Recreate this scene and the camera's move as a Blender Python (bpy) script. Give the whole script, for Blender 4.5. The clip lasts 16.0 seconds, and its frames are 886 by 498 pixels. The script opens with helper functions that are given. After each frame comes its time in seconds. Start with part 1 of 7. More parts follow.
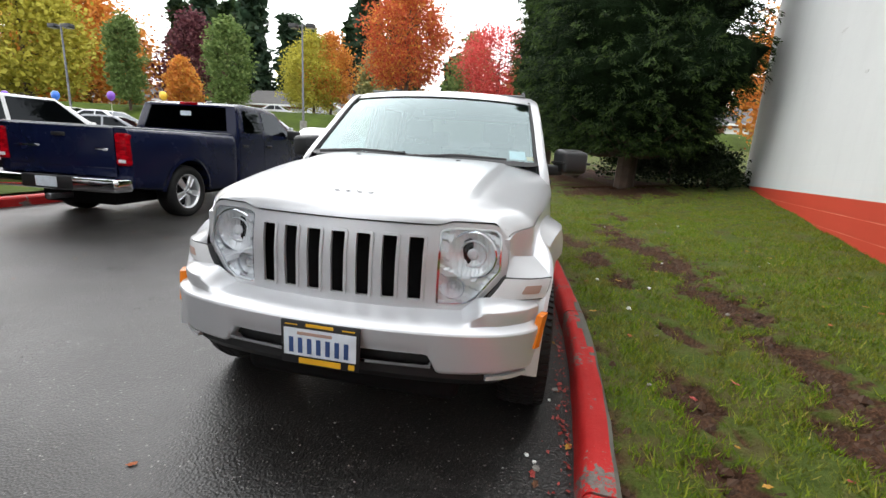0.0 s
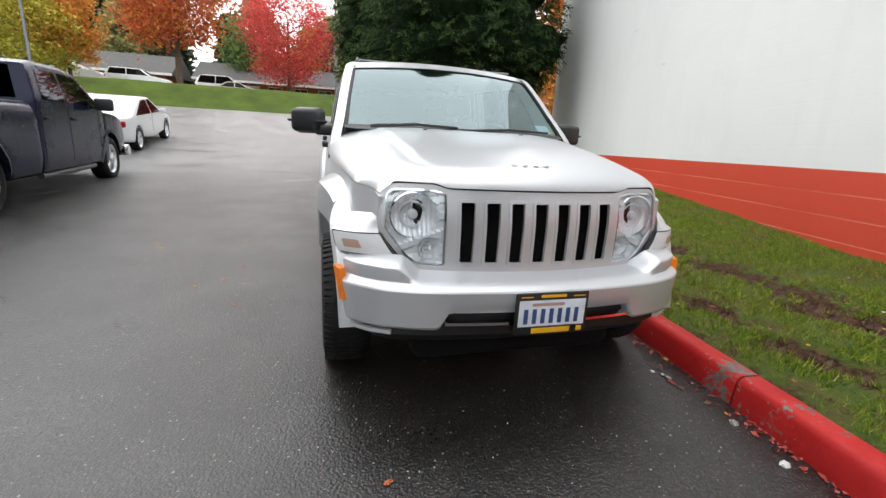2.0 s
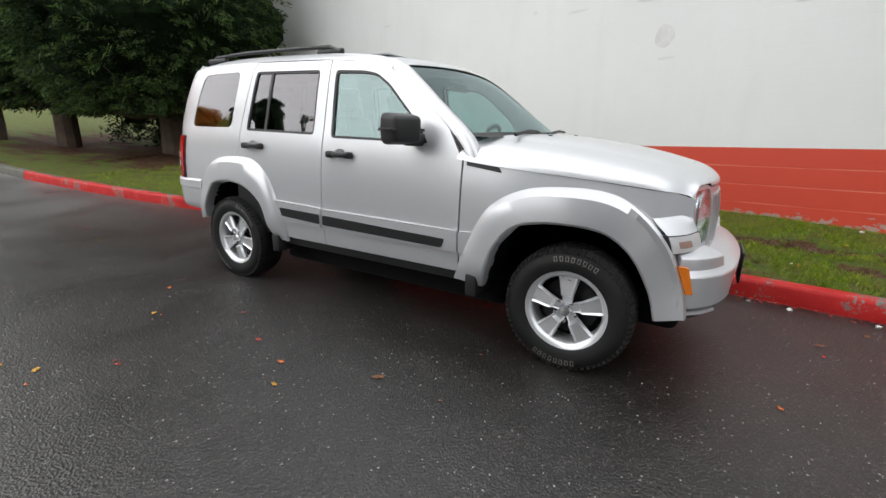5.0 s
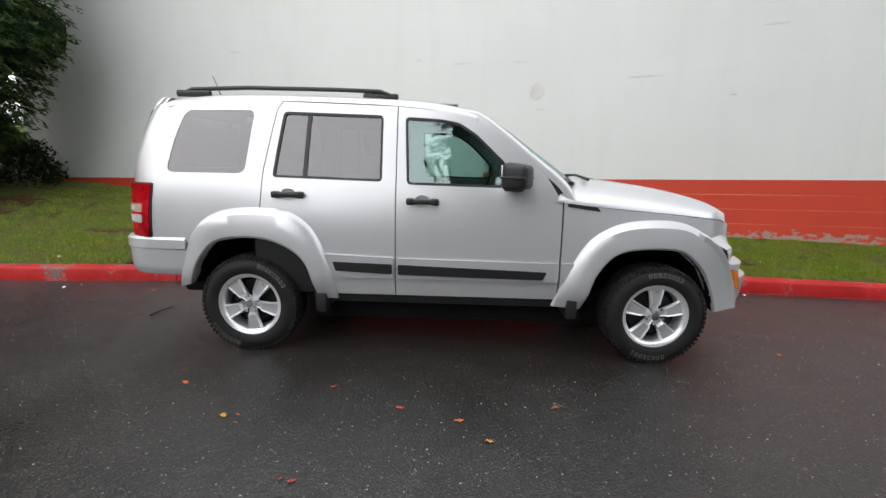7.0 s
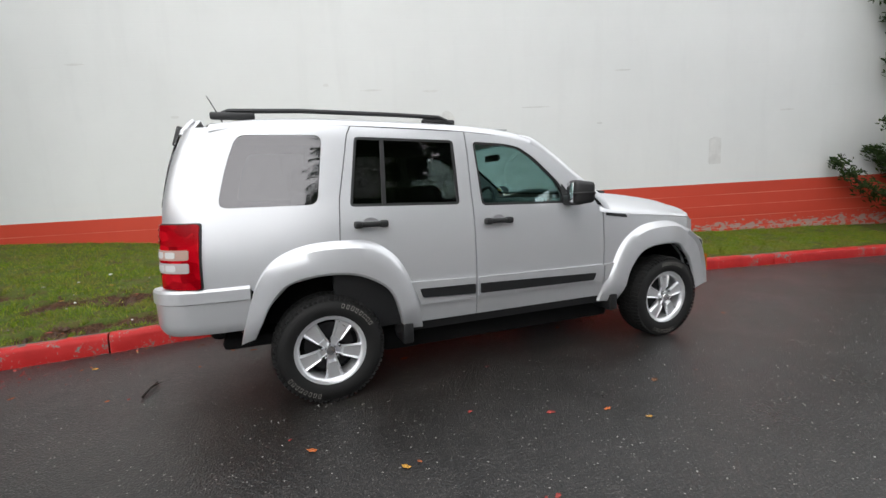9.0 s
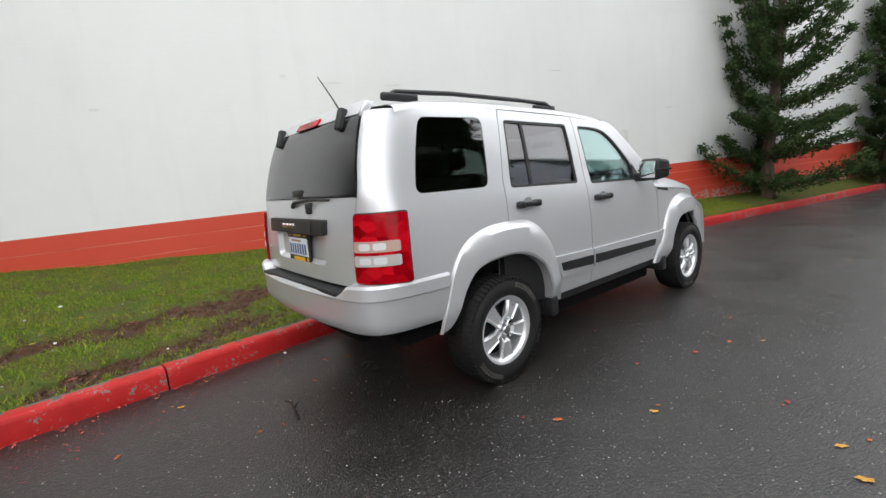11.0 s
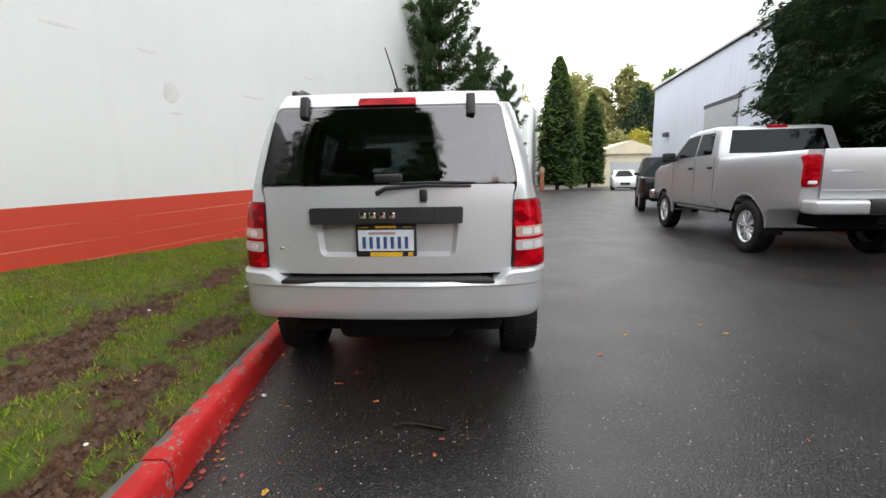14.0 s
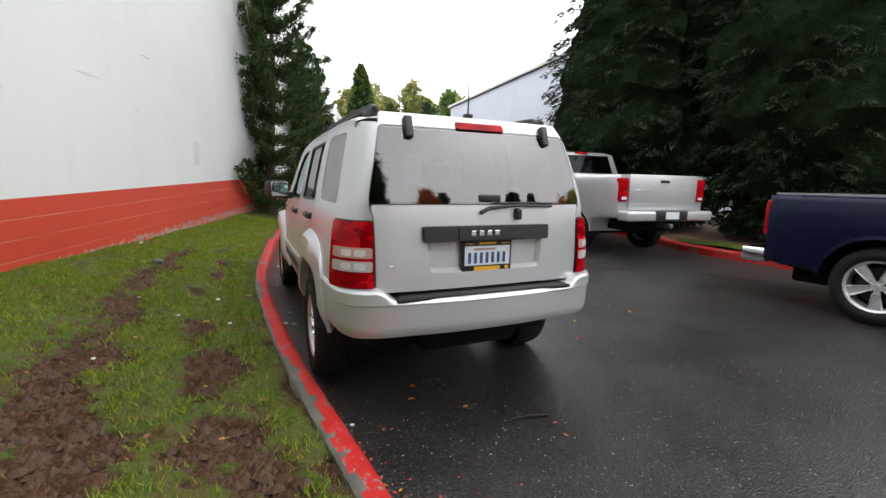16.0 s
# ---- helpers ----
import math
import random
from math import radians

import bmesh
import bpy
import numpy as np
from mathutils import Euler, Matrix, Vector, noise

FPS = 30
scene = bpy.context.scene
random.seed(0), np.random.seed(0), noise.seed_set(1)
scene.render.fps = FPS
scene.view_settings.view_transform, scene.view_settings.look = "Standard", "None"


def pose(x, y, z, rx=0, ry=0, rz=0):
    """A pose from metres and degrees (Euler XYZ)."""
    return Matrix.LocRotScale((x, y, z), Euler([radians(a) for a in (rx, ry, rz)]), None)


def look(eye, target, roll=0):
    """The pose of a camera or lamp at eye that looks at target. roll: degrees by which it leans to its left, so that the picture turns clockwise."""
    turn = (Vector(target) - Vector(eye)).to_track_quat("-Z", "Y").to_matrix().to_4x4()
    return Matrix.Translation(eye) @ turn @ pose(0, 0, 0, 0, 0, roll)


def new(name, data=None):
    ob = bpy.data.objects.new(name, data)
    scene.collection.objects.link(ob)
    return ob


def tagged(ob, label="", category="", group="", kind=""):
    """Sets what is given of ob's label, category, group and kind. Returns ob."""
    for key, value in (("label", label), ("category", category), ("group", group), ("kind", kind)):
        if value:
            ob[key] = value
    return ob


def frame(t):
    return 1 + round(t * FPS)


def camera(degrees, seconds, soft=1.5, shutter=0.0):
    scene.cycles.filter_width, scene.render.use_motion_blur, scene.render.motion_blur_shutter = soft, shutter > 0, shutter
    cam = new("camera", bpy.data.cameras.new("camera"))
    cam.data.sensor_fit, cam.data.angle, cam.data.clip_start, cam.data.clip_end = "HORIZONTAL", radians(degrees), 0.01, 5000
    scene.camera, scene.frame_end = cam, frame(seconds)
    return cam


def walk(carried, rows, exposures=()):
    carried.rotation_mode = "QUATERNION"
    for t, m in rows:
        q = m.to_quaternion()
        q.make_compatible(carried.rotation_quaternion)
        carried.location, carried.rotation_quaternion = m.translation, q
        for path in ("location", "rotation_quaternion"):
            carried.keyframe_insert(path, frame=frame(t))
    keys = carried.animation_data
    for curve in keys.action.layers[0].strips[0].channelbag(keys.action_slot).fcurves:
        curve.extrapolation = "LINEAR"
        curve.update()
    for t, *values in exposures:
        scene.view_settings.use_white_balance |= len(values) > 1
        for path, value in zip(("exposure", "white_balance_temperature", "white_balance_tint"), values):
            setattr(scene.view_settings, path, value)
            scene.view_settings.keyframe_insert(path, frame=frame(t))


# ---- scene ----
cam = camera(90.9, 16.0)
PATH = [
    (0, (3.513, 0.72, 1.301), (1.599, 0.353, 0.854), 3.5),
    (0.5, (3.615, 0.382, 1.242), (1.674, 0.261, 0.774), 2.2),
    (1, (3.667, -0.028, 1.218), (1.728, 0.08, 0.738), 2.6),
    (1.5, (3.629, -0.435, 1.218), (1.721, -0.133, 0.702), 5.6),
    (2, (3.56, -0.867, 1.227), (1.699, -0.344, 0.714), 3.2),
    (2.5, (3.375, -1.249, 1.23), (1.593, -0.48, 0.745), 2.7),
    (3, (3.177, -1.655, 1.231), (1.492, -0.68, 0.776), 1.2),
    (3.5, (2.926, -2.009, 1.226), (1.349, -0.86, 0.786), 1.0),
    (4, (2.619, -2.342, 1.236), (1.253, -0.948, 0.798), 1.2),
    (4.2, (2.475, -2.488, 1.242), (1.167, -1.05, 0.77), 0.6),
    (6.3, (0.714, -3.469, 1.32), (0.351, -1.556, 0.864), 2.4),
    (6.5, (0.522, -3.519, 1.331), (0.214, -1.591, 0.898), 1.7),
    (7, (0.04, -3.628, 1.338), (-0.025, -1.667, 0.95), 1.1),
    (7.5, (-0.407, -3.642, 1.331), (-0.275, -1.677, 0.982), -1.4),
    (8, (-0.829, -3.621, 1.322), (-0.508, -1.674, 0.997), -0.5),
    (8.5, (-1.255, -3.55, 1.34), (-0.734, -1.645, 1.022), -0.6),
    (9, (-1.619, -3.449, 1.333), (-0.898, -1.606, 1.047), -1.7),
    (9.5, (-2.05, -3.355, 1.323), (-1.139, -1.592, 1.066), -3.9),
    (10, (-2.466, -3.151, 1.316), (-1.488, -1.426, 1.057), -2.3),
    (10.2, (-2.63, -3.041, 1.313), (-1.616, -1.337, 1.052), -2.8),
    (12.3, (-3.949, -1.784, 1.297), (-2.282, -0.716, 1.016), -1.6),
    (12.5, (-4.028, -1.63, 1.289), (-2.31, -0.634, 1.05), -0.8),
    (13, (-4.196, -1.248, 1.309), (-2.329, -0.574, 1.065), 1.6),
    (13.5, (-4.355, -0.838, 1.313), (-2.413, -0.488, 0.988), 0.3),
    (14, (-4.456, -0.417, 1.29), (-2.485, -0.306, 0.966), -0.9),
    (14.5, (-4.497, 0.019, 1.298), (-2.521, -0.055, 0.998), 0.4),
    (15, (-4.502, 0.42, 1.305), (-2.544, 0.127, 1.028), 1.2),
    (15.5, (-4.427, 0.818, 1.337), (-2.53, 0.252, 1.048), 2.4),
    (16, (-4.351, 1.243, 1.383), (-2.55, 0.429, 1.074), 1.3),
]
walk(cam, [(t, look(eye, target, roll)) for t, eye, target, roll in PATH], exposures=[(0, 0.28), (1.5, 0.27), (2.5, 0.27), (3.5, 0.17), (4.2, 0.10), (6.5, 0.04), (10, 0.08), (12.5, 0.17), (16, 0.16)])

# ---- world and sun: a bright overcast sky ----
world = bpy.data.worlds.new("overcast_sky")
scene.world = world
world.use_nodes = True
wn, wl = world.node_tree.nodes, world.node_tree.links
wn.clear()
sky = wn.new("ShaderNodeTexSky")
sky.sky_type = 'NISHITA'
sky.sun_disc = False
sky.sun_elevation, sky.sun_rotation = radians(44), radians(225)
sky.air_density, sky.dust_density, sky.ozone_density = 1.0, 4.0, 1.0
grey = wn.new("ShaderNodeHueSaturation")
grey.inputs["Saturation"].default_value = 0.12
cloud = wn.new("ShaderNodeMixRGB")
cloud.inputs["Fac"].default_value = 0.85
# even cloud cover, thinner and brighter towards the horizon
updown = wn.new("ShaderNodeTexCoord")
height = wn.new("ShaderNodeSeparateXYZ")
wl.new(updown.outputs["Generated"], height.inputs[0])
cover = wn.new("ShaderNodeValToRGB")
cover.color_ramp.elements[0].position, cover.color_ramp.elements[0].color = 0.0, (0.72, 0.73, 0.74, 1)
cover.color_ramp.elements[1].position, cover.color_ramp.elements[1].color = 1.0, (0.66, 0.67, 0.69, 1)
wl.new(height.outputs[2], cover.inputs[0])
lift = wn.new("ShaderNodeMixRGB")
lift.blend_type = 'MULTIPLY'
lift.inputs["Fac"].default_value = 1.0
lift.inputs["Color2"].default_value = (17, 17, 17, 1)
wl.new(cover.outputs[0], lift.inputs["Color1"])
wl.new(lift.outputs[0], cloud.inputs["Color2"])
back = wn.new("ShaderNodeBackground")
back.inputs["Strength"].default_value = 0.20
wout = wn.new("ShaderNodeOutputWorld")
wl.new(sky.outputs[0], grey.inputs["Color"])
wl.new(grey.outputs[0], cloud.inputs["Color1"])
wl.new(cloud.outputs[0], back.inputs["Color"])
wl.new(back.outputs[0], wout.inputs[0])
sun = new("sun", bpy.data.lights.new("sun", "SUN"))
sun.data.energy, sun.data.angle, sun.data.color = 0.95, radians(110), (1.0, 0.97, 0.93)
sun.matrix_world = look((-11, -11, 15), (0, 0, 0))


# ---- materials ----
def nodes_of(name):
    m = bpy.data.materials.new(name)
    m.use_nodes = True
    n, l = m.node_tree.nodes, m.node_tree.links
    return m, n, l, n["Principled BSDF"]


def tex_coord(n, l, scale=1.0, stretch=(1, 1, 1)):
    tc = n.new("ShaderNodeTexCoord")
    mp = n.new("ShaderNodeMapping")
    mp.inputs["Scale"].default_value = [scale * s for s in stretch]
    l.new(tc.outputs["Object"], mp.inputs["Vector"])
    return mp.outputs["Vector"]


def noise_tex(n, l, vec, scale, detail=4.0, rough=0.6):
    t = n.new("ShaderNodeTexNoise")
    t.inputs["Scale"].default_value, t.inputs["Detail"].default_value, t.inputs["Roughness"].default_value = scale, detail, rough
    l.new(vec, t.inputs["Vector"])
    return t.outputs["Fac"]


def ramp(n, l, fac, stops):
    r = n.new("ShaderNodeValToRGB")
    e = r.color_ramp.elements
    while len(e) < len(stops):
        e.new(0.5)
    for el, (p, c) in zip(e, stops):
        el.position = p
        el.color = (*c, 1) if len(c) == 3 else c
    l.new(fac, r.inputs["Fac"])
    return r.outputs["Color"]


def mixc(n, l, fac, a, b, mode="MIX"):
    x = n.new("ShaderNodeMixRGB")
    x.blend_type = mode
    for sock, v in (("Fac", fac), ("Color1", a), ("Color2", b)):
        if isinstance(v, (int, float)):
            x.inputs[sock].default_value = v
        elif isinstance(v, tuple):
            x.inputs[sock].default_value = (*v, 1)
        else:
            l.new(v, x.inputs[sock])
    return x.outputs["Color"]


def maprange(n, l, v, a, b, c, d):
    x = n.new("ShaderNodeMapRange")
    for i, q in enumerate((a, b, c, d)):
        x.inputs[i + 1].default_value = q
    l.new(v, x.inputs[0])
    return x.outputs[0]


def bump(n, l, bsdf, height, strength=0.3, distance=0.01):
    b = n.new("ShaderNodeBump")
    b.inputs["Strength"].default_value, b.inputs["Distance"].default_value = strength, distance
    l.new(height, b.inputs["Height"])
    l.new(b.outputs[0], bsdf.inputs["Normal"])


def surface(name, base, rough=0.5, metal=0.0, vary=0.15, scale=8.0, fine=60.0, relief=0.15, coat=0.0, spec=0.5, dist=0.004, random_tint=0.0):
    """A surface with broad stains and fine grain."""
    m, n, l, b = nodes_of(name)
    v = tex_coord(n, l)
    big = noise_tex(n, l, v, scale)
    small = noise_tex(n, l, v, fine, 3.0)
    dark = tuple(c * (1 - vary) for c in base)
    lite = tuple(min(1, c * (1 + vary)) for c in base)
    c = ramp(n, l, big, [(0.3, dark), (0.7, lite)])
    c = mixc(n, l, 0.25 * min(1, vary * 4), c, ramp(n, l, small, [(0.3, dark), (0.7, lite)]), "MIX")
    if random_tint:
        oi = n.new("ShaderNodeObjectInfo")
        c = mixc(n, l, maprange(n, l, oi.outputs["Random"], 0, 1, 0, random_tint), c, tuple(x * 0.4 for x in base))
    l.new(c, b.inputs["Base Color"])
    l.new(maprange(n, l, big, 0.2, 0.8, max(0.02, rough * 0.85), min(1, rough * 1.15)), b.inputs["Roughness"])
    b.inputs["Metallic"].default_value = metal
    b.inputs["Coat Weight"].default_value = coat
    b.inputs["Coat Roughness"].default_value = 0.06
    b.inputs["Specular IOR Level"].default_value = spec
    if relief:
        bump(n, l, b, small, relief, dist)
    return m


def car_paint(name, base, metal=0.6, rough=0.32, spec=0.5):
    """Paint with metal flakes under clear coat, with rain film."""
    m, n, l, b = nodes_of(name)
    v = tex_coord(n, l)
    flake = noise_tex(n, l, v, 900.0, 2.0)
    broad = noise_tex(n, l, v, 2.5)
    c = ramp(n, l, flake, [(0.3, tuple(x * 0.9 for x in base)), (0.7, tuple(min(1, x * 1.08) for x in base))])
    l.new(c, b.inputs["Base Color"])
    b.inputs["Metallic"].default_value = metal
    l.new(maprange(n, l, broad, 0.3, 0.7, rough * 0.9, rough * 1.12), b.inputs["Roughness"])
    b.inputs["Coat Weight"].default_value = 0.8 * spec
    b.inputs["Coat Roughness"].default_value = 0.10
    b.inputs["Specular IOR Level"].default_value = spec
    drops = n.new("ShaderNodeTexVoronoi")
    drops.inputs["Scale"].default_value = 260.0
    l.new(v, drops.inputs["Vector"])
    bump(n, l, b, maprange(n, l, drops.outputs["Distance"], 0.0, 0.45, 1.0, 0.0), 0.05, 0.002)
    return m


def pane_glass(name, tint, normal_gloss=0.06, shine=(0.88, 0.97, 1.0)):
    """A thin pane: tinted see-through with mirror gloss that grows towards grazing angles."""
    m = bpy.data.materials.new(name)
    m.use_nodes = True
    n, l = m.node_tree.nodes, m.node_tree.links
    n.clear()
    tr, gl, mx, lw, out = (n.new("ShaderNode" + k) for k in ("BsdfTransparent", "BsdfGlossy", "MixShader", "LayerWeight", "OutputMaterial"))
    tr.inputs["Color"].default_value = (*tint, 1)
    gl.inputs["Color"].default_value = (*shine, 1)
    gl.inputs["Roughness"].default_value = 0.015
    lw.inputs["Blend"].default_value = 0.5
    pw = n.new("ShaderNodeMath")
    pw.operation = 'POWER'
    pw.inputs[1].default_value = 4.0
    l.new(lw.outputs["Facing"], pw.inputs[0])
    l.new(maprange(n, l, pw.outputs[0], 0.0, 1.0, normal_gloss, 1.0), mx.inputs[0])
    l.new(tr.outputs[0], mx.inputs[1])
    l.new(gl.outputs[0], mx.inputs[2])
    l.new(mx.outputs[0], out.inputs[0])
    return m


SILVER = car_paint("silver_paint", (0.60, 0.61, 0.63), 0.45, 0.33)
SILVER_TRUCK = car_paint("silver_truck_paint", (0.53, 0.54, 0.56), 0.5, 0.34)
NAVY = car_paint("navy_paint", (0.005, 0.008, 0.030), 0.0, 0.26, 0.16)
WHITE_PAINT = car_paint("white_paint", (0.78, 0.79, 0.80), 0.0, 0.3)
BLACK_PAINT = car_paint("black_paint", (0.008, 0.010, 0.012), 0.0, 0.26, 0.2)
GREY_PAINT = car_paint("grey_paint", (0.22, 0.23, 0.25), 0.4, 0.3)
TAN_PAINT = car_paint("tan_paint", (0.42, 0.38, 0.30), 0.3, 0.3)
PLASTIC = surface("black_plastic", (0.013, 0.0135, 0.0145), 0.48, vary=0.2, fine=220, relief=0.12, dist=0.001)
RUBBER = surface("tyre_rubber", (0.012, 0.012, 0.012), 0.66, spec=0.3, vary=0.3, fine=90, relief=0.2)
LETTER = surface("tyre_outline_white", (0.21, 0.20, 0.185), 0.7, vary=0.35, scale=30, relief=0)
CHROME = surface("chrome", (0.80, 0.81, 0.83), 0.09, metal=1.0, vary=0.04, relief=0)
RIM = surface("machined_aluminium", (0.74, 0.75, 0.77), 0.30, metal=0.65, vary=0.08, relief=0.03)
LAMP_SILVER = surface("lamp_reflector", (0.80, 0.81, 0.82), 0.22, metal=0.3, vary=0.05, relief=0)
BRAKE = surface("dark_brake_steel", (0.03, 0.03, 0.032), 0.5, metal=0.6, vary=0.4)
STEEL = surface("dull_steel", (0.16, 0.16, 0.17), 0.45, metal=0.8, vary=0.3)
UNDER = surface("underbody", (0.009, 0.009, 0.0095), 0.9, vary=0.3, spec=0.15)
CLOTH = surface("seat_cloth", (0.10, 0.105, 0.11), 0.85, vary=0.2, fine=300)
CABIN = surface("grey_cabin_trim", (0.34, 0.36, 0.36), 0.7, vary=0.1, fine=250)
DASH = surface("dashboard_vinyl", (0.07, 0.073, 0.078), 0.6, vary=0.15, fine=250)
GLASS = pane_glass("clear_glass", (0.74, 0.86, 0.83), 0.12, (0.75, 0.86, 0.87))
WINDSCREEN = pane_glass("windscreen_glass", (0.52, 0.68, 0.69), 0.20, (0.62, 0.75, 0.77))
TINT = pane_glass("privacy_glass", (0.40, 0.40, 0.405), 0.13, (0.82, 0.80, 0.82))
TRUCKGLASS = pane_glass("dark_truck_glass", (0.05, 0.055, 0.06), 0.035, (0.42, 0.45, 0.48))
LENS = pane_glass("clear_lens", (0.96, 0.97, 0.98), 0.03)


def lens(name, base, rough=0.12):
    m, n, l, b = nodes_of(name)
    v = tex_coord(n, l, 1.0, (1, 1, 1))
    w = n.new("ShaderNodeTexWave")
    w.inputs["Scale"].default_value = 90.0
    w.bands_direction = 'Z'
    l.new(v, w.inputs["Vector"])
    l.new(ramp(n, l, w.outputs["Fac"], [(0.2, tuple(x * 0.86 for x in base)), (0.8, base)]), b.inputs["Base Color"])
    b.inputs["Roughness"].default_value = rough
    b.inputs["Coat Weight"].default_value = 0.08
    b.inputs["Specular IOR Level"].default_value = 0.18
    bump(n, l, b, w.outputs["Fac"], 0.06, 0.003)
    return m




def faceted_red():
    """Red lens plastic; bright and dark glints of reflectors behind painted into its colour."""
    m, n, l, b = nodes_of("red_lens")
    v = tex_coord(n, l, 1.0, (9.0, 9.0, 16.0))
    cell = n.new("ShaderNodeTexVoronoi")
    cell.inputs["Scale"].default_value = 1.6
    l.new(v, cell.inputs["Vector"])
    sep = n.new("ShaderNodeSeparateColor")
    l.new(cell.outputs["Color"], sep.inputs[0])
    flute = n.new("ShaderNodeTexWave")
    flute.inputs["Scale"].default_value = 7.0
    flute.inputs["Distortion"].default_value = 0.6
    flute.bands_direction = 'DIAGONAL'
    l.new(v, flute.inputs["Vector"])
    c = ramp(n, l, sep.outputs[0], [(0.1, (0.16, 0.0, 0.003)), (0.5, (0.34, 0.001, 0.006)), (0.9, (0.62, 0.006, 0.016))])
    c = mixc(n, l, 0.35, c, ramp(n, l, flute.outputs["Fac"], [(0.3, (0.14, 0.0, 0.002)), (0.8, (0.50, 0.003, 0.010))]))
    l.new(c, b.inputs["Base Color"])
    b.inputs["Roughness"].default_value = 0.10
    b.inputs["Specular IOR Level"].default_value = 0.12
    bump(n, l, b, flute.outputs["Fac"], 0.05, 0.002)
    return m


RED_LENS = faceted_red()
AMBER = lens("amber_lens", (0.75, 0.20, 0.02))
FROST = lens("frosted_clear_lens", (0.72, 0.73, 0.74))
PINK_LENS = lens("pale_red_lens", (0.47, 0.32, 0.27))
TAIL_CLEAR = lens("tail_clear_lens", (0.46, 0.42, 0.41))
SIGNAL_LENS = lens("signal_lens", (0.70, 0.71, 0.72))


# ---- mesh helpers ----
def mesh_part(name, verts, faces, material, parent=None, label="", smooth=True, sharp=38, mods=()):
    me = bpy.data.meshes.new(name)
    me.from_pydata([tuple(v) for v in verts], [], faces)
    bm = bmesh.new()
    bm.from_mesh(me)
    bmesh.ops.remove_doubles(bm, verts=bm.verts, dist=1e-5)
    bmesh.ops.recalc_face_normals(bm, faces=bm.faces)
    bm.to_mesh(me)
    bm.free()
    if smooth:
        me.shade_smooth()
        me.set_sharp_from_angle(angle=radians(sharp))
    me.materials.append(material)
    ob = new(name, me)
    ob.parent = parent
    if label:
        tagged(ob, label)
    return ob


def part(name, bm, material, parent=None, label="", smooth=True, sharp=38):
    me = bpy.data.meshes.new(name)
    bmesh.ops.recalc_face_normals(bm, faces=bm.faces)
    bm.to_mesh(me)
    bm.free()
    if smooth:
        me.shade_smooth()
        me.set_sharp_from_angle(angle=radians(sharp))
    me.materials.append(material)
    ob = new(name, me)
    ob.parent = parent
    if label:
        tagged(ob, label)
    return ob


def thing(name, label, category, group="", kind="", at=None):
    ob = new(name)
    ob.empty_display_size = 0.2
    if at is not None:
        ob.matrix_world = at
    return tagged(ob, label, category, group, kind)


def box_bm(x0, x1, y0, y1, z0, z1, bevel=0.0, seg=2):
    bm = bmesh.new()
    bmesh.ops.create_cube(bm, size=1)
    for v in bm.verts:
        v.co = Vector(((x0 + x1) / 2 + v.co.x * (x1 - x0), (y0 + y1) / 2 + v.co.y * (y1 - y0), (z0 + z1) / 2 + v.co.z * (z1 - z0)))
    if bevel:
        bmesh.ops.bevel(bm, geom=list(bm.edges), offset=bevel, segments=seg, affect='EDGES', profile=0.5)
    return bm


def tube_bm(points, radius, sides=10, taper=None):
    """A round bar along points, radius may taper to a second value."""
    bm = bmesh.new()
    pts = [Vector(p) for p in points]
    rings = []
    for i, p in enumerate(pts):
        d = (pts[min(i + 1, len(pts) - 1)] - pts[max(i - 1, 0)]).normalized()
        a = d.orthogonal().normalized()
        b = d.cross(a)
        r = radius if taper is None else radius + (taper - radius) * i / (len(pts) - 1)
        rings.append([bm.verts.new(p + (a * math.cos(k * math.tau / sides) + b * math.sin(k * math.tau / sides)) * r) for k in range(sides)])
    for a, b in zip(rings, rings[1:]):
        for k in range(sides):
            q = (a[k], a[(k + 1) % sides], b[(k + 1) % sides], b[k])
            bm.faces.new(q)
    bm.faces.new(rings[0])
    bm.faces.new(rings[-1][::-1])
    return bm


def lathe(profile, axis_y=True, seg=48):
    """Verts and faces of a profile of (radius, along) turned round the y axis."""
    verts, faces = [], []
    n = len(profile)
    for k in range(seg):
        a = math.tau * k / seg
        for r, y in profile:
            verts.append((r * math.cos(a), y, r * math.sin(a)))
    for k in range(seg):
        for i in range(n - 1):
            a, b = k * n + i, ((k + 1) % seg) * n + i
            faces.append((a, a + 1, b + 1, b))
    return verts, faces


def sm(t):
    t = min(1.0, max(0.0, t))
    return t * t * (3 - 2 * t)


def curve_at(keys, x):
    """Smooth interpolation (monotone in parts) through keys of (x, value)."""
    if x <= keys[0][0]:
        return keys[0][1]
    if x >= keys[-1][0]:
        return keys[-1][1]
    for i in range(len(keys) - 1):
        if keys[i][0] <= x <= keys[i + 1][0]:
            break
    x0, y0 = keys[i]
    x1, y1 = keys[i + 1]
    xa, ya = keys[max(i - 1, 0)]
    xb, yb = keys[min(i + 2, len(keys) - 1)]
    h = x1 - x0
    m0 = (y1 - ya) / (x1 - xa) * h
    m1 = (yb - y0) / (xb - x0) * h
    t = (x - x0) / h
    return (2 * t**3 - 3 * t**2 + 1) * y0 + (t**3 - 2 * t**2 + t) * m0 + (-2 * t**3 + 3 * t**2) * y1 + (t**3 - t**2) * m1


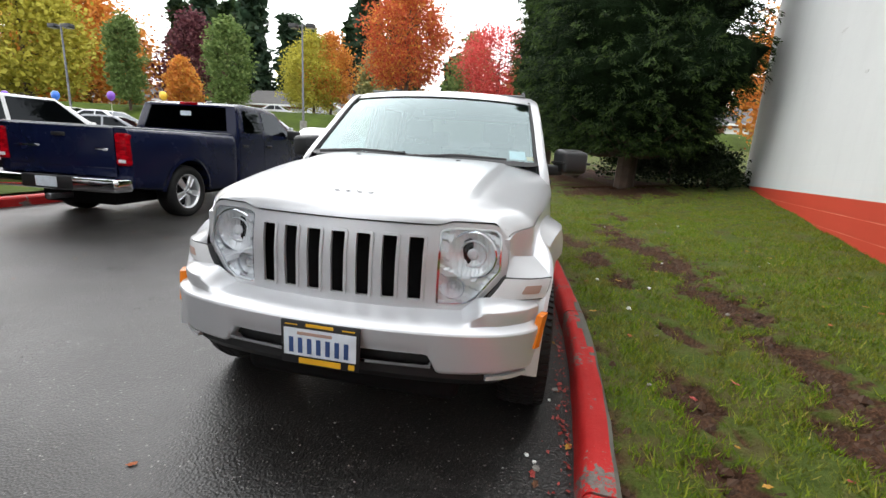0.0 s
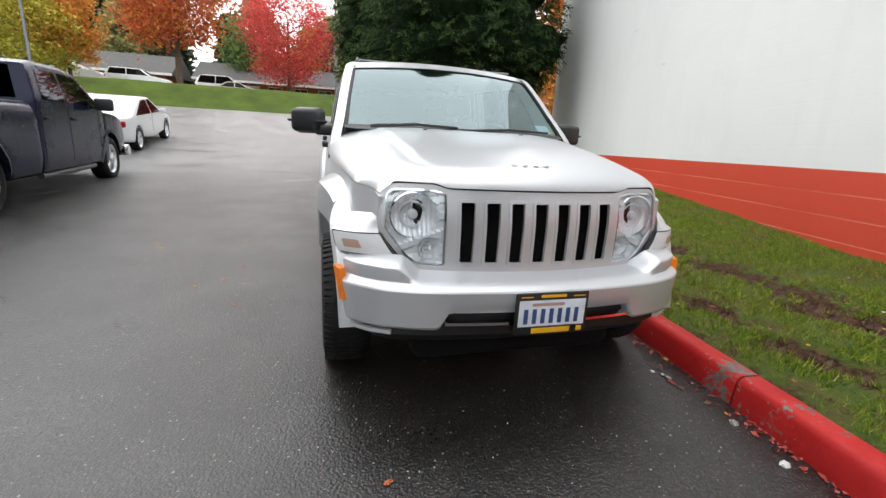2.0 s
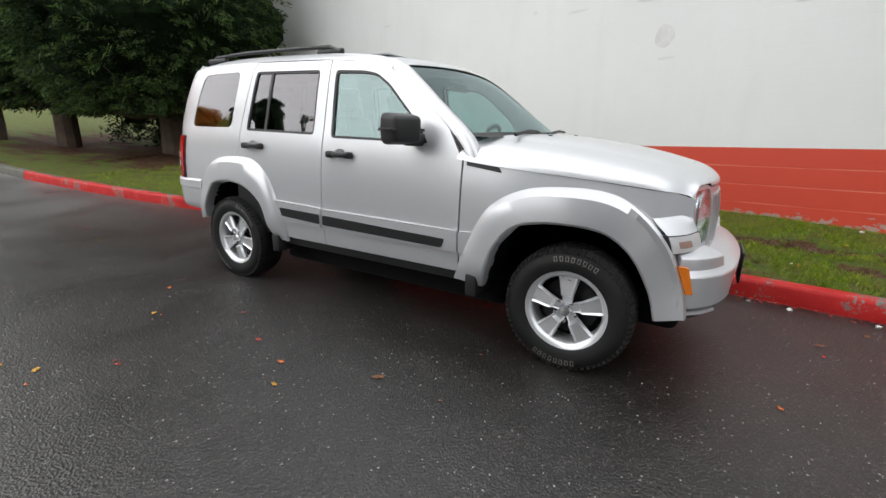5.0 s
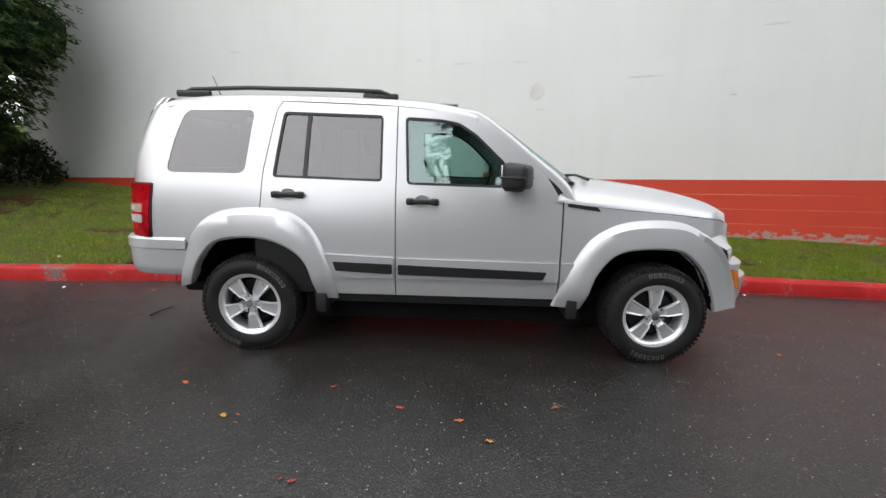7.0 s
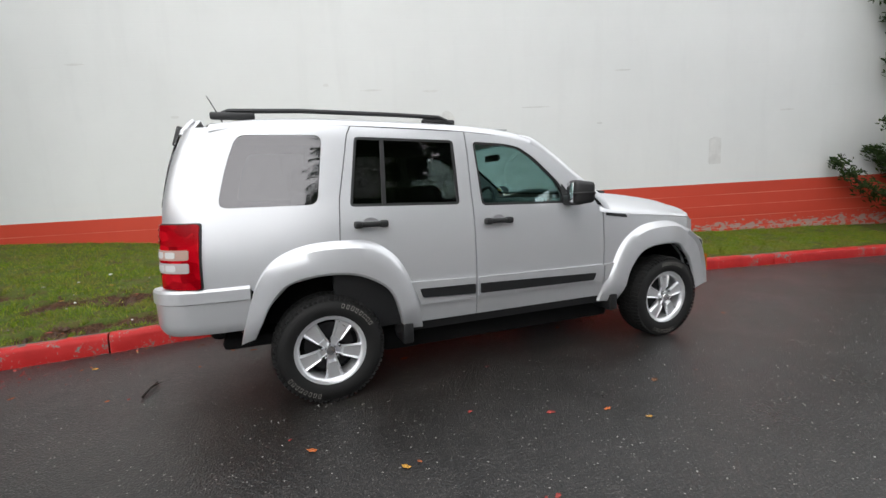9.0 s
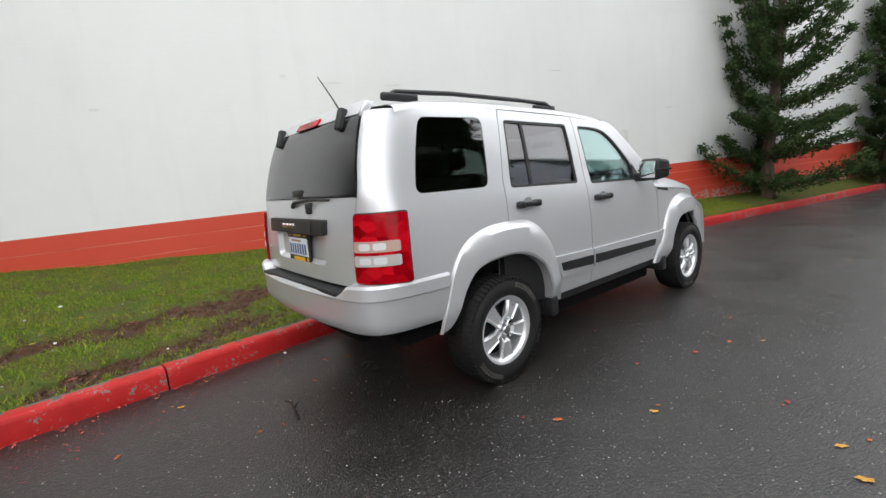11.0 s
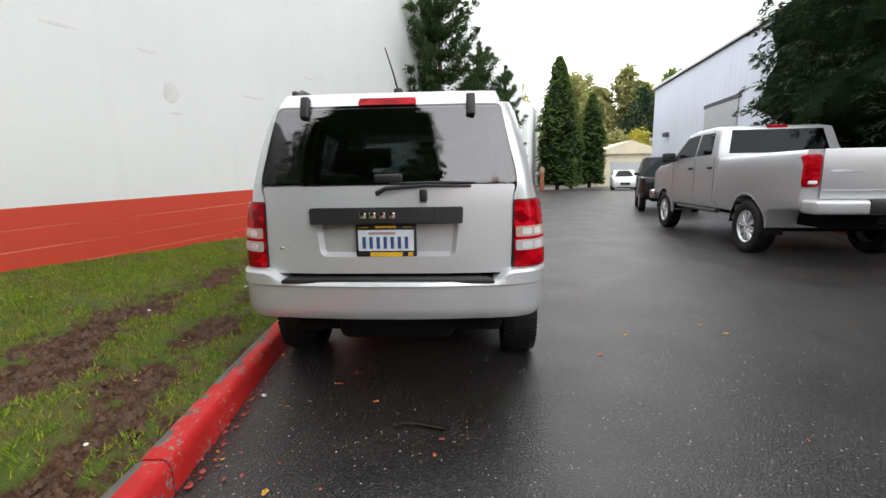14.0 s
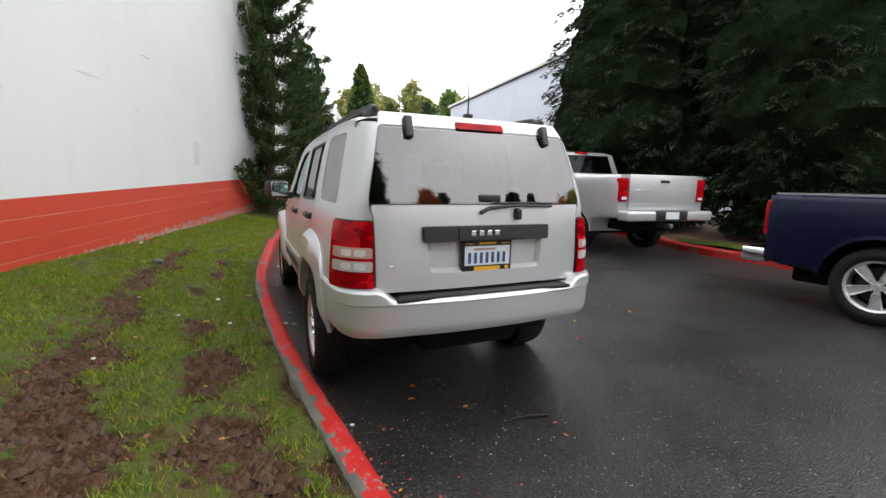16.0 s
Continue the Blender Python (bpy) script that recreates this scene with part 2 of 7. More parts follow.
def rounded(poly, r, n=5):
    """A polygon with its corners rounded by r."""
    out = []
    for i, p in enumerate(poly):
        p, a, b = Vector(p), Vector(poly[i - 1]), Vector(poly[(i + 1) % len(poly)])
        da, db = (a - p), (b - p)
        k = min(r, da.length * 0.45, db.length * 0.45)
        s, e = p + da.normalized() * k, p + db.normalized() * k
        for j in range(n + 1):
            t = j / n
            out.append(tuple(s * (1 - t) ** 2 + p * 2 * t * (1 - t) + e * t * t))
    return out


def inset_poly(poly, d):
    """A polygon drawn in by d (either sense)."""
    area = sum(poly[i - 1][0] * poly[i][1] - poly[i][0] * poly[i - 1][1] for i in range(len(poly)))
    s = 1 if area > 0 else -1
    out = []
    for i, p in enumerate(poly):
        a, b = Vector(poly[i - 1]), Vector(poly[(i + 1) % len(poly)])
        t = (b - a)
        if t.length < 1e-9:
            out.append(p)
            continue
        t.normalize()
        out.append((p[0] - t.y * s * d, p[1] + t.x * s * d))
    return out


def resample(poly, step):
    out = []
    for i, p in enumerate(poly):
        q = poly[(i + 1) % len(poly)]
        L = math.dist(p, q)
        k = max(1, int(round(L / step)))
        for j in range(k):
            out.append((p[0] + (q[0] - p[0]) * j / k, p[1] + (q[1] - p[1]) * j / k))
    clean = [out[0]]
    for p in out[1:]:
        if math.dist(p, clean[-1]) > 1e-4:
            clean.append(p)
    return clean


def inside(poly, x, y):
    c = False
    j = len(poly) - 1
    for i in range(len(poly)):
        (xi, yi), (xj, yj) = poly[i], poly[j]
        if (yi > y) != (yj > y) and x < (xj - xi) * (y - yi) / (yj - yi) + xi:
            c = not c
        j = i
    return c


from mathutils.geometry import delaunay_2d_cdt


def fill2d(outline, holes=(), step=0.05):
    """Even triangles over a flat outline with holes."""
    loops = [resample(outline, step)] + [resample(h, step) for h in holes]
    pts, edges = [], []
    for lp in loops:
        k = len(pts)
        pts += lp
        edges += [(k + i, k + (i + 1) % len(lp)) for i in range(len(lp))]
    edge_pts = np.array(pts)
    xs, ys = edge_pts[:, 0], edge_pts[:, 1]
    nx, ny = int((xs.max() - xs.min()) / step), int((ys.max() - ys.min()) / step)
    for i in range(1, nx + 1):
        for j in range(1, ny + 1):
            x, y = xs.min() + (i + 0.5 * (j % 2)) * step, ys.min() + j * step
            if inside(outline, x, y) and not any(inside(h, x, y) for h in holes):
                if ((edge_pts - (x, y)) ** 2).sum(1).min() > (0.5 * step) ** 2:
                    pts.append((x, y))
    v, _, f, *_ = delaunay_2d_cdt([Vector(p) for p in pts], edges, [], 0, 1e-6)
    keep = []
    for t in f:
        cx, cy = sum(v[i][0] for i in t) / 3, sum(v[i][1] for i in t) / 3
        if inside(loops[0], cx, cy) and not any(inside(h, cx, cy) for h in loops[1:]):
            keep.append(tuple(t))
    return [tuple(p) for p in v], keep


def thick(verts, faces, offset):
    """Adds a back face at offset (a function of the vertex) and walls round the rim."""
    n = len(verts)
    back = [offset(v) for v in verts]
    count = {}
    for f in faces:
        for i in range(len(f)):
            e = (f[i], f[(i + 1) % len(f)])
            count[tuple(sorted(e))] = count.get(tuple(sorted(e)), []) + [e]
    out = list(faces) + [tuple(n + i for i in reversed(f)) for f in faces]
    for k, es in count.items():
        if len(es) == 1:
            a, b = es[0]
            out.append((b, a, n + a, n + b))
    return list(verts) + back, out


def grid_part(name, fn, nu, nv, material, parent=None, label="", sharp=38, close=False):
    """A sheet from fn(u, v), u and v from 0 to 1."""
    verts = [fn(i / nu, j / nv) for i in range(nu + 1) for j in range(nv + 1)]
    faces = [(i * (nv + 1) + j, i * (nv + 1) + j + 1, (i + 1) * (nv + 1) + j + 1, (i + 1) * (nv + 1) + j) for i in range(nu) for j in range(nv)]
    return mesh_part(name, verts, faces, material, parent, label, sharp=sharp)


# ---- surfaces of the place ----
def asphalt_material():
    m, n, l, b = nodes_of("wet_asphalt")
    v = tex_coord(n, l)
    broad = noise_tex(n, l, v, 0.35, 5.0)
    mid = noise_tex(n, l, v, 1.3, 3.0, 0.5)
    fine = noise_tex(n, l, v, 55.0, 4.0, 0.75)

    def chips(scale, low, high, reach):
        stone = n.new("ShaderNodeTexVoronoi")
        stone.inputs["Scale"].default_value = scale
        l.new(v, stone.inputs["Vector"])
        sep = n.new("ShaderNodeSeparateColor")
        l.new(stone.outputs["Color"], sep.inputs[0])
        both = n.new("ShaderNodeMath")
        both.operation = 'MULTIPLY'
        l.new(maprange(n, l, sep.outputs[0], low, high, 0.0, 1.0), both.inputs[0])
        l.new(maprange(n, l, stone.outputs["Distance"], reach, reach + 0.12, 1.0, 0.0), both.inputs[1])
        return both.outputs[0], stone.outputs["Distance"]

    c = ramp(n, l, fine, [(0.25, (0.0030, 0.0026, 0.0024)), (0.48, (0.0085, 0.0074, 0.0068)), (0.74, (0.068, 0.061, 0.055))])
    mottle = noise_tex(n, l, v, 7.0, 5.0, 0.65)
    c = mixc(n, l, maprange(n, l, mottle, 0.35, 0.65, 0.75, 0.0), c, (0.0032, 0.0028, 0.0026))
    damp = maprange(n, l, mid, 0.40, 0.70, 0.0, 1.0)
    c = mixc(n, l, maprange(n, l, broad, 0.35, 0.65, 0.0, 0.25), c, (0.014, 0.0132, 0.0128))
    c = mixc(n, l, maprange(n, l, mid, 0.44, 0.66, 0.0, 0.45), c, (0.0050, 0.0045, 0.0043))
    # a paler base towards the far end stands in for grazing sky sheen
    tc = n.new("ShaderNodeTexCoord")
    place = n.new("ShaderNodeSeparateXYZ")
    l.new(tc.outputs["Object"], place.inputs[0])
    far_sheen = n.new("ShaderNodeMath")
    far_sheen.operation = 'MULTIPLY'
    l.new(maprange(n, l, place.outputs[0], -4.0, -10.0, 0.0, 1.0), far_sheen.inputs[0])
    l.new(maprange(n, l, mid, 0.35, 0.62, 1.0, 0.45), far_sheen.inputs[1])
    c = mixc(n, l, far_sheen.outputs[0], c, ramp(n, l, fine, [(0.25, (0.11, 0.109, 0.107)), (0.75, (0.23, 0.227, 0.222))]))
    grey, dist = chips(95.0, 0.55, 1.0, 0.28)
    c = mixc(n, l, grey, c, (0.088, 0.079, 0.072))
    pale, _ = chips(64.0, 0.945, 0.99, 0.22)
    c = mixc(n, l, pale, c, (0.29, 0.28, 0.265))
    l.new(c, b.inputs["Base Color"])
    wet = n.new("ShaderNodeMath")
    wet.operation = 'ADD'
    l.new(maprange(n, l, damp, 0.0, 1.0, 0.40, 0.27), wet.inputs[0])
    l.new(maprange(n, l, fine, 0.3, 0.7, -0.05, 0.10), wet.inputs[1])
    l.new(wet.outputs[0], b.inputs["Roughness"])
    b.inputs["Specular IOR Level"].default_value = 0.62
    b.inputs["Sheen Weight"].default_value = 0.15
    b.inputs["Sheen Roughness"].default_value = 0.26
    bump(n, l, b, mixc(n, l, 0.5, fine, dist), 0.8, 0.005)
    return m


def painted_wall(name, base, under, chip, joints=0.5):
    """Paint over blockwork: stains, roller marks, chips to the block near the foot."""
    m, n, l, b = nodes_of(name)
    v = tex_coord(n, l)
    broad = noise_tex(n, l, v, 0.5, 5.0)
    streak = noise_tex(n, l, tex_coord(n, l, 1.0, (2.2, 2.2, 0.25)), 1.5, 5.0)
    fine = noise_tex(n, l, v, 45.0, 4.0)
    c = ramp(n, l, broad, [(0.3, tuple(x * 0.93 for x in base)), (0.7, base)])
    c = mixc(n, l, maprange(n, l, streak, 0.52, 0.75, 0.0, 0.14), c, tuple(x * 0.72 for x in base))
    if chip:
        tc = n.new("ShaderNodeTexCoord")
        sep = n.new("ShaderNodeSeparateXYZ")
        l.new(tc.outputs["Object"], sep.inputs[0])
        foot = maprange(n, l, sep.outputs[2], 0.36, 0.62, 0.17, -0.20)
        sm_ = n.new("ShaderNodeMath")
        sm_.operation = 'ADD'
        l.new(foot, sm_.inputs[0])
        l.new(noise_tex(n, l, tex_coord(n, l, 1.0, (1, 1, 2.0)), 7.0, 6.0, 0.65), sm_.inputs[1])
        # paler filled bed joints between the courses
        row = n.new("ShaderNodeMath")
        row.operation = 'PINGPONG'
        shifted = n.new("ShaderNodeMath")
        shifted.operation = 'SUBTRACT'
        shifted.inputs[1].default_value = 1.115
        l.new(sep.outputs[2], shifted.inputs[0])
        l.new(shifted.outputs[0], row.inputs[0])
        row.inputs[1].default_value = 0.1016
        worn = noise_tex(n, l, tex_coord(n, l, 1.0, (0.6, 0.6, 6.0)), 1.6, 5.0)
        joint = n.new("ShaderNodeMath")
        joint.operation = 'MULTIPLY'
        l.new(maprange(n, l, row.outputs[0], 0.004, 0.009, 1.0, 0.0), joint.inputs[0])
        l.new(maprange(n, l, worn, 0.40, 0.60, 0.10, 0.75), joint.inputs[1])
        c = mixc(n, l, joint.outputs[0], c, (0.66, 0.24, 0.17))
        c = mixc(n, l, maprange(n, l, sm_.outputs[0], 0.650, 0.675, 0.0, 0.85), c, under)
    l.new(c, b.inputs["Base Color"])
    b.inputs["Roughness"].default_value = 0.55
    brick = n.new("ShaderNodeTexBrick")
    brick.inputs["Scale"].default_value = 1.0
    brick.inputs["Mortar Size"].default_value = 0.004
    brick.inputs["Mortar Smooth"].default_value = 0.6
    brick.inputs["Brick Width"].default_value = 0.406
    brick.inputs["Row Height"].default_value = 0.203
    mp = n.new("ShaderNodeMapping")
    mp.inputs["Rotation"].default_value = (radians(90), 0, 0)
    tc2 = n.new("ShaderNodeTexCoord")
    l.new(tc2.outputs["Object"], mp.inputs["Vector"])
    l.new(mp.outputs[0], brick.inputs["Vector"])
    h = mixc(n, l, joints, fine, brick.outputs["Fac"], "SUBTRACT")
    bump(n, l, b, h, 0.10, 0.006)
    return m


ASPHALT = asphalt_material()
WALL_WHITE = painted_wall("white_wall_paint", (0.74, 0.755, 0.745), (0.4, 0.4, 0.4), False, 0.06)
WALL_RED = painted_wall("red_wall_paint", (0.58, 0.058, 0.028), (0.36, 0.31, 0.28), True)
PATCH = surface("filler_patch", (0.64, 0.645, 0.63), 0.7, vary=0.12, scale=5, fine=30, relief=0.3)
CONCRETE = surface("concrete", (0.22, 0.21, 0.19), 0.75, vary=0.35, scale=6, fine=70, relief=0.4)
ROOF_TAR = surface("roof_felt", (0.08, 0.08, 0.085), 0.9)


def kerb_paint():
    m, n, l, b = nodes_of("red_kerb_paint")
    v = tex_coord(n, l)
    big = noise_tex(n, l, v, 3.0, 6.0, 0.65)
    fine = noise_tex(n, l, v, 40.0, 5.0, 0.7)
    red = ramp(n, l, big, [(0.3, (0.33, 0.012, 0.012)), (0.7, (0.50, 0.026, 0.024))])
    mask = n.new("ShaderNodeMath")
    mask.operation = 'ADD'
    l.new(maprange(n, l, big, 0.3, 0.7, 0.0, 0.5), mask.inputs[0])
    l.new(maprange(n, l, fine, 0.2, 0.8, 0.0, 0.5), mask.inputs[1])
    con = ramp(n, l, fine, [(0.3, (0.06, 0.055, 0.05)), (0.7, (0.22, 0.20, 0.18))])
    c = mixc(n, l, maprange(n, l, mask.outputs[0], 0.61, 0.65, 0.0, 1.0), red, con)
    l.new(c, b.inputs["Base Color"])
    b.inputs["Roughness"].default_value = 0.5
    b.inputs["Specular IOR Level"].default_value = 0.2
    bump(n, l, b, fine, 0.35, 0.006)
    return m


KERB_RED = kerb_paint()
KERB_GREY = surface("bare_kerb_concrete", (0.10, 0.098, 0.082), 0.8, vary=0.4, scale=5, fine=60, relief=0.4)

# ---- the lie of the land ----
KERB_LINE = [(-27, 1.4), (-23, -0.2), (-20, -0.75), (-16, -0.6), (-13, -0.3), (-10, -0.03), (-8, 0.17), (-5, 0.52), (-4.2, 0.61), (-3.4, 0.71), (-2.6, 0.80),
             (-1.6, 0.92), (-0.5, 1.00), (0.65, 1.05), (1.5, 1.03), (2.3, 0.97), (4.4, 0.77), (5.0, 0.67), (7.4, 0.30), (9.5, -0.06), (17, -1.4), (28, -4.0), (46, -8.6), (70, -16)]
GROUND = 0.05
WALL_SLOPE = -0.272
WALL_ANGLE = math.atan(WALL_SLOPE)


def kerb_y(x):
    return curve_at(KERB_LINE, x)


def wall_y(x):
    return 3.68 + WALL_SLOPE * x


def road_z(x):
    if x > -3:
        return GROUND
    if x > -14:
        return GROUND + 0.0045 * (x + 3) ** 2
    return GROUND + 0.5445 + 0.099 * (-14 - max(x, -27))


def lawn_z(x, y):
    k = kerb_y(x) + 0.14
    t = (y - k) / max(0.3, (wall_y(x) if x > -10 else 6.5) - k)
    top = curve_at([(-12, 0.60), (-5, 0.57), (-2.5, 0.49), (0, 0.41), (3, 0.34), (9, 0.34), (30, 0.45)], x)
    return road_z(x) + 0.135 + (top - 0.135) * min(1.15, max(0.0, t)) ** 1.25


# mud: worn tracks along the lawn and bare spots by the kerb
MUD = [(-2.6, 1.98, 0.80, 0.22, 8), (-1.3, 2.22, 0.90, 0.25, 8), (0.75, 2.22, 0.30, 0.16, 0), (-2.45, 1.30, 0.65, 0.20, 25), (1.75, 2.10, 0.40, 0.10, 25), (0.1, 2.20, 0.55, 0.18, 0), (1.25, 2.26, 0.85, 0.15, 0), (2.5, 2.15, 0.55, 0.12, -12), (-3.6, 1.95, 0.4, 0.14, 0),
       (1.4, 1.58, 0.36, 0.10, 5), (2.05, 1.55, 0.28, 0.11, 5), (-1.6, 1.50, 0.50, 0.14, -10), (-2.4, 1.35, 0.45, 0.14, 15), (-0.6, 1.62, 0.28, 0.10, 0), (0.6, 1.75, 0.26, 0.05, 20),
       (3.3, 1.55, 0.4, 0.08, -20), (-9.4, 3.0, 2.2, 1.5, 0), (-12.4, 2.2, 1.8, 1.3, 0), (-3.3, 1.1, 0.5, 0.12, 10), (-4.6, 2.3, 0.6, 0.1, 5)]


def mud_at(x, y):
    w = noise.noise((x * 3.1, y * 3.1, 0.3)) * 0.55 + noise.noise((x * 9.0, y * 9.0, 4.0)) * 0.60 + noise.noise((x * 23.0, y * 23.0, 7.0)) * 0.45
    best = 0.0
    for cx, cy, rx, ry, a in MUD:
        c, s = math.cos(radians(a)), math.sin(radians(a))
        dx, dy = x - cx, y - cy
        d = math.hypot((dx * c + dy * s) / rx, (-dx * s + dy * c) / ry)
        best = max(best, 1.36 - d + 1.5 * w)
    edge = 0.42 - (y - kerb_y(x) - 0.14) * 5.0 + w
    return min(1.0, max(0.0, best, edge * 0.8))


def lawn_material():
    m, n, l, b = nodes_of("lawn_earth")
    v = tex_coord(n, l)
    at = n.new("ShaderNodeAttribute")
    at.attribute_name = "mud"
    fine = noise_tex(n, l, v, 60.0, 5.0)
    mid = noise_tex(n, l, v, 6.0, 5.0)
    turf = ramp(n, l, mid, [(0.3, (0.050, 0.095, 0.010)), (0.47, (0.085, 0.125, 0.016)), (0.58, (0.12, 0.095, 0.032)), (0.72, (0.085, 0.050, 0.026))])
    turf = mixc(n, l, 0.5, turf, ramp(n, l, fine, [(0.3, (0.018, 0.026, 0.005)), (0.7, (0.10, 0.120, 0.026))]))
    mud = ramp(n, l, mixc(n, l, 0.4, fine, noise_tex(n, l, v, 17.0, 5.0)), [(0.34, (0.013, 0.006, 0.003)), (0.50, (0.062, 0.029, 0.015)), (0.68, (0.160, 0.083, 0.046))])
    c = mixc(n, l, maprange(n, l, mixc(n, l, 0.35, at.outputs["Fac"], mid), 0.30, 0.50, 0.0, 1.0), turf, mud)
    l.new(c, b.inputs["Base Color"])
    b.inputs["Roughness"].default_value = 0.85
    b.inputs["Specular IOR Level"].default_value = 0.2
    bump(n, l, b, mixc(n, l, 0.5, fine, mid), 0.9, 0.05)
    return m


LAWN = lawn_material()
FIELD = surface("rough_grass", (0.052, 0.078, 0.012), 0.95, spec=0.1, vary=0.45, scale=0.8, fine=14, relief=0.6, dist=0.05)


def sheet(name, xs, ys, zf, material, label, category, mask=None):
    verts = [(x, y, zf(x, y)) for x in xs for y in ys(x)]
    k = len(ys(xs[0]))
    faces = [(i * k + j, i * k + j + 1, (i + 1) * k + j + 1, (i + 1) * k + j) for i in range(len(xs) - 1) for j in range(k - 1)]
    ob = mesh_part(name, verts, faces, material)
    if mask:
        a = ob.data.attributes.new("mud", 'FLOAT', 'POINT')
        for i, p in enumerate(ob.data.vertices):
            a.data[i].value = mask(p.co.x, p.co.y)
    return tagged(ob, label, category, kind="structure")


def spread(a, b, n):
    return [a + (b - a) * i / n for i in range(n + 1)]


def land_z(x, y):
    """Grass below the asphalt near by; a bank past the lot's end, and rising land behind it."""
    if x > -27:
        return road_z(x) - 0.30
    t = -27 - x
    return 1.86 - 0.30 * sm(1 - t / 0.6) + 1.75 * sm(t / 6.0) - 0.012 * min(30.0, max(0.0, t - 6)) + 0.05 * max(0.0, t - 36) + 0.08 * noise.noise((x * 0.4, y * 0.4, 0))


sheet("ground", spread(-700, -90, 8)[:-1] + spread(-90, -40, 20)[:-1] + spread(-40, -26, 42)[:-1] + spread(-26, 600, 40), lambda x: spread(-520, -60, 6)[:-1] + spread(-60, 40, 70)[:-1] + spread(40, 560, 6), land_z, FIELD,
      "wide grassy ground with a low bank, reaching the horizon", "ground")
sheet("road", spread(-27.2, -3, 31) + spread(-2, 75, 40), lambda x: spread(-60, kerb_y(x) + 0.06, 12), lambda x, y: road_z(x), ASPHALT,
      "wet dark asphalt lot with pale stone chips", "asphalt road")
lx = spread(-22, -7, 30)[:-1] + spread(-7, 6, 300)[:-1] + spread(6, 34, 56)
sheet("lawn", lx, lambda x: spread(kerb_y(x) + 0.10, (wall_y(x) + 0.05) if x > -9.6 else 16 + 0 * x, 80),
      lambda x, y: lawn_z(x, y) - 0.05 * mud_at(x, y) + 0.02 * noise.noise((x * 1.7, y * 1.7, 2)) + (0.012 * noise.noise((x * 8, y * 8, 1)) + 0.014 * noise.noise((x * 17, y * 17, 1))) * (0.6 + 3.0 * mud_at(x, y)),
      LAWN, "patchy green lawn with muddy tyre ruts", "lawn", mud_at)


# ---- kerb: red-painted concrete lengths with open joints ----
def kerb_stone(x0, x1, grey):
    prof = [(0.0, -0.06), (0.004, 0.02), (0.010, 0.115), (0.022, 0.140), (0.040, 0.150), (0.068, 0.151), (0.096, 0.152), (0.125, 0.152), (0.140, 0.140), (0.145, 0.02)]
    k = max(2, int((x1 - x0) / 0.04))
    verts = []
    for i in range(k + 1):
        x = x0 + (x1 - x0) * i / k
        t = (kerb_y(x + 0.05) - kerb_y(x - 0.05)) / 0.1
        nx, ny = -t / math.hypot(1, t), 1 / math.hypot(1, t)
        for d, z in prof:
            w = 0.006 * noise.noise((x * 5, d * 30, z * 30))
            verts.append((x + nx * (d + w), kerb_y(x) + ny * (d + w), road_z(x) + z + 0.5 * w))
    p = len(prof)
    faces = [(i * p + j, i * p + j + 1, (i + 1) * p + j + 1, (i + 1) * p + j) for i in range(k) for j in range(p - 1)]
    faces += [tuple(range(p)), tuple(k * p + j for j in reversed(range(p)))]
    ob = mesh_part("kerb", verts, faces, KERB_GREY if grey else KERB_RED, sharp=50)
    if not grey:
        # paint worn off the lawn-side edge
        ob.data.materials.append(KERB_GREY)
        for f in ob.data.polygons:
            c = f.center
            t = (kerb_y(c.x + 0.05) - kerb_y(c.x - 0.05)) / 0.1
            d = (c.y - kerb_y(c.x)) / math.hypot(1, t)
            if d > 0.130 - 0.10 * max(0.0, 0.02 + 0.38 * sm((-1.7 - c.x) / 0.8) + noise.noise((c.x * 0.9, 5.0, 0)) + 0.5 * noise.noise((c.x * 7.0, 2.0, 0))):
                f.material_index = 1
    return tagged(ob, "bare grey concrete kerb length beside the lawn" if grey else "chipped red-painted concrete kerb length beside the lawn", "kerb", "kerb lengths")


joints = [-26.5, -24.5, -22.5, -20.5, -18, -15, -12, -9, -6.0, -2.94, 0.35, 2.17, 5.2, 8.2, 11.2, 14.2, 17.2, 20.2, 23.2, 26.2, 29.2, 32.2, 38, 44]
for ja, jb in zip(joints, joints[1:]):
    kerb_stone(ja + 0.006, jb - 0.006, jb < -8.5)

# ---- the long painted building ----
LEVEL = 0.026
building = thing("warehouse_building", "long white blockwork building with a red-painted base", "building", kind="structure",
                 at=Matrix.Translation((1.25, wall_y(1.25), 0)) @ Matrix.Rotation(WALL_ANGLE, 4, 'Z') @ Matrix.Rotation(-math.atan(LEVEL * 0.965), 4, 'Y'))
S0, S1, TOP = -11.6, 31.0, 7.55


def block_wall(name, s0, s1, z0, z1, material, groove, label):
    verts, faces = [], []
    course = 0.2032
    first = math.floor((z0 - 1.115) / course)
    z = 1.115 + first * course
    prof = [(z0, 0.0)]
    while z < z1 - 0.02:
        if z > z0 + 0.02:
            prof += [(z - 0.006, 0.0), (z - 0.003, groove), (z + 0.003, groove), (z + 0.006, 0.0)]
        z += course
    prof.append((z1, 0.0))
    ss = spread(s0, s1, 40)
    for s in ss:
        for zz, d in prof:
            verts.append((s, d, zz))
    p = len(prof)
    for i in range(len(ss) - 1):
        for j in range(p - 1):
            faces.append((i * p + j, i * p + j + 1, (i + 1) * p + j + 1, (i + 1) * p + j))
    return mesh_part(name, verts, faces, material, building, label, smooth=False)


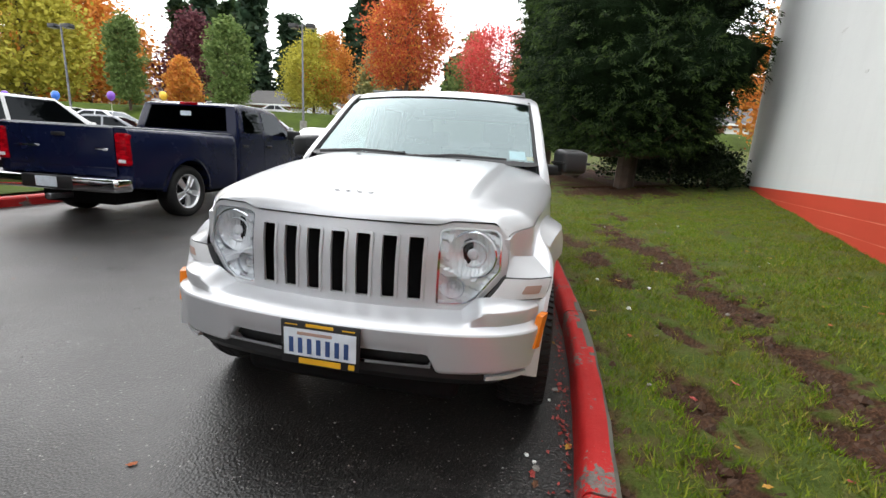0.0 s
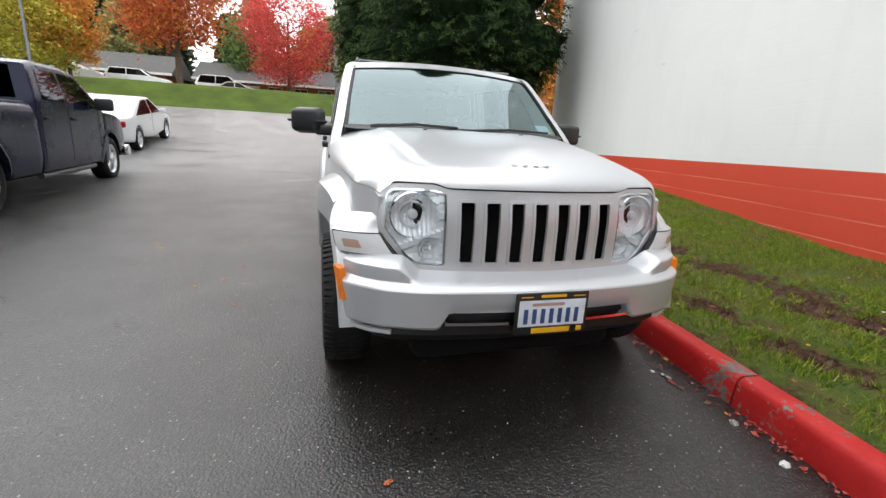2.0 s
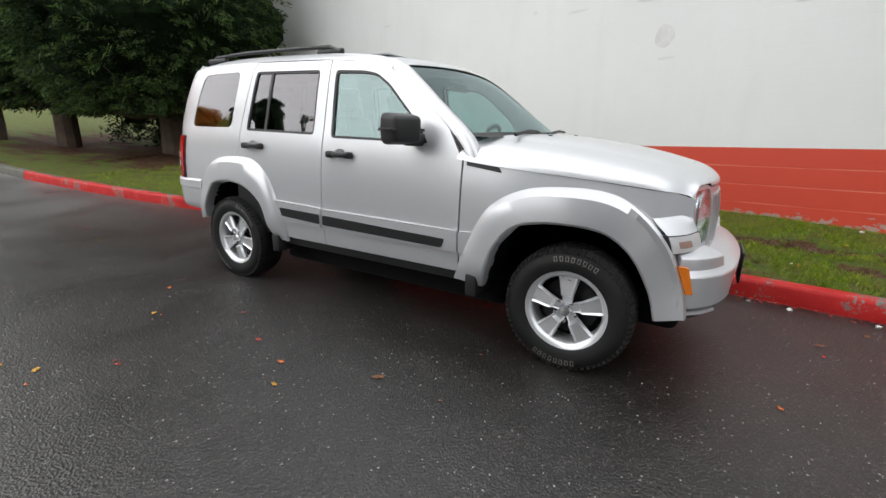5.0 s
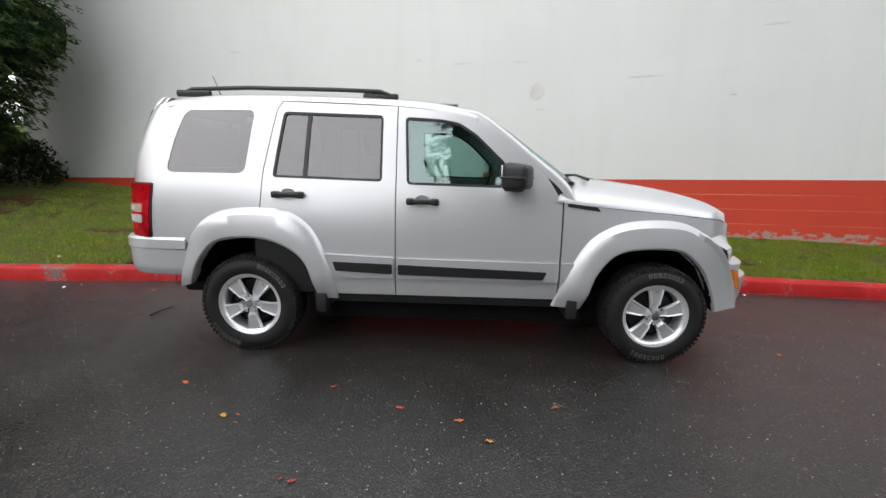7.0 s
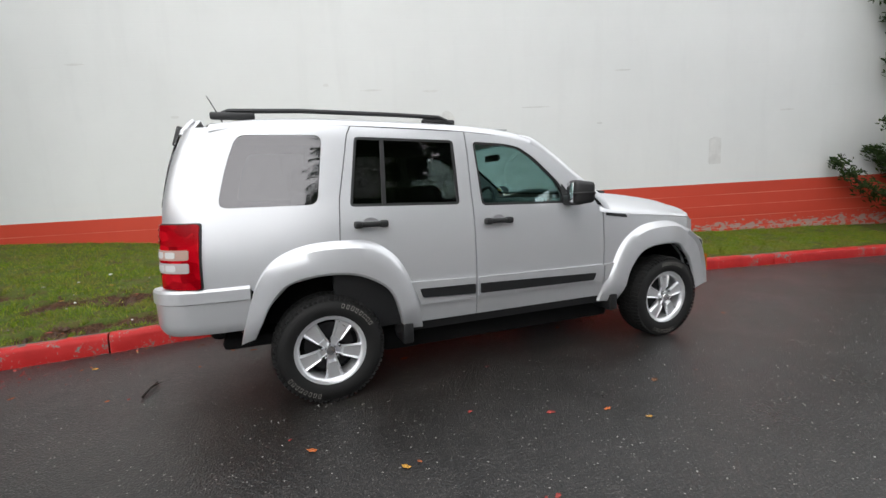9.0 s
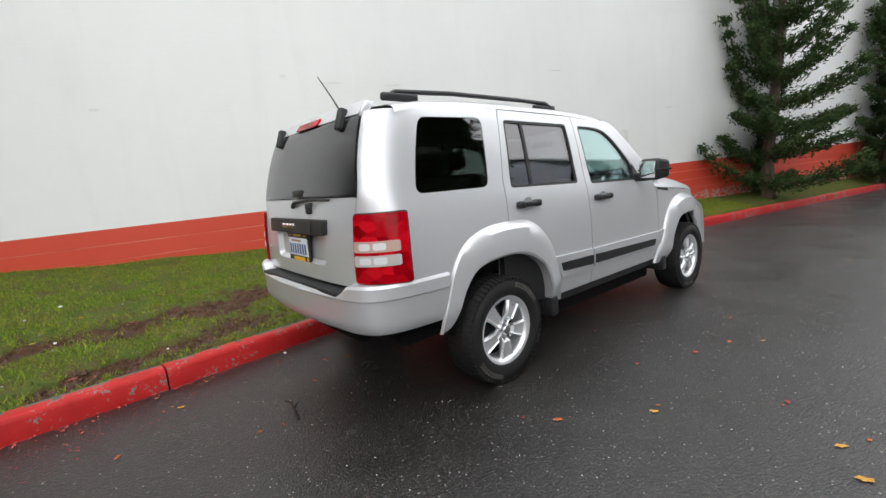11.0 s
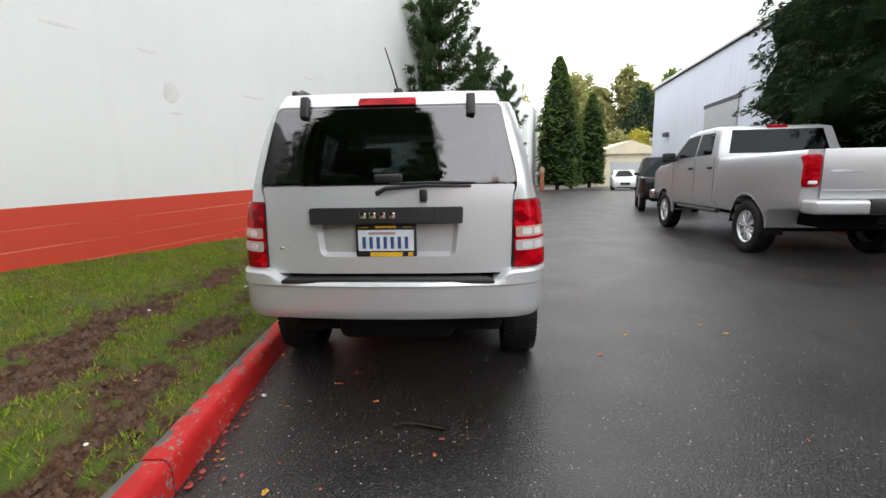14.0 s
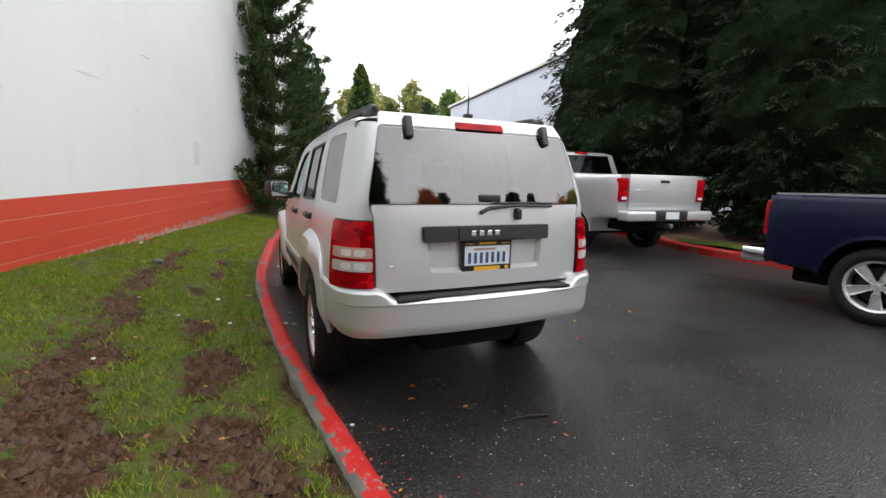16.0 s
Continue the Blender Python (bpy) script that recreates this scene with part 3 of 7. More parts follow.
block_wall("wall_white", S0, S1, 1.115, TOP, WALL_WHITE, 0.0005, "white-painted block wall")
block_wall("wall_red_base", S0, S1 - 1.0, -0.6, 1.115, WALL_RED, 0.004, "red-painted lower courses with chipped paint")
for nm, a in (("wall_side", (S0, S0 + 0.01, 0.0, 26.0, -0.6, TOP)), ("wall_far_end", (S1 - 0.01, S1, 0.0, 26.0, -0.6, TOP)),
              ("wall_back", (S0, S1, 25.99, 26.0, -0.6, TOP)), ("roof", (S0, S1, 0.02, 26.0, TOP - 0.05, TOP - 0.02))):
    part(nm, box_bm(*a), ROOF_TAR if nm == "roof" else WALL_WHITE, building)
part("coping", box_bm(S0 - 0.006, S1 + 0.006, -0.006, 0.25, TOP, TOP + 0.06, 0.004), WALL_WHITE, building, "thin pale metal coping")
part("end_bay", box_bm(S1 + 0.03, S1 + 9.0, -0.4, 16.0, -0.6, TOP - 1.3, 0.02), WALL_WHITE, building)


def wall_patch(s, z, w, h, seed):
    rnd = random.Random(seed)
    ring = [(s + w / 2 * math.cos(a) * (0.8 + 0.35 * rnd.random()), z + h / 2 * math.sin(a) * (0.8 + 0.35 * rnd.random())) for a in spread(0, math.tau * 13 / 14, 13)]
    v2, f = fill2d(rounded(ring, 0.02, 2), (), 0.06)
    v3, f3 = thick([(a, -0.004, b) for a, b in v2], f, lambda v: (v[0], 0.002, v[2]))
    mesh_part("filler_patch", v3, f3, PATCH, building, "roughly trowelled grey filler patch")


for k, (s, z, w, h) in enumerate([(0.0, 2.42, 0.22, 0.26), (-0.25, 2.86, 0.30, 0.04), (0.05, 2.16, 0.20, 0.03), (1.5, 2.55, 0.5, 0.025), (-1.9, 3.0, 0.1, 0.05), (3.0, 3.1, 0.3, 0.03),
                                  (-1.2, 2.9, 0.35, 0.03), (6.1, 2.35, 0.3, 0.035), (-4.2, 2.6, 0.14, 0.04), (-5.5, 3.4, 0.3, 0.03), (2.6, 2.25, 0.1, 0.03)]):
    wall_patch(s, z, w, h, k)
v2, f2 = fill2d(rounded([(4.62, 1.46), (4.85, 1.46), (4.85, 1.9), (4.74, 1.94), (4.62, 1.9)], 0.03), (), 0.08)
v3, f3 = thick([(a, -0.004, b) for a, b in v2], f2, lambda v: (v[0], 0.002, v[2]))
mesh_part("painted_over_plate", v3, f3, PATCH, building, "pale grey painted-over rectangle")


# ---- the silver off-road wagon ----
SIDE_KEYS = [(0.30, 0.79), (0.40, 0.81), (0.50, 0.835), (0.62, 0.850), (0.78, 0.853), (0.95, 0.846), (1.10, 0.830), (1.20, 0.811), (1.27, 0.793), (1.45, 0.755),
             (1.60, 0.718), (1.68, 0.692), (1.72, 0.668), (1.77, 0.620)]
GATE_KEYS = [(0.70, 2.195), (0.95, 2.195), (1.17, 2.178), (1.26, 2.165), (1.45, 2.122), (1.60, 2.072), (1.68, 2.035), (1.74, 1.985)]
EDGE_KEYS = [(-2.12, 1.690), (-2.02, 1.722), (-1.85, 1.748), (-1.55, 1.760), (-1.24, 1.764), (-0.71, 1.753), (-0.36, 1.738), (-0.05, 1.705), (0.14, 1.655)]
SHOULDER_KEYS = [(0.60, 1.115), (0.95, 1.078), (1.36, 1.045), (1.76, 1.005), (1.90, 0.985)]
HOOD_KEYS = [(0.60, 1.258), (0.85, 1.243), (1.14, 1.220), (1.48, 1.172), (1.72, 1.122), (1.86, 1.090), (1.94, 1.070)]


END_KEYS = [(0.70, 0.646), (1.17, 0.652), (1.26, 0.675), (1.45, 0.640), (1.66, 0.592), (1.74, 0.565)]


def side_y(u, z):
    return curve_at(SIDE_KEYS, z) - 0.115 * sm((u - 0.85) / 1.15) - 0.012 * sm((-1.2 - u) / 0.8)


def side_pt(u, z, s=-1, off=0.0):
    """The body's flank at u along and z up; past the rear corner it runs round to the tailgate."""
    lean = (2.195 - curve_at(GATE_KEYS, z)) * sm((-1.30 - u) / 0.66)
    y = side_y(u, z) - 0.075 * sm((u - 1.68) / 0.155) * sm((z - 0.70) / 0.10)
    if u >= -1.96:
        return (u + lean, s * (y + off), z)
    th = min(1.0, (-1.96 - u) / 0.24) * math.pi / 2
    return (-1.96 + lean - (0.235 + off) * math.sin(th), s * (y - (y - curve_at(END_KEYS, z)) * (1 - math.cos(th)) + off * math.cos(th)), z)


def shell(name, outline, holes, material, parent, s, step=0.045, off=0.0, depth=0.02, label=""):
    v2, f = fill2d(outline, holes, step)
    top = [side_pt(u, z, s, off) for u, z in v2]
    under = [side_pt(u, z, s, off - depth) for u, z in v2]
    table = {t: b for t, b in zip(top, under)}
    v3, f3 = thick(top, f, lambda v: table[v])
    return mesh_part(name, v3, f3, material, parent, label, sharp=40)


def front_x(y, z):
    return 1.954 - 0.25 * y * y - 0.034 * sm((z - 0.85) / 0.25)


def front_panel(name, outline, holes, material, parent, off=0.0, depth=0.03, step=0.035, label=""):
    """A panel of the nose, drawn in (y, z)."""
    v2, f = fill2d(outline, holes, step)
    v3, f3 = thick([(front_x(y, z) + off, y, z) for y, z in v2], f, lambda v: (v[0] - depth, v[1], v[2]))
    return mesh_part(name, v3, f3, material, parent, label, sharp=40)


def gate_x(y, z):
    return -curve_at(GATE_KEYS, z) - 0.032 * (1 - abs(y / 0.66) ** 3.2)


def gate_panel(name, outline, holes, material, parent, off=0.0, depth=0.03, step=0.05, label=""):
    v2, f = fill2d(outline, holes, step)
    v3, f3 = thick([(gate_x(y, z) - off, y, z) for y, z in v2], f, lambda v: (v[0] + depth, v[1], v[2]))
    return mesh_part(name, v3, f3, material, parent, label, sharp=40)


def wheel(parent, x, y, s, R=0.330, W=0.225, rim_r=0.206, letters=True, spokes=5, rim_mat=None, z=0.0):
    """A wheel at the hub; s = -1 faces -y."""
    rim_mat = rim_mat or RIM
    hub = new("wheel")
    hub.parent = parent
    hub.location = (x, y, z if z else R)
    hub.rotation_euler = (0, 0.0 if x > 0 else 0.55, 0)
    w = W / 2
    prof = [(rim_r * 0.97, -w * 0.80), (rim_r + 0.012, -w * 0.92), (rim_r + 0.05, -w * 1.03), (R - 0.055, -w * 1.0), (R - 0.022, -w * 0.90), (R - 0.006, -w * 0.72), (R, -w * 0.4), (R, w * 0.4),
            (R - 0.006, w * 0.72), (R - 0.03, w * 0.95), (rim_r + 0.05, w), (rim_r * 0.97, w * 0.8)]
    v, f = lathe([(r, a * -s) for r, a in prof], seg=56 if letters else 28)
    mesh_part("tyre", v, f, RUBBER, hub, "black all-terrain tyre")
    # tread lugs
    if letters:
        lugs, lf = [], []
        for k in range(64):
            a = math.tau * k / 64
            for row, (c0, c1) in enumerate(((-0.95, -0.55), (-0.42, -0.05), (0.05, 0.42), (0.55, 0.95))):
                b = a + (0.025 if row % 2 else 0)
                base = len(lugs)
                for r, da in ((R - 0.012, 0.036), (R + 0.004, 0.030)):
                    for aa in (b - da, b + da):
                        for c in (c0, c1):
                            rr = r - (0.012 if abs(c) > 0.9 else 0)
                            lugs.append((rr * math.cos(aa), c * w, rr * math.sin(aa)))
                lf += [tuple(base + i for i in q) for q in ((4, 5, 7, 6), (0, 1, 5, 4), (2, 6, 7, 3), (0, 4, 6, 2), (1, 3, 7, 5))]
        mesh_part("tread", lugs, lf, RUBBER, hub, smooth=False)
    if letters:
        for base_a in (math.radians(60), math.radians(240)):
            lv, lf = [], []
            for k in range(8):
                a0 = base_a + k * 0.105
                for r0, r1, a1, a2 in ((R - 0.062, R - 0.059, a0, a0 + 0.06), (R - 0.039, R - 0.036, a0, a0 + 0.06), (R - 0.059, R - 0.039, a0, a0 + 0.010), (R - 0.059, R - 0.039, a0 + 0.050, a0 + 0.06)):
                    b = len(lv)
                    for rr in (r0, r1):
                        for aa in (a1, a2):
                            lv.append((rr * math.cos(aa), s * (w * 1.012 + 0.002), rr * math.sin(aa)))
                    lf.append((b, b + 1, b + 3, b + 2))
            mesh_part("tyre_marking", lv, lf, LETTER, hub, "thin pale raised outlines on the sidewall", smooth=False)
    # rim barrel and lip
    face = s * (w * 0.80)
    v, f = lathe([(rim_r, -s * w * 0.8), (rim_r - 0.012, -s * w * 0.7), (rim_r - 0.03, 0.0), (rim_r - 0.026, face * 0.72), (rim_r - 0.020, face - s * 0.006), (rim_r - 0.006, face + s * 0.006), (rim_r + 0.008, face + s * 0.010), (rim_r + 0.010, face - s * 0.004)], seg=48)
    mesh_part("rim", v, f, rim_mat, hub)
    v, f = lathe([(0.001, face * 0.05), (rim_r * 0.72, face * 0.05), (rim_r * 0.72, -face * 0.1)], seg=32)
    mesh_part("brake_disc", v, f, BRAKE, hub)
    v, f = lathe([(0.001, -face * 0.25), (rim_r - 0.028, -face * 0.25)], seg=32)
    mesh_part("back_plate", v, f, UNDER, hub)
    for k in range(spokes):
        a = math.tau * k / spokes + math.pi / 2
        bm = bmesh.new()
        rows = []
        for r, hw, d0 in ((0.030, 0.026, -0.010), (0.066, 0.030, -0.006), (0.080, 0.034, 0.012), (0.130, 0.045, 0.008), (rim_r - 0.014, 0.060, 0.002)):
            if spokes != 5:
                hw *= 0.75
            ring = []
            for off, dd in ((-1, -0.016), (-0.80, 0.0), (-0.60, -0.007), (0.60, -0.007), (0.80, 0.0), (1, -0.016)):
                ring.append(bm.verts.new((r * math.cos(a) - off * hw * math.sin(a), face + s * (d0 + dd - 0.012), r * math.sin(a) + off * hw * math.cos(a))))
            for off in (1, -1):
                ring.append(bm.verts.new((r * math.cos(a) - off * hw * 0.8 * math.sin(a), face - s * 0.045, r * math.sin(a) + off * hw * 0.8 * math.cos(a))))
            rows.append(ring)
        for p, q in zip(rows, rows[1:]):
            for i in range(8):
                bm.faces.new((p[i], p[(i + 1) % 8], q[(i + 1) % 8], q[i]))
        bm.faces.new(rows[0])
        bm.faces.new(rows[-1][::-1])
        part("spoke", bm, rim_mat, hub, sharp=30)
    v, f = lathe([(0.001, face + s * 0.012), (0.026, face + s * 0.010), (0.032, face), (0.032, face - s * 0.03)], seg=24)
    mesh_part("hub_cap", v, f, CHROME if letters else rim_mat, hub)
    for k in range(5):
        a = math.tau * (k + 0.5) / 5 + math.pi / 2
        v, f = lathe([(0.001, 0.014), (0.007, 0.014), (0.009, 0.0)], seg=8)
        mesh_part("wheel_nut", [(p[0] + 0.057 * math.cos(a), s * p[1] + face - s * 0.004, p[2] + 0.057 * math.sin(a)) for p in v], f, CHROME, hub)
    return hub


suv = thing("off_road_wagon", "silver boxy off-road station wagon parked along the red kerb", "car")
FRONT_ARCH = [(0.86, 0.40), (0.89, 0.50), (0.94, 0.65), (1.06, 0.785), (1.28, 0.825), (1.48, 0.80), (1.62, 0.69), (1.71, 0.53), (1.75, 0.40)]
REAR_ARCH = [(-1.755, 0.50), (-1.72, 0.57), (-1.66, 0.69), (-1.55, 0.80), (-1.34, 0.838), (-1.14, 0.81), (-0.97, 0.70), (-0.90, 0.52), (-0.885, 0.43)]
FRONT_OUT = [(0.67, 0.42), (0.70, 0.50), (0.78, 0.69), (0.89, 0.87), (1.06, 0.970), (1.26, 1.000), (1.49, 0.985), (1.65, 0.905), (1.755, 0.80), (1.815, 0.69), (1.862, 0.56), (1.885, 0.44)]
REAR_OUT = [(-1.83, 0.48), (-1.80, 0.60), (-1.72, 0.83), (-1.62, 0.95), (-1.46, 1.015), (-1.23, 1.030), (-1.06, 1.010), (-0.91, 0.90), (-0.81, 0.70), (-0.765, 0.52), (-0.75, 0.43)]


def along(path, t):
    """A point at share t of a smooth line through path."""
    d = [0.0]
    for a, b in zip(path, path[1:]):
        d.append(d[-1] + math.dist(a, b))
    q = t * d[-1]
    return (curve_at(list(zip(d, [p[0] for p in path])), q), curve_at(list(zip(d, [p[1] for p in path])), q))


def wheel_flare(parent, outer, inner, s, label=""):
    nu = 40
    prof = [(0.0, -3), (0.0, 0.004), (0.06, 0.018), (0.22, None), (0.55, None), (0.93, None), (1.0, -1), (1.0, -2)]
    verts = []
    for i in range(nu + 1):
        o, q = along(outer, i / nu), along(inner, i / nu)
        end = min(1.0, min(i, nu - i) / 4.0)
        slim = 0.085 * sm((o[0] - 1.30) / 0.45) + 0.022 * sm((o[0] - 1.78) / 0.10) + 0.025 * sm((-1.4 - o[0]) / 0.35)
        for k, (w, d) in enumerate(prof):
            u, z = o[0] + (q[0] - o[0]) * w, o[1] + (q[1] - o[1]) * w
            base = abs(side_pt(o[0], max(o[1], 0.45), 1)[1])
            flank = base
            if o[0] > 1.5:
                base += (max(base, 0.828 - 0.22 * (o[0] - 1.75)) - base) * sm((o[0] - 1.52) / 0.24)
            if d is None:
                y = max(base, {0.22: 0.888, 0.55: 0.900, 0.93: 0.903}[w] - slim) * end + (base + 0.012) * (1 - end)
            elif d == -1:
                y = (0.893 - slim) * end + (base + 0.004) * (1 - end)
            elif d == -2:
                y = 0.78
            elif d == -3:
                y = flank - 0.004
            else:
                y = base + d
            verts.append((u, s * y, z))
    n = len(prof)
    faces = [(i * n + j, i * n + j + 1, (i + 1) * n + j + 1, (i + 1) * n + j) for i in range(nu) for j in range(n - 1)]
    faces += [tuple(range(n)), tuple(nu * n + j for j in reversed(range(n)))]
    return mesh_part("wheel_flare", verts, faces, SILVER, parent, label, sharp=32)


def edge_z(u):
    return curve_at(EDGE_KEYS, u)


LAMP_OUT = rounded([(0.398, 0.702), (0.500, 0.704), (0.548, 0.732), (0.636, 0.848), (0.630, 0.985), (0.606, 1.006), (0.455, 1.008), (0.398, 0.996)], 0.014, 3)
LAMP_RINGS = ((0.522, 0.902, 0.094), (0.455, 0.765, 0.046))


def bowl_depth(y, z):
    """How far the lamp's inner surface lies behind its clear cover."""
    for cy, cz, r in LAMP_RINGS:
        q = math.hypot(y - cy, z - cz) / r
        if q < 1:
            flute = 0.011 * abs(((y - cy) / 0.017) % 1 - 0.5) * (1 if q > 0.2 else 0)
            return 0.022 + 0.034 * (1 - q * q) + flute
    step = 0.010 * (int((z + y * 0.4) / 0.035) % 2)
    return 0.014 + step


def build_side(s):
    P = suv
    fdoor = [(-0.3605, 0.462), (0.700, 0.462), (0.704, 1.10), (0.60, 1.265), (0.43, 1.412), (0.215, 1.575), (0.10, 1.630), (-0.06, 1.664), (-0.3605, 1.690)]
    fwin = rounded([(-0.295, 1.195), (0.400, 1.185), (0.345, 1.335), (0.15, 1.520), (0.04, 1.590), (-0.07, 1.612), (-0.315, 1.625)], 0.035, 4)
    rdoor = [(-0.3675, 0.462), (-0.3675, 1.690), (-1.120, 1.712), (-1.150, 1.66), (-1.230, 1.27), (-1.248, 1.01), (-1.06, 0.98), (-0.94, 0.88), (-0.85, 0.68), (-0.80, 0.462)]
    rwin = rounded([(-0.455, 1.210), (-0.455, 1.632), (-1.110, 1.648), (-1.175, 1.225)], 0.03, 4)
    qwin = rounded([(-1.360, 1.245), (-1.300, 1.655), (-1.905, 1.650), (-1.915, 1.245)], 0.055, 5)
    quarter = [(-1.255, 1.00), (-1.236, 1.27), (-1.1555, 1.662), (-1.128, 1.716), (-1.55, 1.722), (-1.85, 1.716), (-2.02, 1.694), (-2.197, 1.682), (-2.197, 0.80), (-1.76, 0.80)] + REAR_ARCH[2:5] + [(-1.255, 0.838)]
    fender = [(0.709, 0.462)] + [(0.86, 0.462)] + FRONT_ARCH[1:8] + [(1.80, 0.60), (1.826, 0.76), (1.840, 0.84), (1.843, 0.974)] + [(1.76, 1.001), (1.36, 1.042), (0.95, 1.075), (0.715, 1.102)]
    d1 = shell("front_door", fdoor, [fwin], SILVER, P, s, label="silver front door")
    d2 = shell("rear_door", rdoor, [rwin], SILVER, P, s, label="silver rear door")
    shell("quarter_panel", quarter, [qwin], SILVER, P, s)
    shell("fender", fender, [], SILVER, P, s)
    # jamb behind the gaps
    jamb = [(-1.30, 0.46), (0.74, 0.46), (0.74, 1.12), (0.66, 1.27), (0.46, 1.42), (0.245, 1.590), (0.13, 1.645), (-0.06, 1.69), (-0.36, 1.715), (-1.2, 1.73), (-1.30, 1.72)]
    shell("door_jamb", jamb, [inset_poly(fwin, -0.012), inset_poly(rwin, -0.012)], PLASTIC, P, s, off=-0.022, depth=0.04, step=0.08)
    shell("cabin_trim", jamb, [inset_poly(fwin, -0.006), inset_poly(rwin, -0.006)], CABIN, P, s, off=-0.066, depth=0.006, step=0.08, label="grey plastic pillar and door trim")
    for nm, win, gl, own, w in (("front_window", fwin, GLASS, d1, 0.016), ("rear_window", rwin, TINT, d2, 0.016)):
        shell("window_seal", win, [inset_poly(win, w)], PLASTIC, own, s, off=-0.004, depth=0.012, step=0.05, label="black rubber window seal")
        shell("window_pane", inset_poly(win, w * 0.6), [], gl, own, s, off=-0.013, depth=0.003, step=0.08, label="dark privacy glass" if gl is TINT else "clear green-tinted glass")
    shell("quarter_window", inset_poly(qwin, 0.001), [], TINT, P, s, off=-0.003, depth=0.003, step=0.08, label="dark flush privacy glass")
    # fixed bar in the rear window
    bar = [(-0.975, 1.23), (-0.950, 1.23), (-0.925, 1.645), (-0.950, 1.645)]
    shell("window_bar", bar, [], PLASTIC, d2, s, off=-0.006, depth=0.012)
    # handles
    for u, z, own in ((-0.19, 1.092, d1), (-1.06, 1.118, d2)):
        x, y, _ = side_pt(u, z, 1)
        h = part("door_handle", box_bm(-0.088, 0.088, -0.013, 0.013, -0.016, 0.016, 0.011, 3), PLASTIC, own, "black grab handle")
        h.location = (x, s * (y + 0.028), z)
        for k in (-1, 1):
            h2 = part("handle_foot", box_bm(-0.026, 0.026, -0.028, 0.020, -0.021, 0.021, 0.012, 3), PLASTIC, h)
            h2.location = (k * 0.078, -s * 0.012, 0)
        v, f = lathe([(0.001, 0.0), (0.030, 0.0), (0.040, 0.006)], seg=20)
        mesh_part("handle_cup", [(p[0] * 1.3, s * (p[1] - 0.025), p[2] * 1.0) for p in v], f, SILVER, h)
    # rub strips: a silver moulding with a black insert
    for own, a, b in ((d1, -0.352, 0.700), (d2, -0.835, -0.376)):
        out = [(a, 0.583), (b, 0.583), (b, 0.712), (a, 0.722)] if own is d1 else [(a + 0.07, 0.583), (b, 0.583), (b, 0.725), (a, 0.738)]
        shell("side_moulding", rounded(out, 0.012, 3), [], SILVER, own, s, off=0.016, depth=0.016, step=0.06)
        ins = [(-0.345, 0.612), (0.600, 0.600), (0.622, 0.654), (-0.345, 0.680)] if own is d1 else [(-0.755, 0.630), (-0.383, 0.614), (-0.383, 0.681), (-0.775, 0.690)]
        shell("moulding_insert", rounded(ins, 0.01, 3), [], PLASTIC, own, s, off=0.024, depth=0.012, step=0.06, label="black textured insert")
    shell("side_moulding", rounded([(0.71, 0.58), (0.80, 0.60), (0.80, 0.715), (0.71, 0.712)], 0.012, 3), [], SILVER, P, s, off=0.014, depth=0.016, step=0.05)
    shell("sill", [(-0.92, 0.40), (0.86, 0.40), (0.86, 0.458), (-0.92, 0.458)], [], PLASTIC, P, s, off=-0.012, depth=0.05, step=0.1)
    shell("fender_vent", rounded([(0.735, 1.078), (0.945, 1.050), (0.925, 1.078), (0.735, 1.100)], 0.006, 2), [], PLASTIC, P, s, off=0.004, depth=0.01, label="black louvred vent strip")
    wheel_flare(P, FRONT_OUT, FRONT_ARCH, s)
    wheel_flare(P, REAR_OUT, REAR_ARCH, s)
    for arch in (FRONT_ARCH, REAR_ARCH):
        n = 24
        v = []
        for i in range(n + 1):
            x, z = along(arch, i / n)
            v += [(x, s * 0.80, z), (x, s * 0.52, z)]
        mesh_part("wheel_well", v, [(2 * i, 2 * i + 1, 2 * i + 3, 2 * i + 2) for i in range(n)] + [tuple(range(1, 2 * n + 2, 2))], UNDER, P)
    # splash guards
    for x0, z1 in ((-0.86, 0.46), (0.80, 0.42)):
        g = part("splash_guard", box_bm(-0.035, 0.035, -0.10, 0.10, -0.06, 0.07, 0.01), PLASTIC, P)
        g.location = (x0, s * 0.77, 0.40)
    # tail lamp round the rear corner
    tail = new("tail_lamp")
    tail.parent = P
    tagged(tail, "red wrap-round tail lamp with clear bands")
    shell("lamp_housing", rounded([(-1.975, 0.815), (-1.975, 1.175), (-2.196, 1.175), (-2.196, 0.82)], 0.015, 3), [], PLASTIC, tail, s, off=0.006, depth=0.02, step=0.03)
    body = shell("red_lens", rounded([(-1.982, 0.822), (-1.982, 1.169), (-2.190, 1.169), (-2.190, 0.827)], 0.014, 3), [], RED_LENS, tail, s, off=0.016, depth=0.012, step=0.025)
    for nm, z0, z1, mt in (("signal_lens", 0.982, 1.036, PINK_LENS), ("reverse_lens", 0.912, 0.966, TAIL_CLEAR)):
        shell(nm, rounded([(-2.012, z0), (-2.012, z1), (-2.184, z1), (-2.184, z0)], 0.010, 3), [], mt, body, s, off=0.0195, depth=0.008, step=0.025, label="clear lamp window with a bulb behind")
        for u in (-2.080, -2.135):
            shell("bulb_reflector", rounded([(u - 0.022, z0 + 0.010), (u - 0.022, z1 - 0.010), (u + 0.022, z1 - 0.010), (u + 0.022, z0 + 0.010)], 0.010, 3), [], LAMP_SILVER, body, s, off=0.0205, depth=0.004, step=0.02)
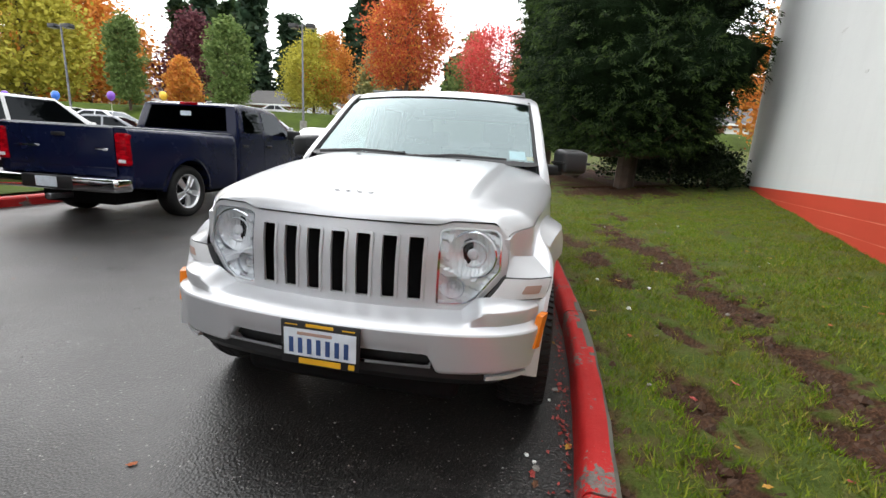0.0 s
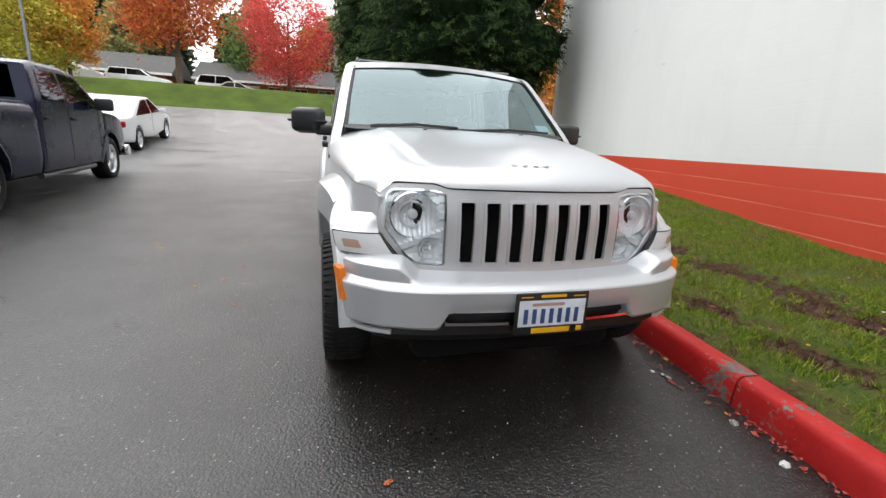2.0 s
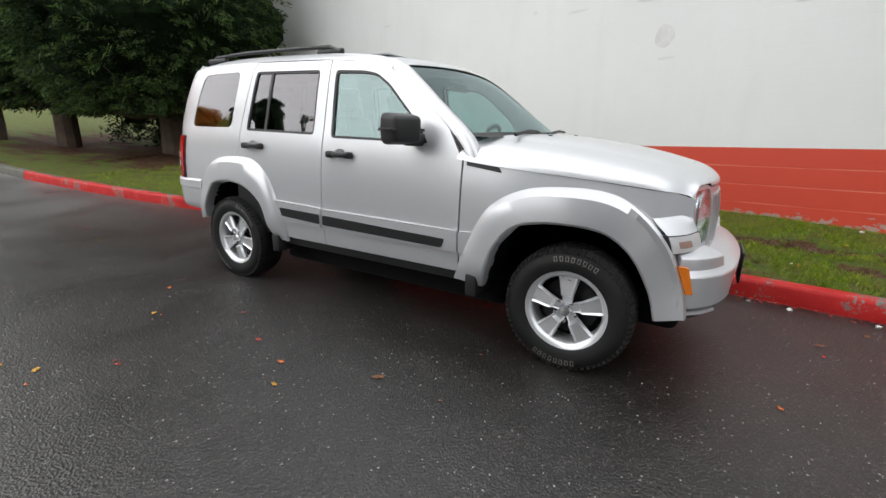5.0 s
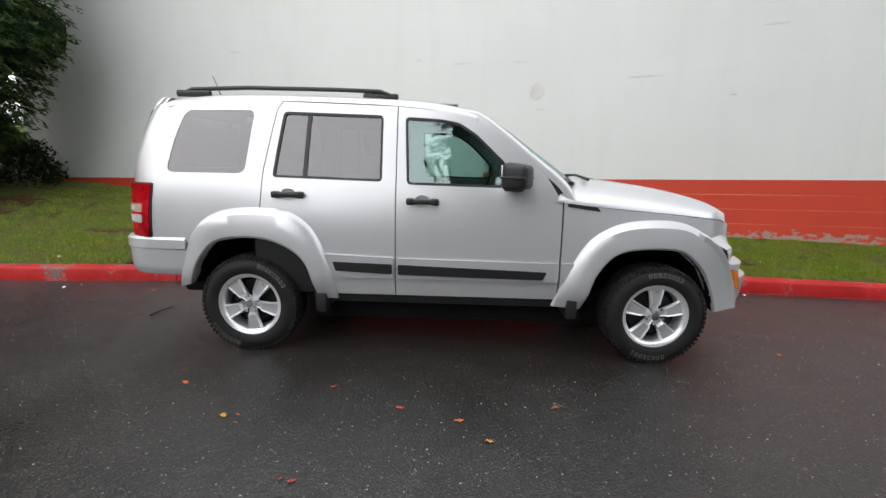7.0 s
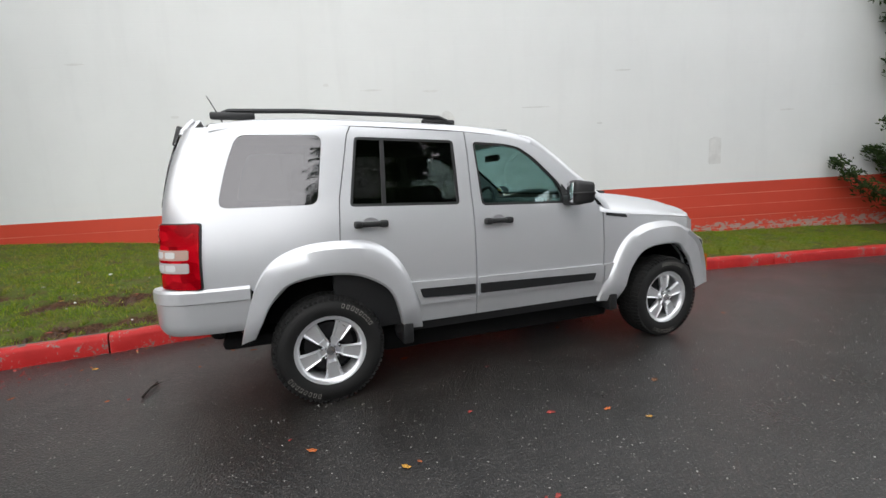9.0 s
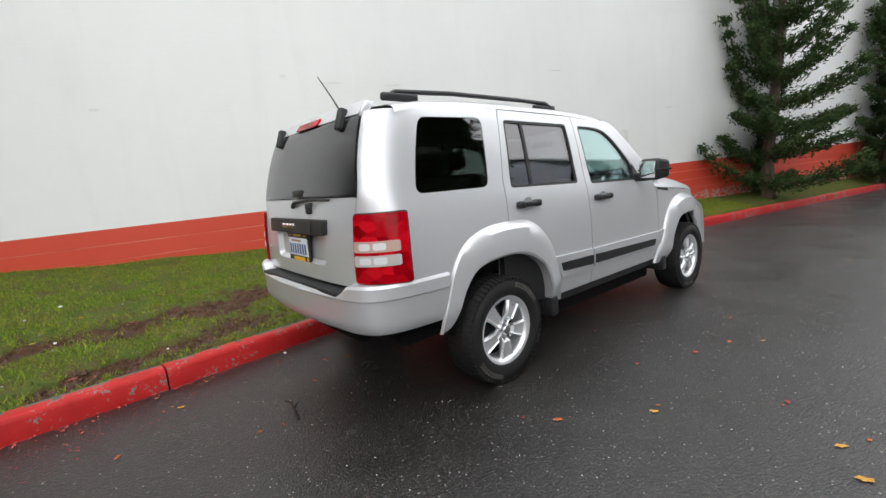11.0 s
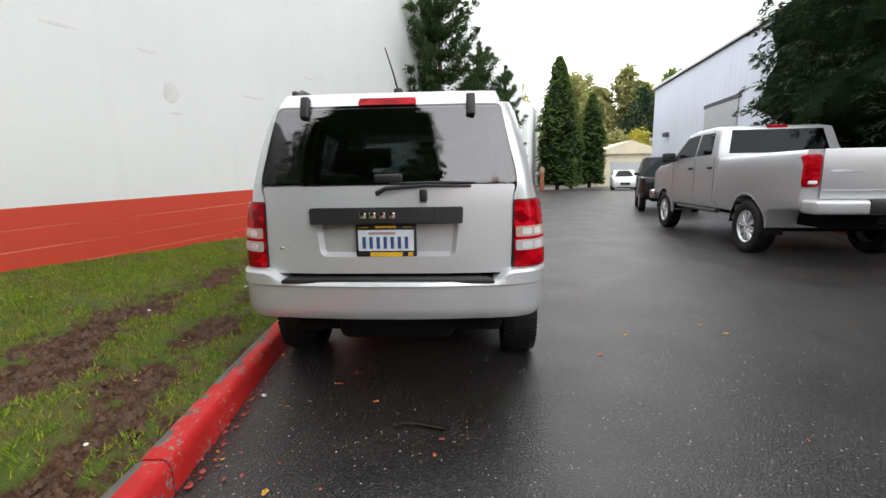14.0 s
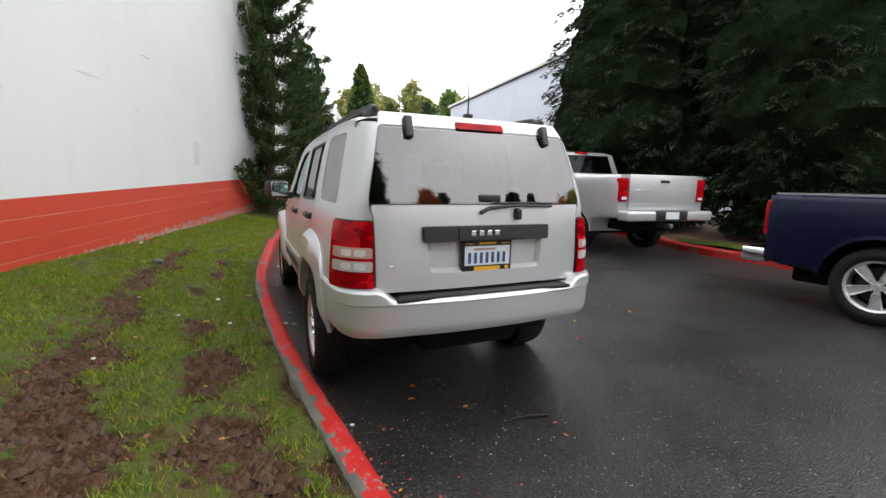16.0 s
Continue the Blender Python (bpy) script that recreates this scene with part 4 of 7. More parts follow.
    for z0 in (1.072, 1.104, 1.136):
        shell("lens_ridge", rounded([(-1.995, z0), (-1.995, z0 + 0.010), (-2.182, z0 + 0.010), (-2.182, z0)], 0.003, 2), [], RED_LENS, body, s, off=0.0195, depth=0.006, step=0.025)
    # mirror
    mir = new("door_mirror")
    mir.parent = P
    tagged(mir, "black folding door mirror")
    bm = box_bm(-0.075, 0.075, -0.105, 0.105, -0.085, 0.085, 0.035, 4)
    for v in bm.verts:
        if v.co.x > 0:
            v.co.y *= 0.86
            v.co.z *= 0.86
    mh = part("mirror_housing", bm, PLASTIC, mir)
    mh.location = (0.395, s * 0.965, 1.262)
    mh.rotation_euler = (0, 0, s * radians(24))
    part("mirror_band", box_bm(-0.079, 0.070, -0.107, 0.107, -0.012, 0.004, 0.004, 2), PLASTIC, mh)
    mg = part("mirror_glass", box_bm(-0.004, 0.004, -0.086, 0.086, -0.066, 0.066, 0.003, 2), CHROME, mh, "silvered glass")
    mg.location = (-0.076, 0, 0)
    arm = part("mirror_arm", box_bm(-0.045, 0.045, -0.07, 0.07, -0.035, 0.035, 0.018, 3), PLASTIC, mir)
    arm.location = (0.40, s * 0.845, 1.205)
    shell("mirror_sail", rounded([(0.345, 1.19), (0.47, 1.185), (0.36, 1.33)], 0.015, 3), [], PLASTIC, d1, s, off=0.003, depth=0.02, step=0.04)
    # head lamp
    lamp = new("head_lamp")
    lamp.parent = P
    tagged(lamp, "clear head lamp with a large and a small round reflector")
    out = [(s * y, z) for y, z in LAMP_OUT]
    flat, faces = fill2d(inset_poly(out, 0.002), (), 0.0085)
    bowl = [(front_x(y, z) - bowl_depth(abs(y), z), y, z) for y, z in flat]
    mesh_part("reflector", bowl, faces, LAMP_SILVER, lamp, "bright fluted reflector", sharp=24)
    front_panel("lamp_bezel", inset_poly(out, -0.002), [inset_poly(out, 0.006)], CHROME, lamp, off=-0.001, depth=0.02, step=0.03)
    front_panel("lens_cover", inset_poly(out, 0.003), [], LENS, lamp, off=0.0025, depth=0.003)
    for cy, cz, r in LAMP_RINGS:
        v, f = lathe([(r * 0.98, -0.010), (r * 1.03, 0.0), (r * 0.97, 0.004), (r * 0.93, -0.008)], seg=36)
        mesh_part("reflector_ring", [(front_x(cy, cz) - 0.022 + p[1], s * cy + p[0], cz + p[2]) for p in v], f, CHROME, lamp)
        v, f = lathe([(0.001, 0.014), (r * 0.16, 0.011), (r * 0.24, 0.0), (r * 0.20, -0.016)], seg=20)
        mesh_part("bulb_cap", [(front_x(cy, cz) - 0.040 + p[1], s * cy + p[0], cz + p[2]) for p in v], f, FROST, lamp)
        v, f = lathe([(r * 0.50, -0.022), (r * 0.56, -0.012), (r * 0.60, -0.022)], seg=30)
        mesh_part("reflector_step", [(front_x(cy, cz) - 0.022 + p[1], s * cy + p[0], cz + p[2]) for p in v], f, LAMP_SILVER, lamp)
    # turn signal and side marker
    sig = new("turn_signal")
    sig.parent = P
    tagged(sig, "clear turn signal with an amber bulb behind")
    ends = (Vector((1.868, 0.655, 0.826)), Vector((1.758, 0.834, 0.820)), Vector((1.892, 0.604, 0.748)), Vector((1.782, 0.816, 0.742)))

    def on_lens(a, b, d):
        p = (ends[0].lerp(ends[1], a)).lerp(ends[2].lerp(ends[3], a), b)
        swell = 0.020 * math.sin(math.pi * a) + 0.004 * math.sin(math.pi * b) + d
        return (p.x + swell * 0.86, s * (p.y + swell * 0.5), p.z)

    def lens_sheet(name, a0, a1, b0, b1, d, material, own, label=""):
        v2, f = fill2d(rounded([(a0, b0), (a1, b0), (a1, b1), (a0, b1)], 0.05, 3), (), 0.09)
        v3, f3 = thick([on_lens(a, b, d) for a, b in v2], f, lambda v: (v[0] - 0.02, v[1] - s * 0.008, v[2]))
        return mesh_part(name, v3, f3, material, own, label)

    def shelf(a, b):
        low = Vector(on_lens(a, -0.07, 0.004))
        high = Vector(side_pt(1.838 - 0.16 * a, 0.905 - 0.02 * a, s, 0.002))
        return tuple(low.lerp(high, b))

    grid_part("signal_shelf", shelf, 10, 4, SILVER, P)
    lens_sheet("signal_gasket", -0.02, 1.015, -0.06, 1.06, 0.003, PLASTIC, sig, "black gasket")
    lens_sheet("signal_lens", 0.0, 0.985, 0.0, 1.0, 0.007, SIGNAL_LENS, sig)
    lens_sheet("bulb_window", 0.45, 0.80, 0.30, 0.72, 0.009, PINK_LENS, sig, "pale amber bulb window")
    # roof rail
    pts = [(-1.88, s * 0.555, 1.765), (-1.80, s * 0.555, 1.800), (-1.4, s * 0.565, 1.812), (-0.8, s * 0.57, 1.806), (-0.50, s * 0.572, 1.798), (-0.40, s * 0.572, 1.760)]
    rail = new("roof_rail")
    rail.parent = P
    tagged(rail, "black roof rail")
    part("rail_bar", tube_bm(pts, 0.014, 8), PLASTIC, rail)
    for x0, x1, z0 in ((-1.90, -1.66, 1.748), (-0.62, -0.38, 1.742)):
        part("rail_foot", box_bm(x0, x1, s * 0.565 - 0.018, s * 0.565 + 0.018, z0, z0 + 0.044, 0.014, 3), PLASTIC, rail)
    # wheels
    wheel(suv, 1.3475, s * 0.768, s, z=0.377)
    wheel(suv, -1.3475, s * 0.768, s, z=0.377)


for side in (-1, 1):
    build_side(side)


# roof, from one gutter over to the other
def roof_fn(a, b):
    u = -2.06 + (0.14 + 2.06) * a
    v = b * 2 - 1
    e = edge_z(u)
    w = side_y(u, e) - 0.012
    if abs(v) > 0.92:
        k = (abs(v) - 0.92) / 0.08
        z = e - 0.045 * k
        y = side_y(u, z)
    else:
        q = abs(v) / 0.92
        z = e + 0.030 * (1 - q ** 2.2)
        y = w * q
    lean = (2.195 - curve_at(GATE_KEYS, z)) * sm((-1.30 - u) / 0.66)
    bulge = 0.085 * (1 - v * v) * sm((u + 0.5) / 0.6)
    tailx = -0.05 * (1 - v * v) * sm((-1.6 - u) / 0.4) - 0.06 * sm((-1.7 - u) / 0.3) * (1 - abs(v) ** 3)
    return (u + lean + bulge + tailx, math.copysign(y, v), z)


grid_part("roof_panel", roof_fn, 48, 40, SILVER, suv, sharp=50)


# windscreen and its surround
def screen_pt(a, b, grow=0.0):
    """a from the header down to the cowl, b across."""
    v = b * 2 - 1
    x, z = along([(0.155, 1.652), (0.29, 1.562), (0.48, 1.410), (0.71, 1.225)], a)
    w = side_y(x, z) - 0.030
    return (x + (0.085 + 0.10 * a) * (1 - abs(v) ** 2.2), v * (w + grow), z + 0.02 * (1 - v * v) * (1 - a) + 0.010 * (1 - v * v))


grid_part("windscreen", lambda a, b: screen_pt(0.035 + 0.945 * a, 0.022 + 0.956 * b), 20, 28, WINDSCREEN, suv, "green-tinted laminated glass")
for b0, b1, nm in ((0.0, 0.030, "a_pillar_trim"), (0.970, 1.0, "a_pillar_trim")):
    grid_part(nm, lambda a, b: tuple(Vector(screen_pt(a, b0 + (b1 - b0) * b)) + Vector((0.004, 0, 0.004))), 20, 4, PLASTIC, suv)
for s in (-1, 1):
    # painted pillar from cowl to header
    def pillar(a, b):
        x, z = along([(0.05, 1.675), (0.155, 1.652), (0.29, 1.562), (0.48, 1.410), (0.72, 1.215), (0.80, 1.085)], a)
        y = side_y(x, z)
        d = [(-0.050, 0.002), (-0.012, 0.003), (0.0, -0.006), (0.010, -0.030), (0.012, -0.055)][min(4, int(round(b * 4)))]
        return (x + d[0] * 0.9 + 0.008, s * (y + d[1]), z + d[0] * 0.6 + 0.004)
    grid_part("a_pillar", pillar, 24, 4, SILVER, suv, sharp=60)
grid_part("header", lambda a, b: tuple(Vector(screen_pt(0.055 * a, b)) + Vector((0.006 - 0.06 * (1 - a), 0, 0.006 + 0.020 * (1 - a)))), 4, 24, SILVER, suv)
grid_part("screen_band", lambda a, b: tuple(Vector(screen_pt(0.053 + 0.008 * a, 0.02 + 0.96 * b)) + Vector((0.002, 0, 0.002))), 2, 24, PLASTIC, suv)
grid_part("cowl", lambda a, b: tuple(Vector(screen_pt(0.955 + 0.045 * a, b)) * (1 - a) + Vector((0.90 - 0.10 * abs(2 * b - 1) ** 2, (2 * b - 1) * 0.70, 1.222)) * a + Vector((0, 0, 0.004))), 4, 24, PLASTIC, suv)


# hood
def hood_fn(a, b):
    v = 2 * b - 1
    v = math.copysign(1 - (1 - abs(v)) ** 1.5, v)
    q = abs(v)
    a = 1 - (1 - a) ** 1.35
    x0 = 0.86 - 0.19 * q ** 2.0
    x1 = front_x(v * 0.66, 1.0) + 0.008
    x = x0 + (x1 - x0) * a
    w = side_y(x, 1.0) - 0.004 - 0.075 * sm((x - 1.68) / 0.155)
    zs, zc = curve_at(SHOULDER_KEYS, x), curve_at(HOOD_KEYS, x)
    z = zs + max(0.012, zc - zs) * (1 - q ** 4.2) ** 0.62
    z += 0.010 * sm((0.68 - q) / 0.035) * sm((x1 - x) / 0.35) * sm((x - x0) / 0.10 + 0.2)
    y = v * w
    end = 1.019 + 0.017 * sm((abs(y) - 0.39) / 0.06) - 0.058 * sm((abs(y) - 0.595) / 0.065)
    e = max(0.0, (x - x1 + 0.12) / 0.12)
    z = end + (z - end) * max(0.0, 1 - e ** 2.6) ** 0.5
    return (x, y, z)


grid_part("hood", hood_fn, 72, 72, SILVER, suv, "silver clamshell hood", sharp=60)

for y in (-0.30, 0.30):
    jet = part("washer_jet", box_bm(-0.014, 0.014, -0.012, 0.012, -0.006, 0.008, 0.005, 2), PLASTIC, suv, "small black washer jet")
    jet.location = (1.02, y, curve_at(HOOD_KEYS, 1.02) + 0.006)

# grille: seven tall slots
half = [(0.385, 1.011), (0.445, 1.029), (0.606, 1.027), (0.652, 0.985), (0.663, 0.842), (0.560, 0.716), (0.500, 0.684), (0.25, 0.676)]
nose_rim = rounded([(-y, z) for y, z in half] + [(y, z) for y, z in reversed(half)], 0.022, 4)
slots = [rounded([(c - 0.0315, 0.968), (c + 0.0315, 0.968), (c + 0.029, 0.716), (c - 0.029, 0.716)], 0.008, 2) for c in [-0.312 + 0.104 * k for k in range(7)]]
lamps = [inset_poly([(s * y, z) for y, z in LAMP_OUT], -0.003) for s in (-1, 1)]
grille = front_panel("grille", nose_rim, slots + lamps, SILVER, suv, off=0.004, depth=0.014, step=0.03, label="seven-slot silver grille and lamp surround")
front_panel("nose_seam", inset_poly(nose_rim, -0.010), [inset_poly(nose_rim, 0.004)], UNDER, suv, off=-0.008, depth=0.03, step=0.03)
for sl in slots:
    front_panel("slot_trim", inset_poly(sl, -0.009), [inset_poly(sl, 0.003)], SILVER, grille, off=0.010, depth=0.016)
front_panel("grille_backing", [(-0.385, 0.99), (0.385, 0.99), (0.385, 0.695), (-0.385, 0.695)], [], UNDER, grille, off=-0.10, depth=0.01)


# bumpers: an outline in plan lofted through heights
def bumper_loft(name, plan, rows, material, parent, label="", nu=64, sharp=32):
    """plan: (x, y) from one flank round to the other; rows: (z or f(y), inset)."""
    verts = []
    for i in range(nu + 1):
        x, y = along(plan, i / nu)
        x2, y2 = along(plan, min(1, i / nu + 0.005))
        x1, y1 = along(plan, max(0, i / nu - 0.005))
        t = Vector((x2 - x1, y2 - y1)).normalized()
        nrm = Vector((t.y, -t.x))
        if nrm.dot(Vector((x - math.copysign(1.3, x), y))) < 0:
            nrm = -nrm
        for z, d in rows:
            dd = d(y) if callable(d) else d
            verts.append((x - nrm.x * dd, y - nrm.y * dd, z(y) if callable(z) else z))
    n = len(rows)
    faces = [(i * n + j, i * n + j + 1, (i + 1) * n + j + 1, (i + 1) * n + j) for i in range(nu) for j in range(n - 1)]
    faces += [tuple(range(n)), tuple(nu * n + j for j in reversed(range(n)))]
    return mesh_part(name, verts, faces, material, parent, label, sharp=sharp)


front_plan = [(1.845, -0.820), (1.868, -0.806), (1.915, -0.775), (1.960, -0.725), (2.005, -0.655), (2.055, -0.50), (2.088, -0.25), (2.100, 0.0), (2.088, 0.25), (2.055, 0.50), (2.005, 0.655), (1.960, 0.725), (1.915, 0.775), (1.868, 0.806), (1.845, 0.820)]
horn = lambda y: sm((abs(y) - 0.53) / 0.085)
notch = lambda y: 0.552 - 0.072 * sm((abs(y) - 0.40) / 0.05)
fb = bumper_loft("front_bumper", front_plan, [(lambda y: 0.684 + 0.068 * horn(y), lambda y: 0.165 - 0.05 * horn(y)), (lambda y: 0.676 + 0.060 * horn(y), lambda y: 0.10 - 0.045 * horn(y)), (lambda y: 0.668 + 0.052 * horn(y), lambda y: 0.055 - 0.024 * horn(y)),
                                 (lambda y: 0.666 + 0.046 * horn(y), lambda y: 0.048 - 0.020 * horn(y)), (lambda y: 0.660 + 0.004 * horn(y), 0.034), (lambda y: 0.657, 0.026), (0.645, 0.004), (0.638, 0.0), (0.600, 0.002),
                                 (lambda y: notch(y) + 0.012, 0.010), (notch, 0.018), (lambda y: notch(y) - 0.004, 0.06)], SILVER, suv, "silver front bumper with raised ends", nu=110, sharp=28)
for s in (-1, 1):
    bumper_loft("bumper_lip", [(1.872, s * 0.795), (1.915, s * 0.760), (1.960, s * 0.710), (2.005, s * 0.63)], [(0.466, 0.03), (0.464, 0.012), (0.450, 0.010), (0.446, 0.03)], SILVER, suv, nu=12)
for s in (-1, 1):
    quad = [(1.818, 0.832, 0.692), (1.862, 0.8115, 0.685), (1.893, 0.7925, 0.562), (1.866, 0.8105, 0.562)]
    v = [(x + 0.002, s * (y + 0.004), z) for x, y, z in quad] + [(x - 0.01, s * (y - 0.02), z) for x, y, z in quad]
    mesh_part("side_marker", v, [(0, 1, 2, 3), (0, 4, 5, 1), (1, 5, 6, 2), (2, 6, 7, 3), (3, 7, 4, 0), (7, 6, 5, 4)], AMBER, suv, "amber side marker lens", smooth=False)
bumper_loft("front_valance", [(1.86, -0.74), (1.95, -0.66), (2.01, -0.45), (2.04, 0.0), (2.01, 0.45), (1.95, 0.66), (1.86, 0.74)], [(0.60, 0.04), (0.56, 0.01), (0.44, 0.0), (0.405, 0.03), (0.395, 0.12)], PLASTIC, suv, "black lower air intake")
bumper_loft("intake_trim", [(2.058, -0.42), (2.082, -0.2), (2.090, 0.0), (2.082, 0.2), (2.058, 0.42)], [(0.514, 0.03), (0.512, 0.0), (0.500, 0.0), (0.498, 0.03)], CHROME, suv, "thin bright strip", nu=30)
rear_plan = [(-1.76, 0.862), (-1.95, 0.856), (-2.10, 0.835), (-2.205, 0.775), (-2.262, 0.66), (-2.290, 0.45), (-2.312, 0.2), (-2.315, 0.0), (-2.312, -0.2), (-2.290, -0.45), (-2.262, -0.66), (-2.205, -0.775), (-2.10, -0.835), (-1.95, -0.856), (-1.76, -0.862)]
lip = lambda y: 0.768 + 0.055 * sm((abs(y) - 0.56) / 0.09)
bumper_loft("rear_bumper", rear_plan, [(lambda y: lip(y) - 0.002, 0.13), (lip, 0.055), (lambda y: lip(y) - 0.006, 0.012), (lambda y: lip(y) - 0.020, 0.002), (0.744, 0.0), (0.737, 0.009), (0.62, 0.012), (0.585, 0.019), (0.560, 0.036), (0.557, 0.07)], SILVER, suv, "silver rear bumper", nu=80)
pad = part("step_pad", box_bm(-2.288, -2.165, -0.555, 0.555, 0.755, 0.7715, 0.004, 2), PLASTIC, suv, "black ribbed step pad")
for i in range(7):
    part("pad_rib", box_bm(-2.285 + 0.016 * i, -2.274 + 0.016 * i, -0.545 + 0.005 * i, 0.545 - 0.005 * i, 0.764, 0.7765, 0.002, 1), PLASTIC, pad)

# tailgate
gate_out = rounded([(-0.644, 0.795), (0.644, 0.795), (0.652, 1.175), (0.668, 1.254), (-0.668, 1.254), (-0.652, 1.175)], 0.02, 3)
recess = rounded([(-0.375, 1.075), (0.375, 1.075), (0.355, 0.885), (-0.355, 0.885)], 0.04, 5)
gate = gate_panel("tailgate", gate_out, [recess], SILVER, suv, label="silver tailgate with a plate recess")
gate_panel("plate_recess", inset_poly(recess, -0.003), [], SILVER, gate, off=-0.030, depth=0.01)
v2, f2 = [], []
rr = resample(recess, 0.03)
for (y, z), (yi, zi) in zip(rr, inset_poly(rr, 0.022)):
    v2 += [(gate_x(y, z), y, z), (gate_x(yi, zi) + 0.030, yi, zi)]
k = len(rr)
mesh_part("recess_wall", v2, [(2 * i, 2 * i + 1, (2 * i + 3) % (2 * k), (2 * i + 2) % (2 * k)) for i in range(k)], SILVER, gate, sharp=60)
garn = [(-0.395, 1.058), (0.395, 1.058), (0.398, 1.142), (-0.398, 1.142)]
gate_panel("garnish", rounded(garn, 0.012, 3), [], PLASTIC, gate, off=0.034, depth=0.05, label="black tailgate garnish bar")
gate_panel("garnish_cap", rounded([(-0.27, 1.066), (0.20, 1.066), (0.20, 1.134), (-0.27, 1.134)], 0.012, 3), [], PLASTIC, gate, off=0.040, depth=0.01)
bwin = rounded([(-0.676, 1.260), (0.676, 1.260), (0.596, 1.672), (-0.596, 1.672)], 0.03, 4)
gate_panel("gate_header", rounded([(-0.60, 1.655), (0.60, 1.655), (0.575, 1.745), (-0.575, 1.745)], 0.01, 3), [], SILVER, suv, off=0.002, depth=0.02, step=0.04)
gate_panel("back_window", bwin, [], TINT, suv, off=0.006, depth=0.004, step=0.06, label="frameless dark flip-up back window")
gate_panel("window_edge", bwin, [inset_poly(bwin, 0.012)], UNDER, suv, off=0.003, depth=0.003, step=0.05)
spoil = rounded([(-0.588, 1.672), (0.588, 1.672), (0.565, 1.742), (-0.565, 1.742)], 0.012, 3)
gate_panel("roof_spoiler", spoil, [], SILVER, suv, off=0.008, depth=0.06, step=0.04)
gate_panel("high_brake_lamp", rounded([(-0.155, 1.672), (0.155, 1.672), (0.15, 1.712), (-0.15, 1.712)], 0.008, 2), [], RED_LENS, suv, off=0.020, depth=0.03, label="red high-mounted brake lamp")
for y in (-0.44, 0.44):
    h = part("window_hinge", box_bm(-0.022, 0.022, -0.024, 0.024, -0.060, 0.060, 0.010, 3), PLASTIC, suv, "black glass hinge")
    h.location = (gate_x(y, 1.66) - 0.014, y, 1.662)
    h.rotation_euler = (0, radians(18), 0)
# wiper, handle, badges
wip = new("rear_wiper")
wip.parent = suv
tagged(wip, "black rear wiper")
part("wiper_arm", tube_bm([(-2.215, 0.05, 1.212), (-2.222, 0.0, 1.238), (-2.212, -0.20, 1.252), (-2.205, -0.44, 1.246)], 0.013, 8, 0.006), PLASTIC, wip)
part("wiper_blade", tube_bm([(-2.200, -0.02, 1.262), (-2.198, -0.22, 1.266), (-2.194, -0.46, 1.262)], 0.006, 6), PLASTIC, wip)
part("wiper_pivot", box_bm(-2.235, -2.185, -0.215, -0.175, 1.17, 1.235, 0.012, 3), PLASTIC, wip)
part("window_latch", box_bm(-2.205, -2.180, -0.085, 0.06, 1.266, 1.312, 0.010, 3), PLASTIC, suv)
for k in range(4):
    q = part("badge_mark", box_bm(-2.264, -2.250, 0.098 - 0.050 * k, 0.132 - 0.050 * k, 1.086, 1.118, 0.004, 2), CHROME, gate, "chrome maker mark")
for k in range(3):
    q = part("drive_badge", box_bm(-2.212, -2.199, 0.555 - 0.05 * k, 0.580 - 0.05 * k, 0.925, 0.938, 0.002, 1), CHROME, gate)
for k in range(4):
    q = part("hood_mark", box_bm(-0.008, 0.008, -0.013, 0.013, 0, 0.005, 0.002, 2), LAMP_SILVER, suv, "chrome maker mark")
    q.location = (1.80, -0.075 + 0.05 * k, curve_at(HOOD_KEYS, 1.80) + 0.006)
    q.rotation_euler = (0, radians(14), 0)


def plate(x, z, sgn):
    p = new("number_plate")
    p.parent = suv
    p.location = (x, 0.005, z)
    p.rotation_euler = (0, 0, 0 if sgn > 0 else math.pi)
    part("plate_frame", box_bm(-0.006, 0.006, -0.160, 0.160, -0.088, 0.088, 0.006, 2), PLASTIC, p, "black dealer frame with yellow bars")
    part("plate_sheet", box_bm(0.006, 0.0075, -0.146, 0.146, -0.052, 0.058, 0.0005, 1), PLATE, p, "white and blue plate")
    for k in range(7):
        part("plate_bar", box_bm(0.0075, 0.0090, -0.124 + 0.037 * k, -0.106 + 0.037 * k, -0.040, 0.022), PLATE_INK, p, smooth=False)
    part("plate_heading", box_bm(0.0075, 0.0088, -0.09, 0.05, 0.034, 0.046), PINK_LENS, p, smooth=False)
    for a, b, c, d in ((-0.085, 0.085, -0.082, -0.060), (-0.055, 0.055, 0.068, 0.080), (-0.14, -0.09, 0.070, 0.074), (0.09, 0.14, 0.070, 0.074), (0.115, 0.14, -0.080, -0.060)):
        part("frame_bar", box_bm(0.006, 0.0078, a, b, c, d), YELLOW, p, smooth=False)


PLATE = surface("plate_white", (0.66, 0.72, 0.78), 0.4, vary=0.12, scale=14, relief=0)
PLATE_INK = surface("plate_blue_ink", (0.03, 0.07, 0.20), 0.5, relief=0)
YELLOW = surface("plate_yellow", (0.75, 0.42, 0.02), 0.5, vary=0.1, relief=0)
plate(2.112, 0.556, 1)
plate(-2.222, 0.968, -1)

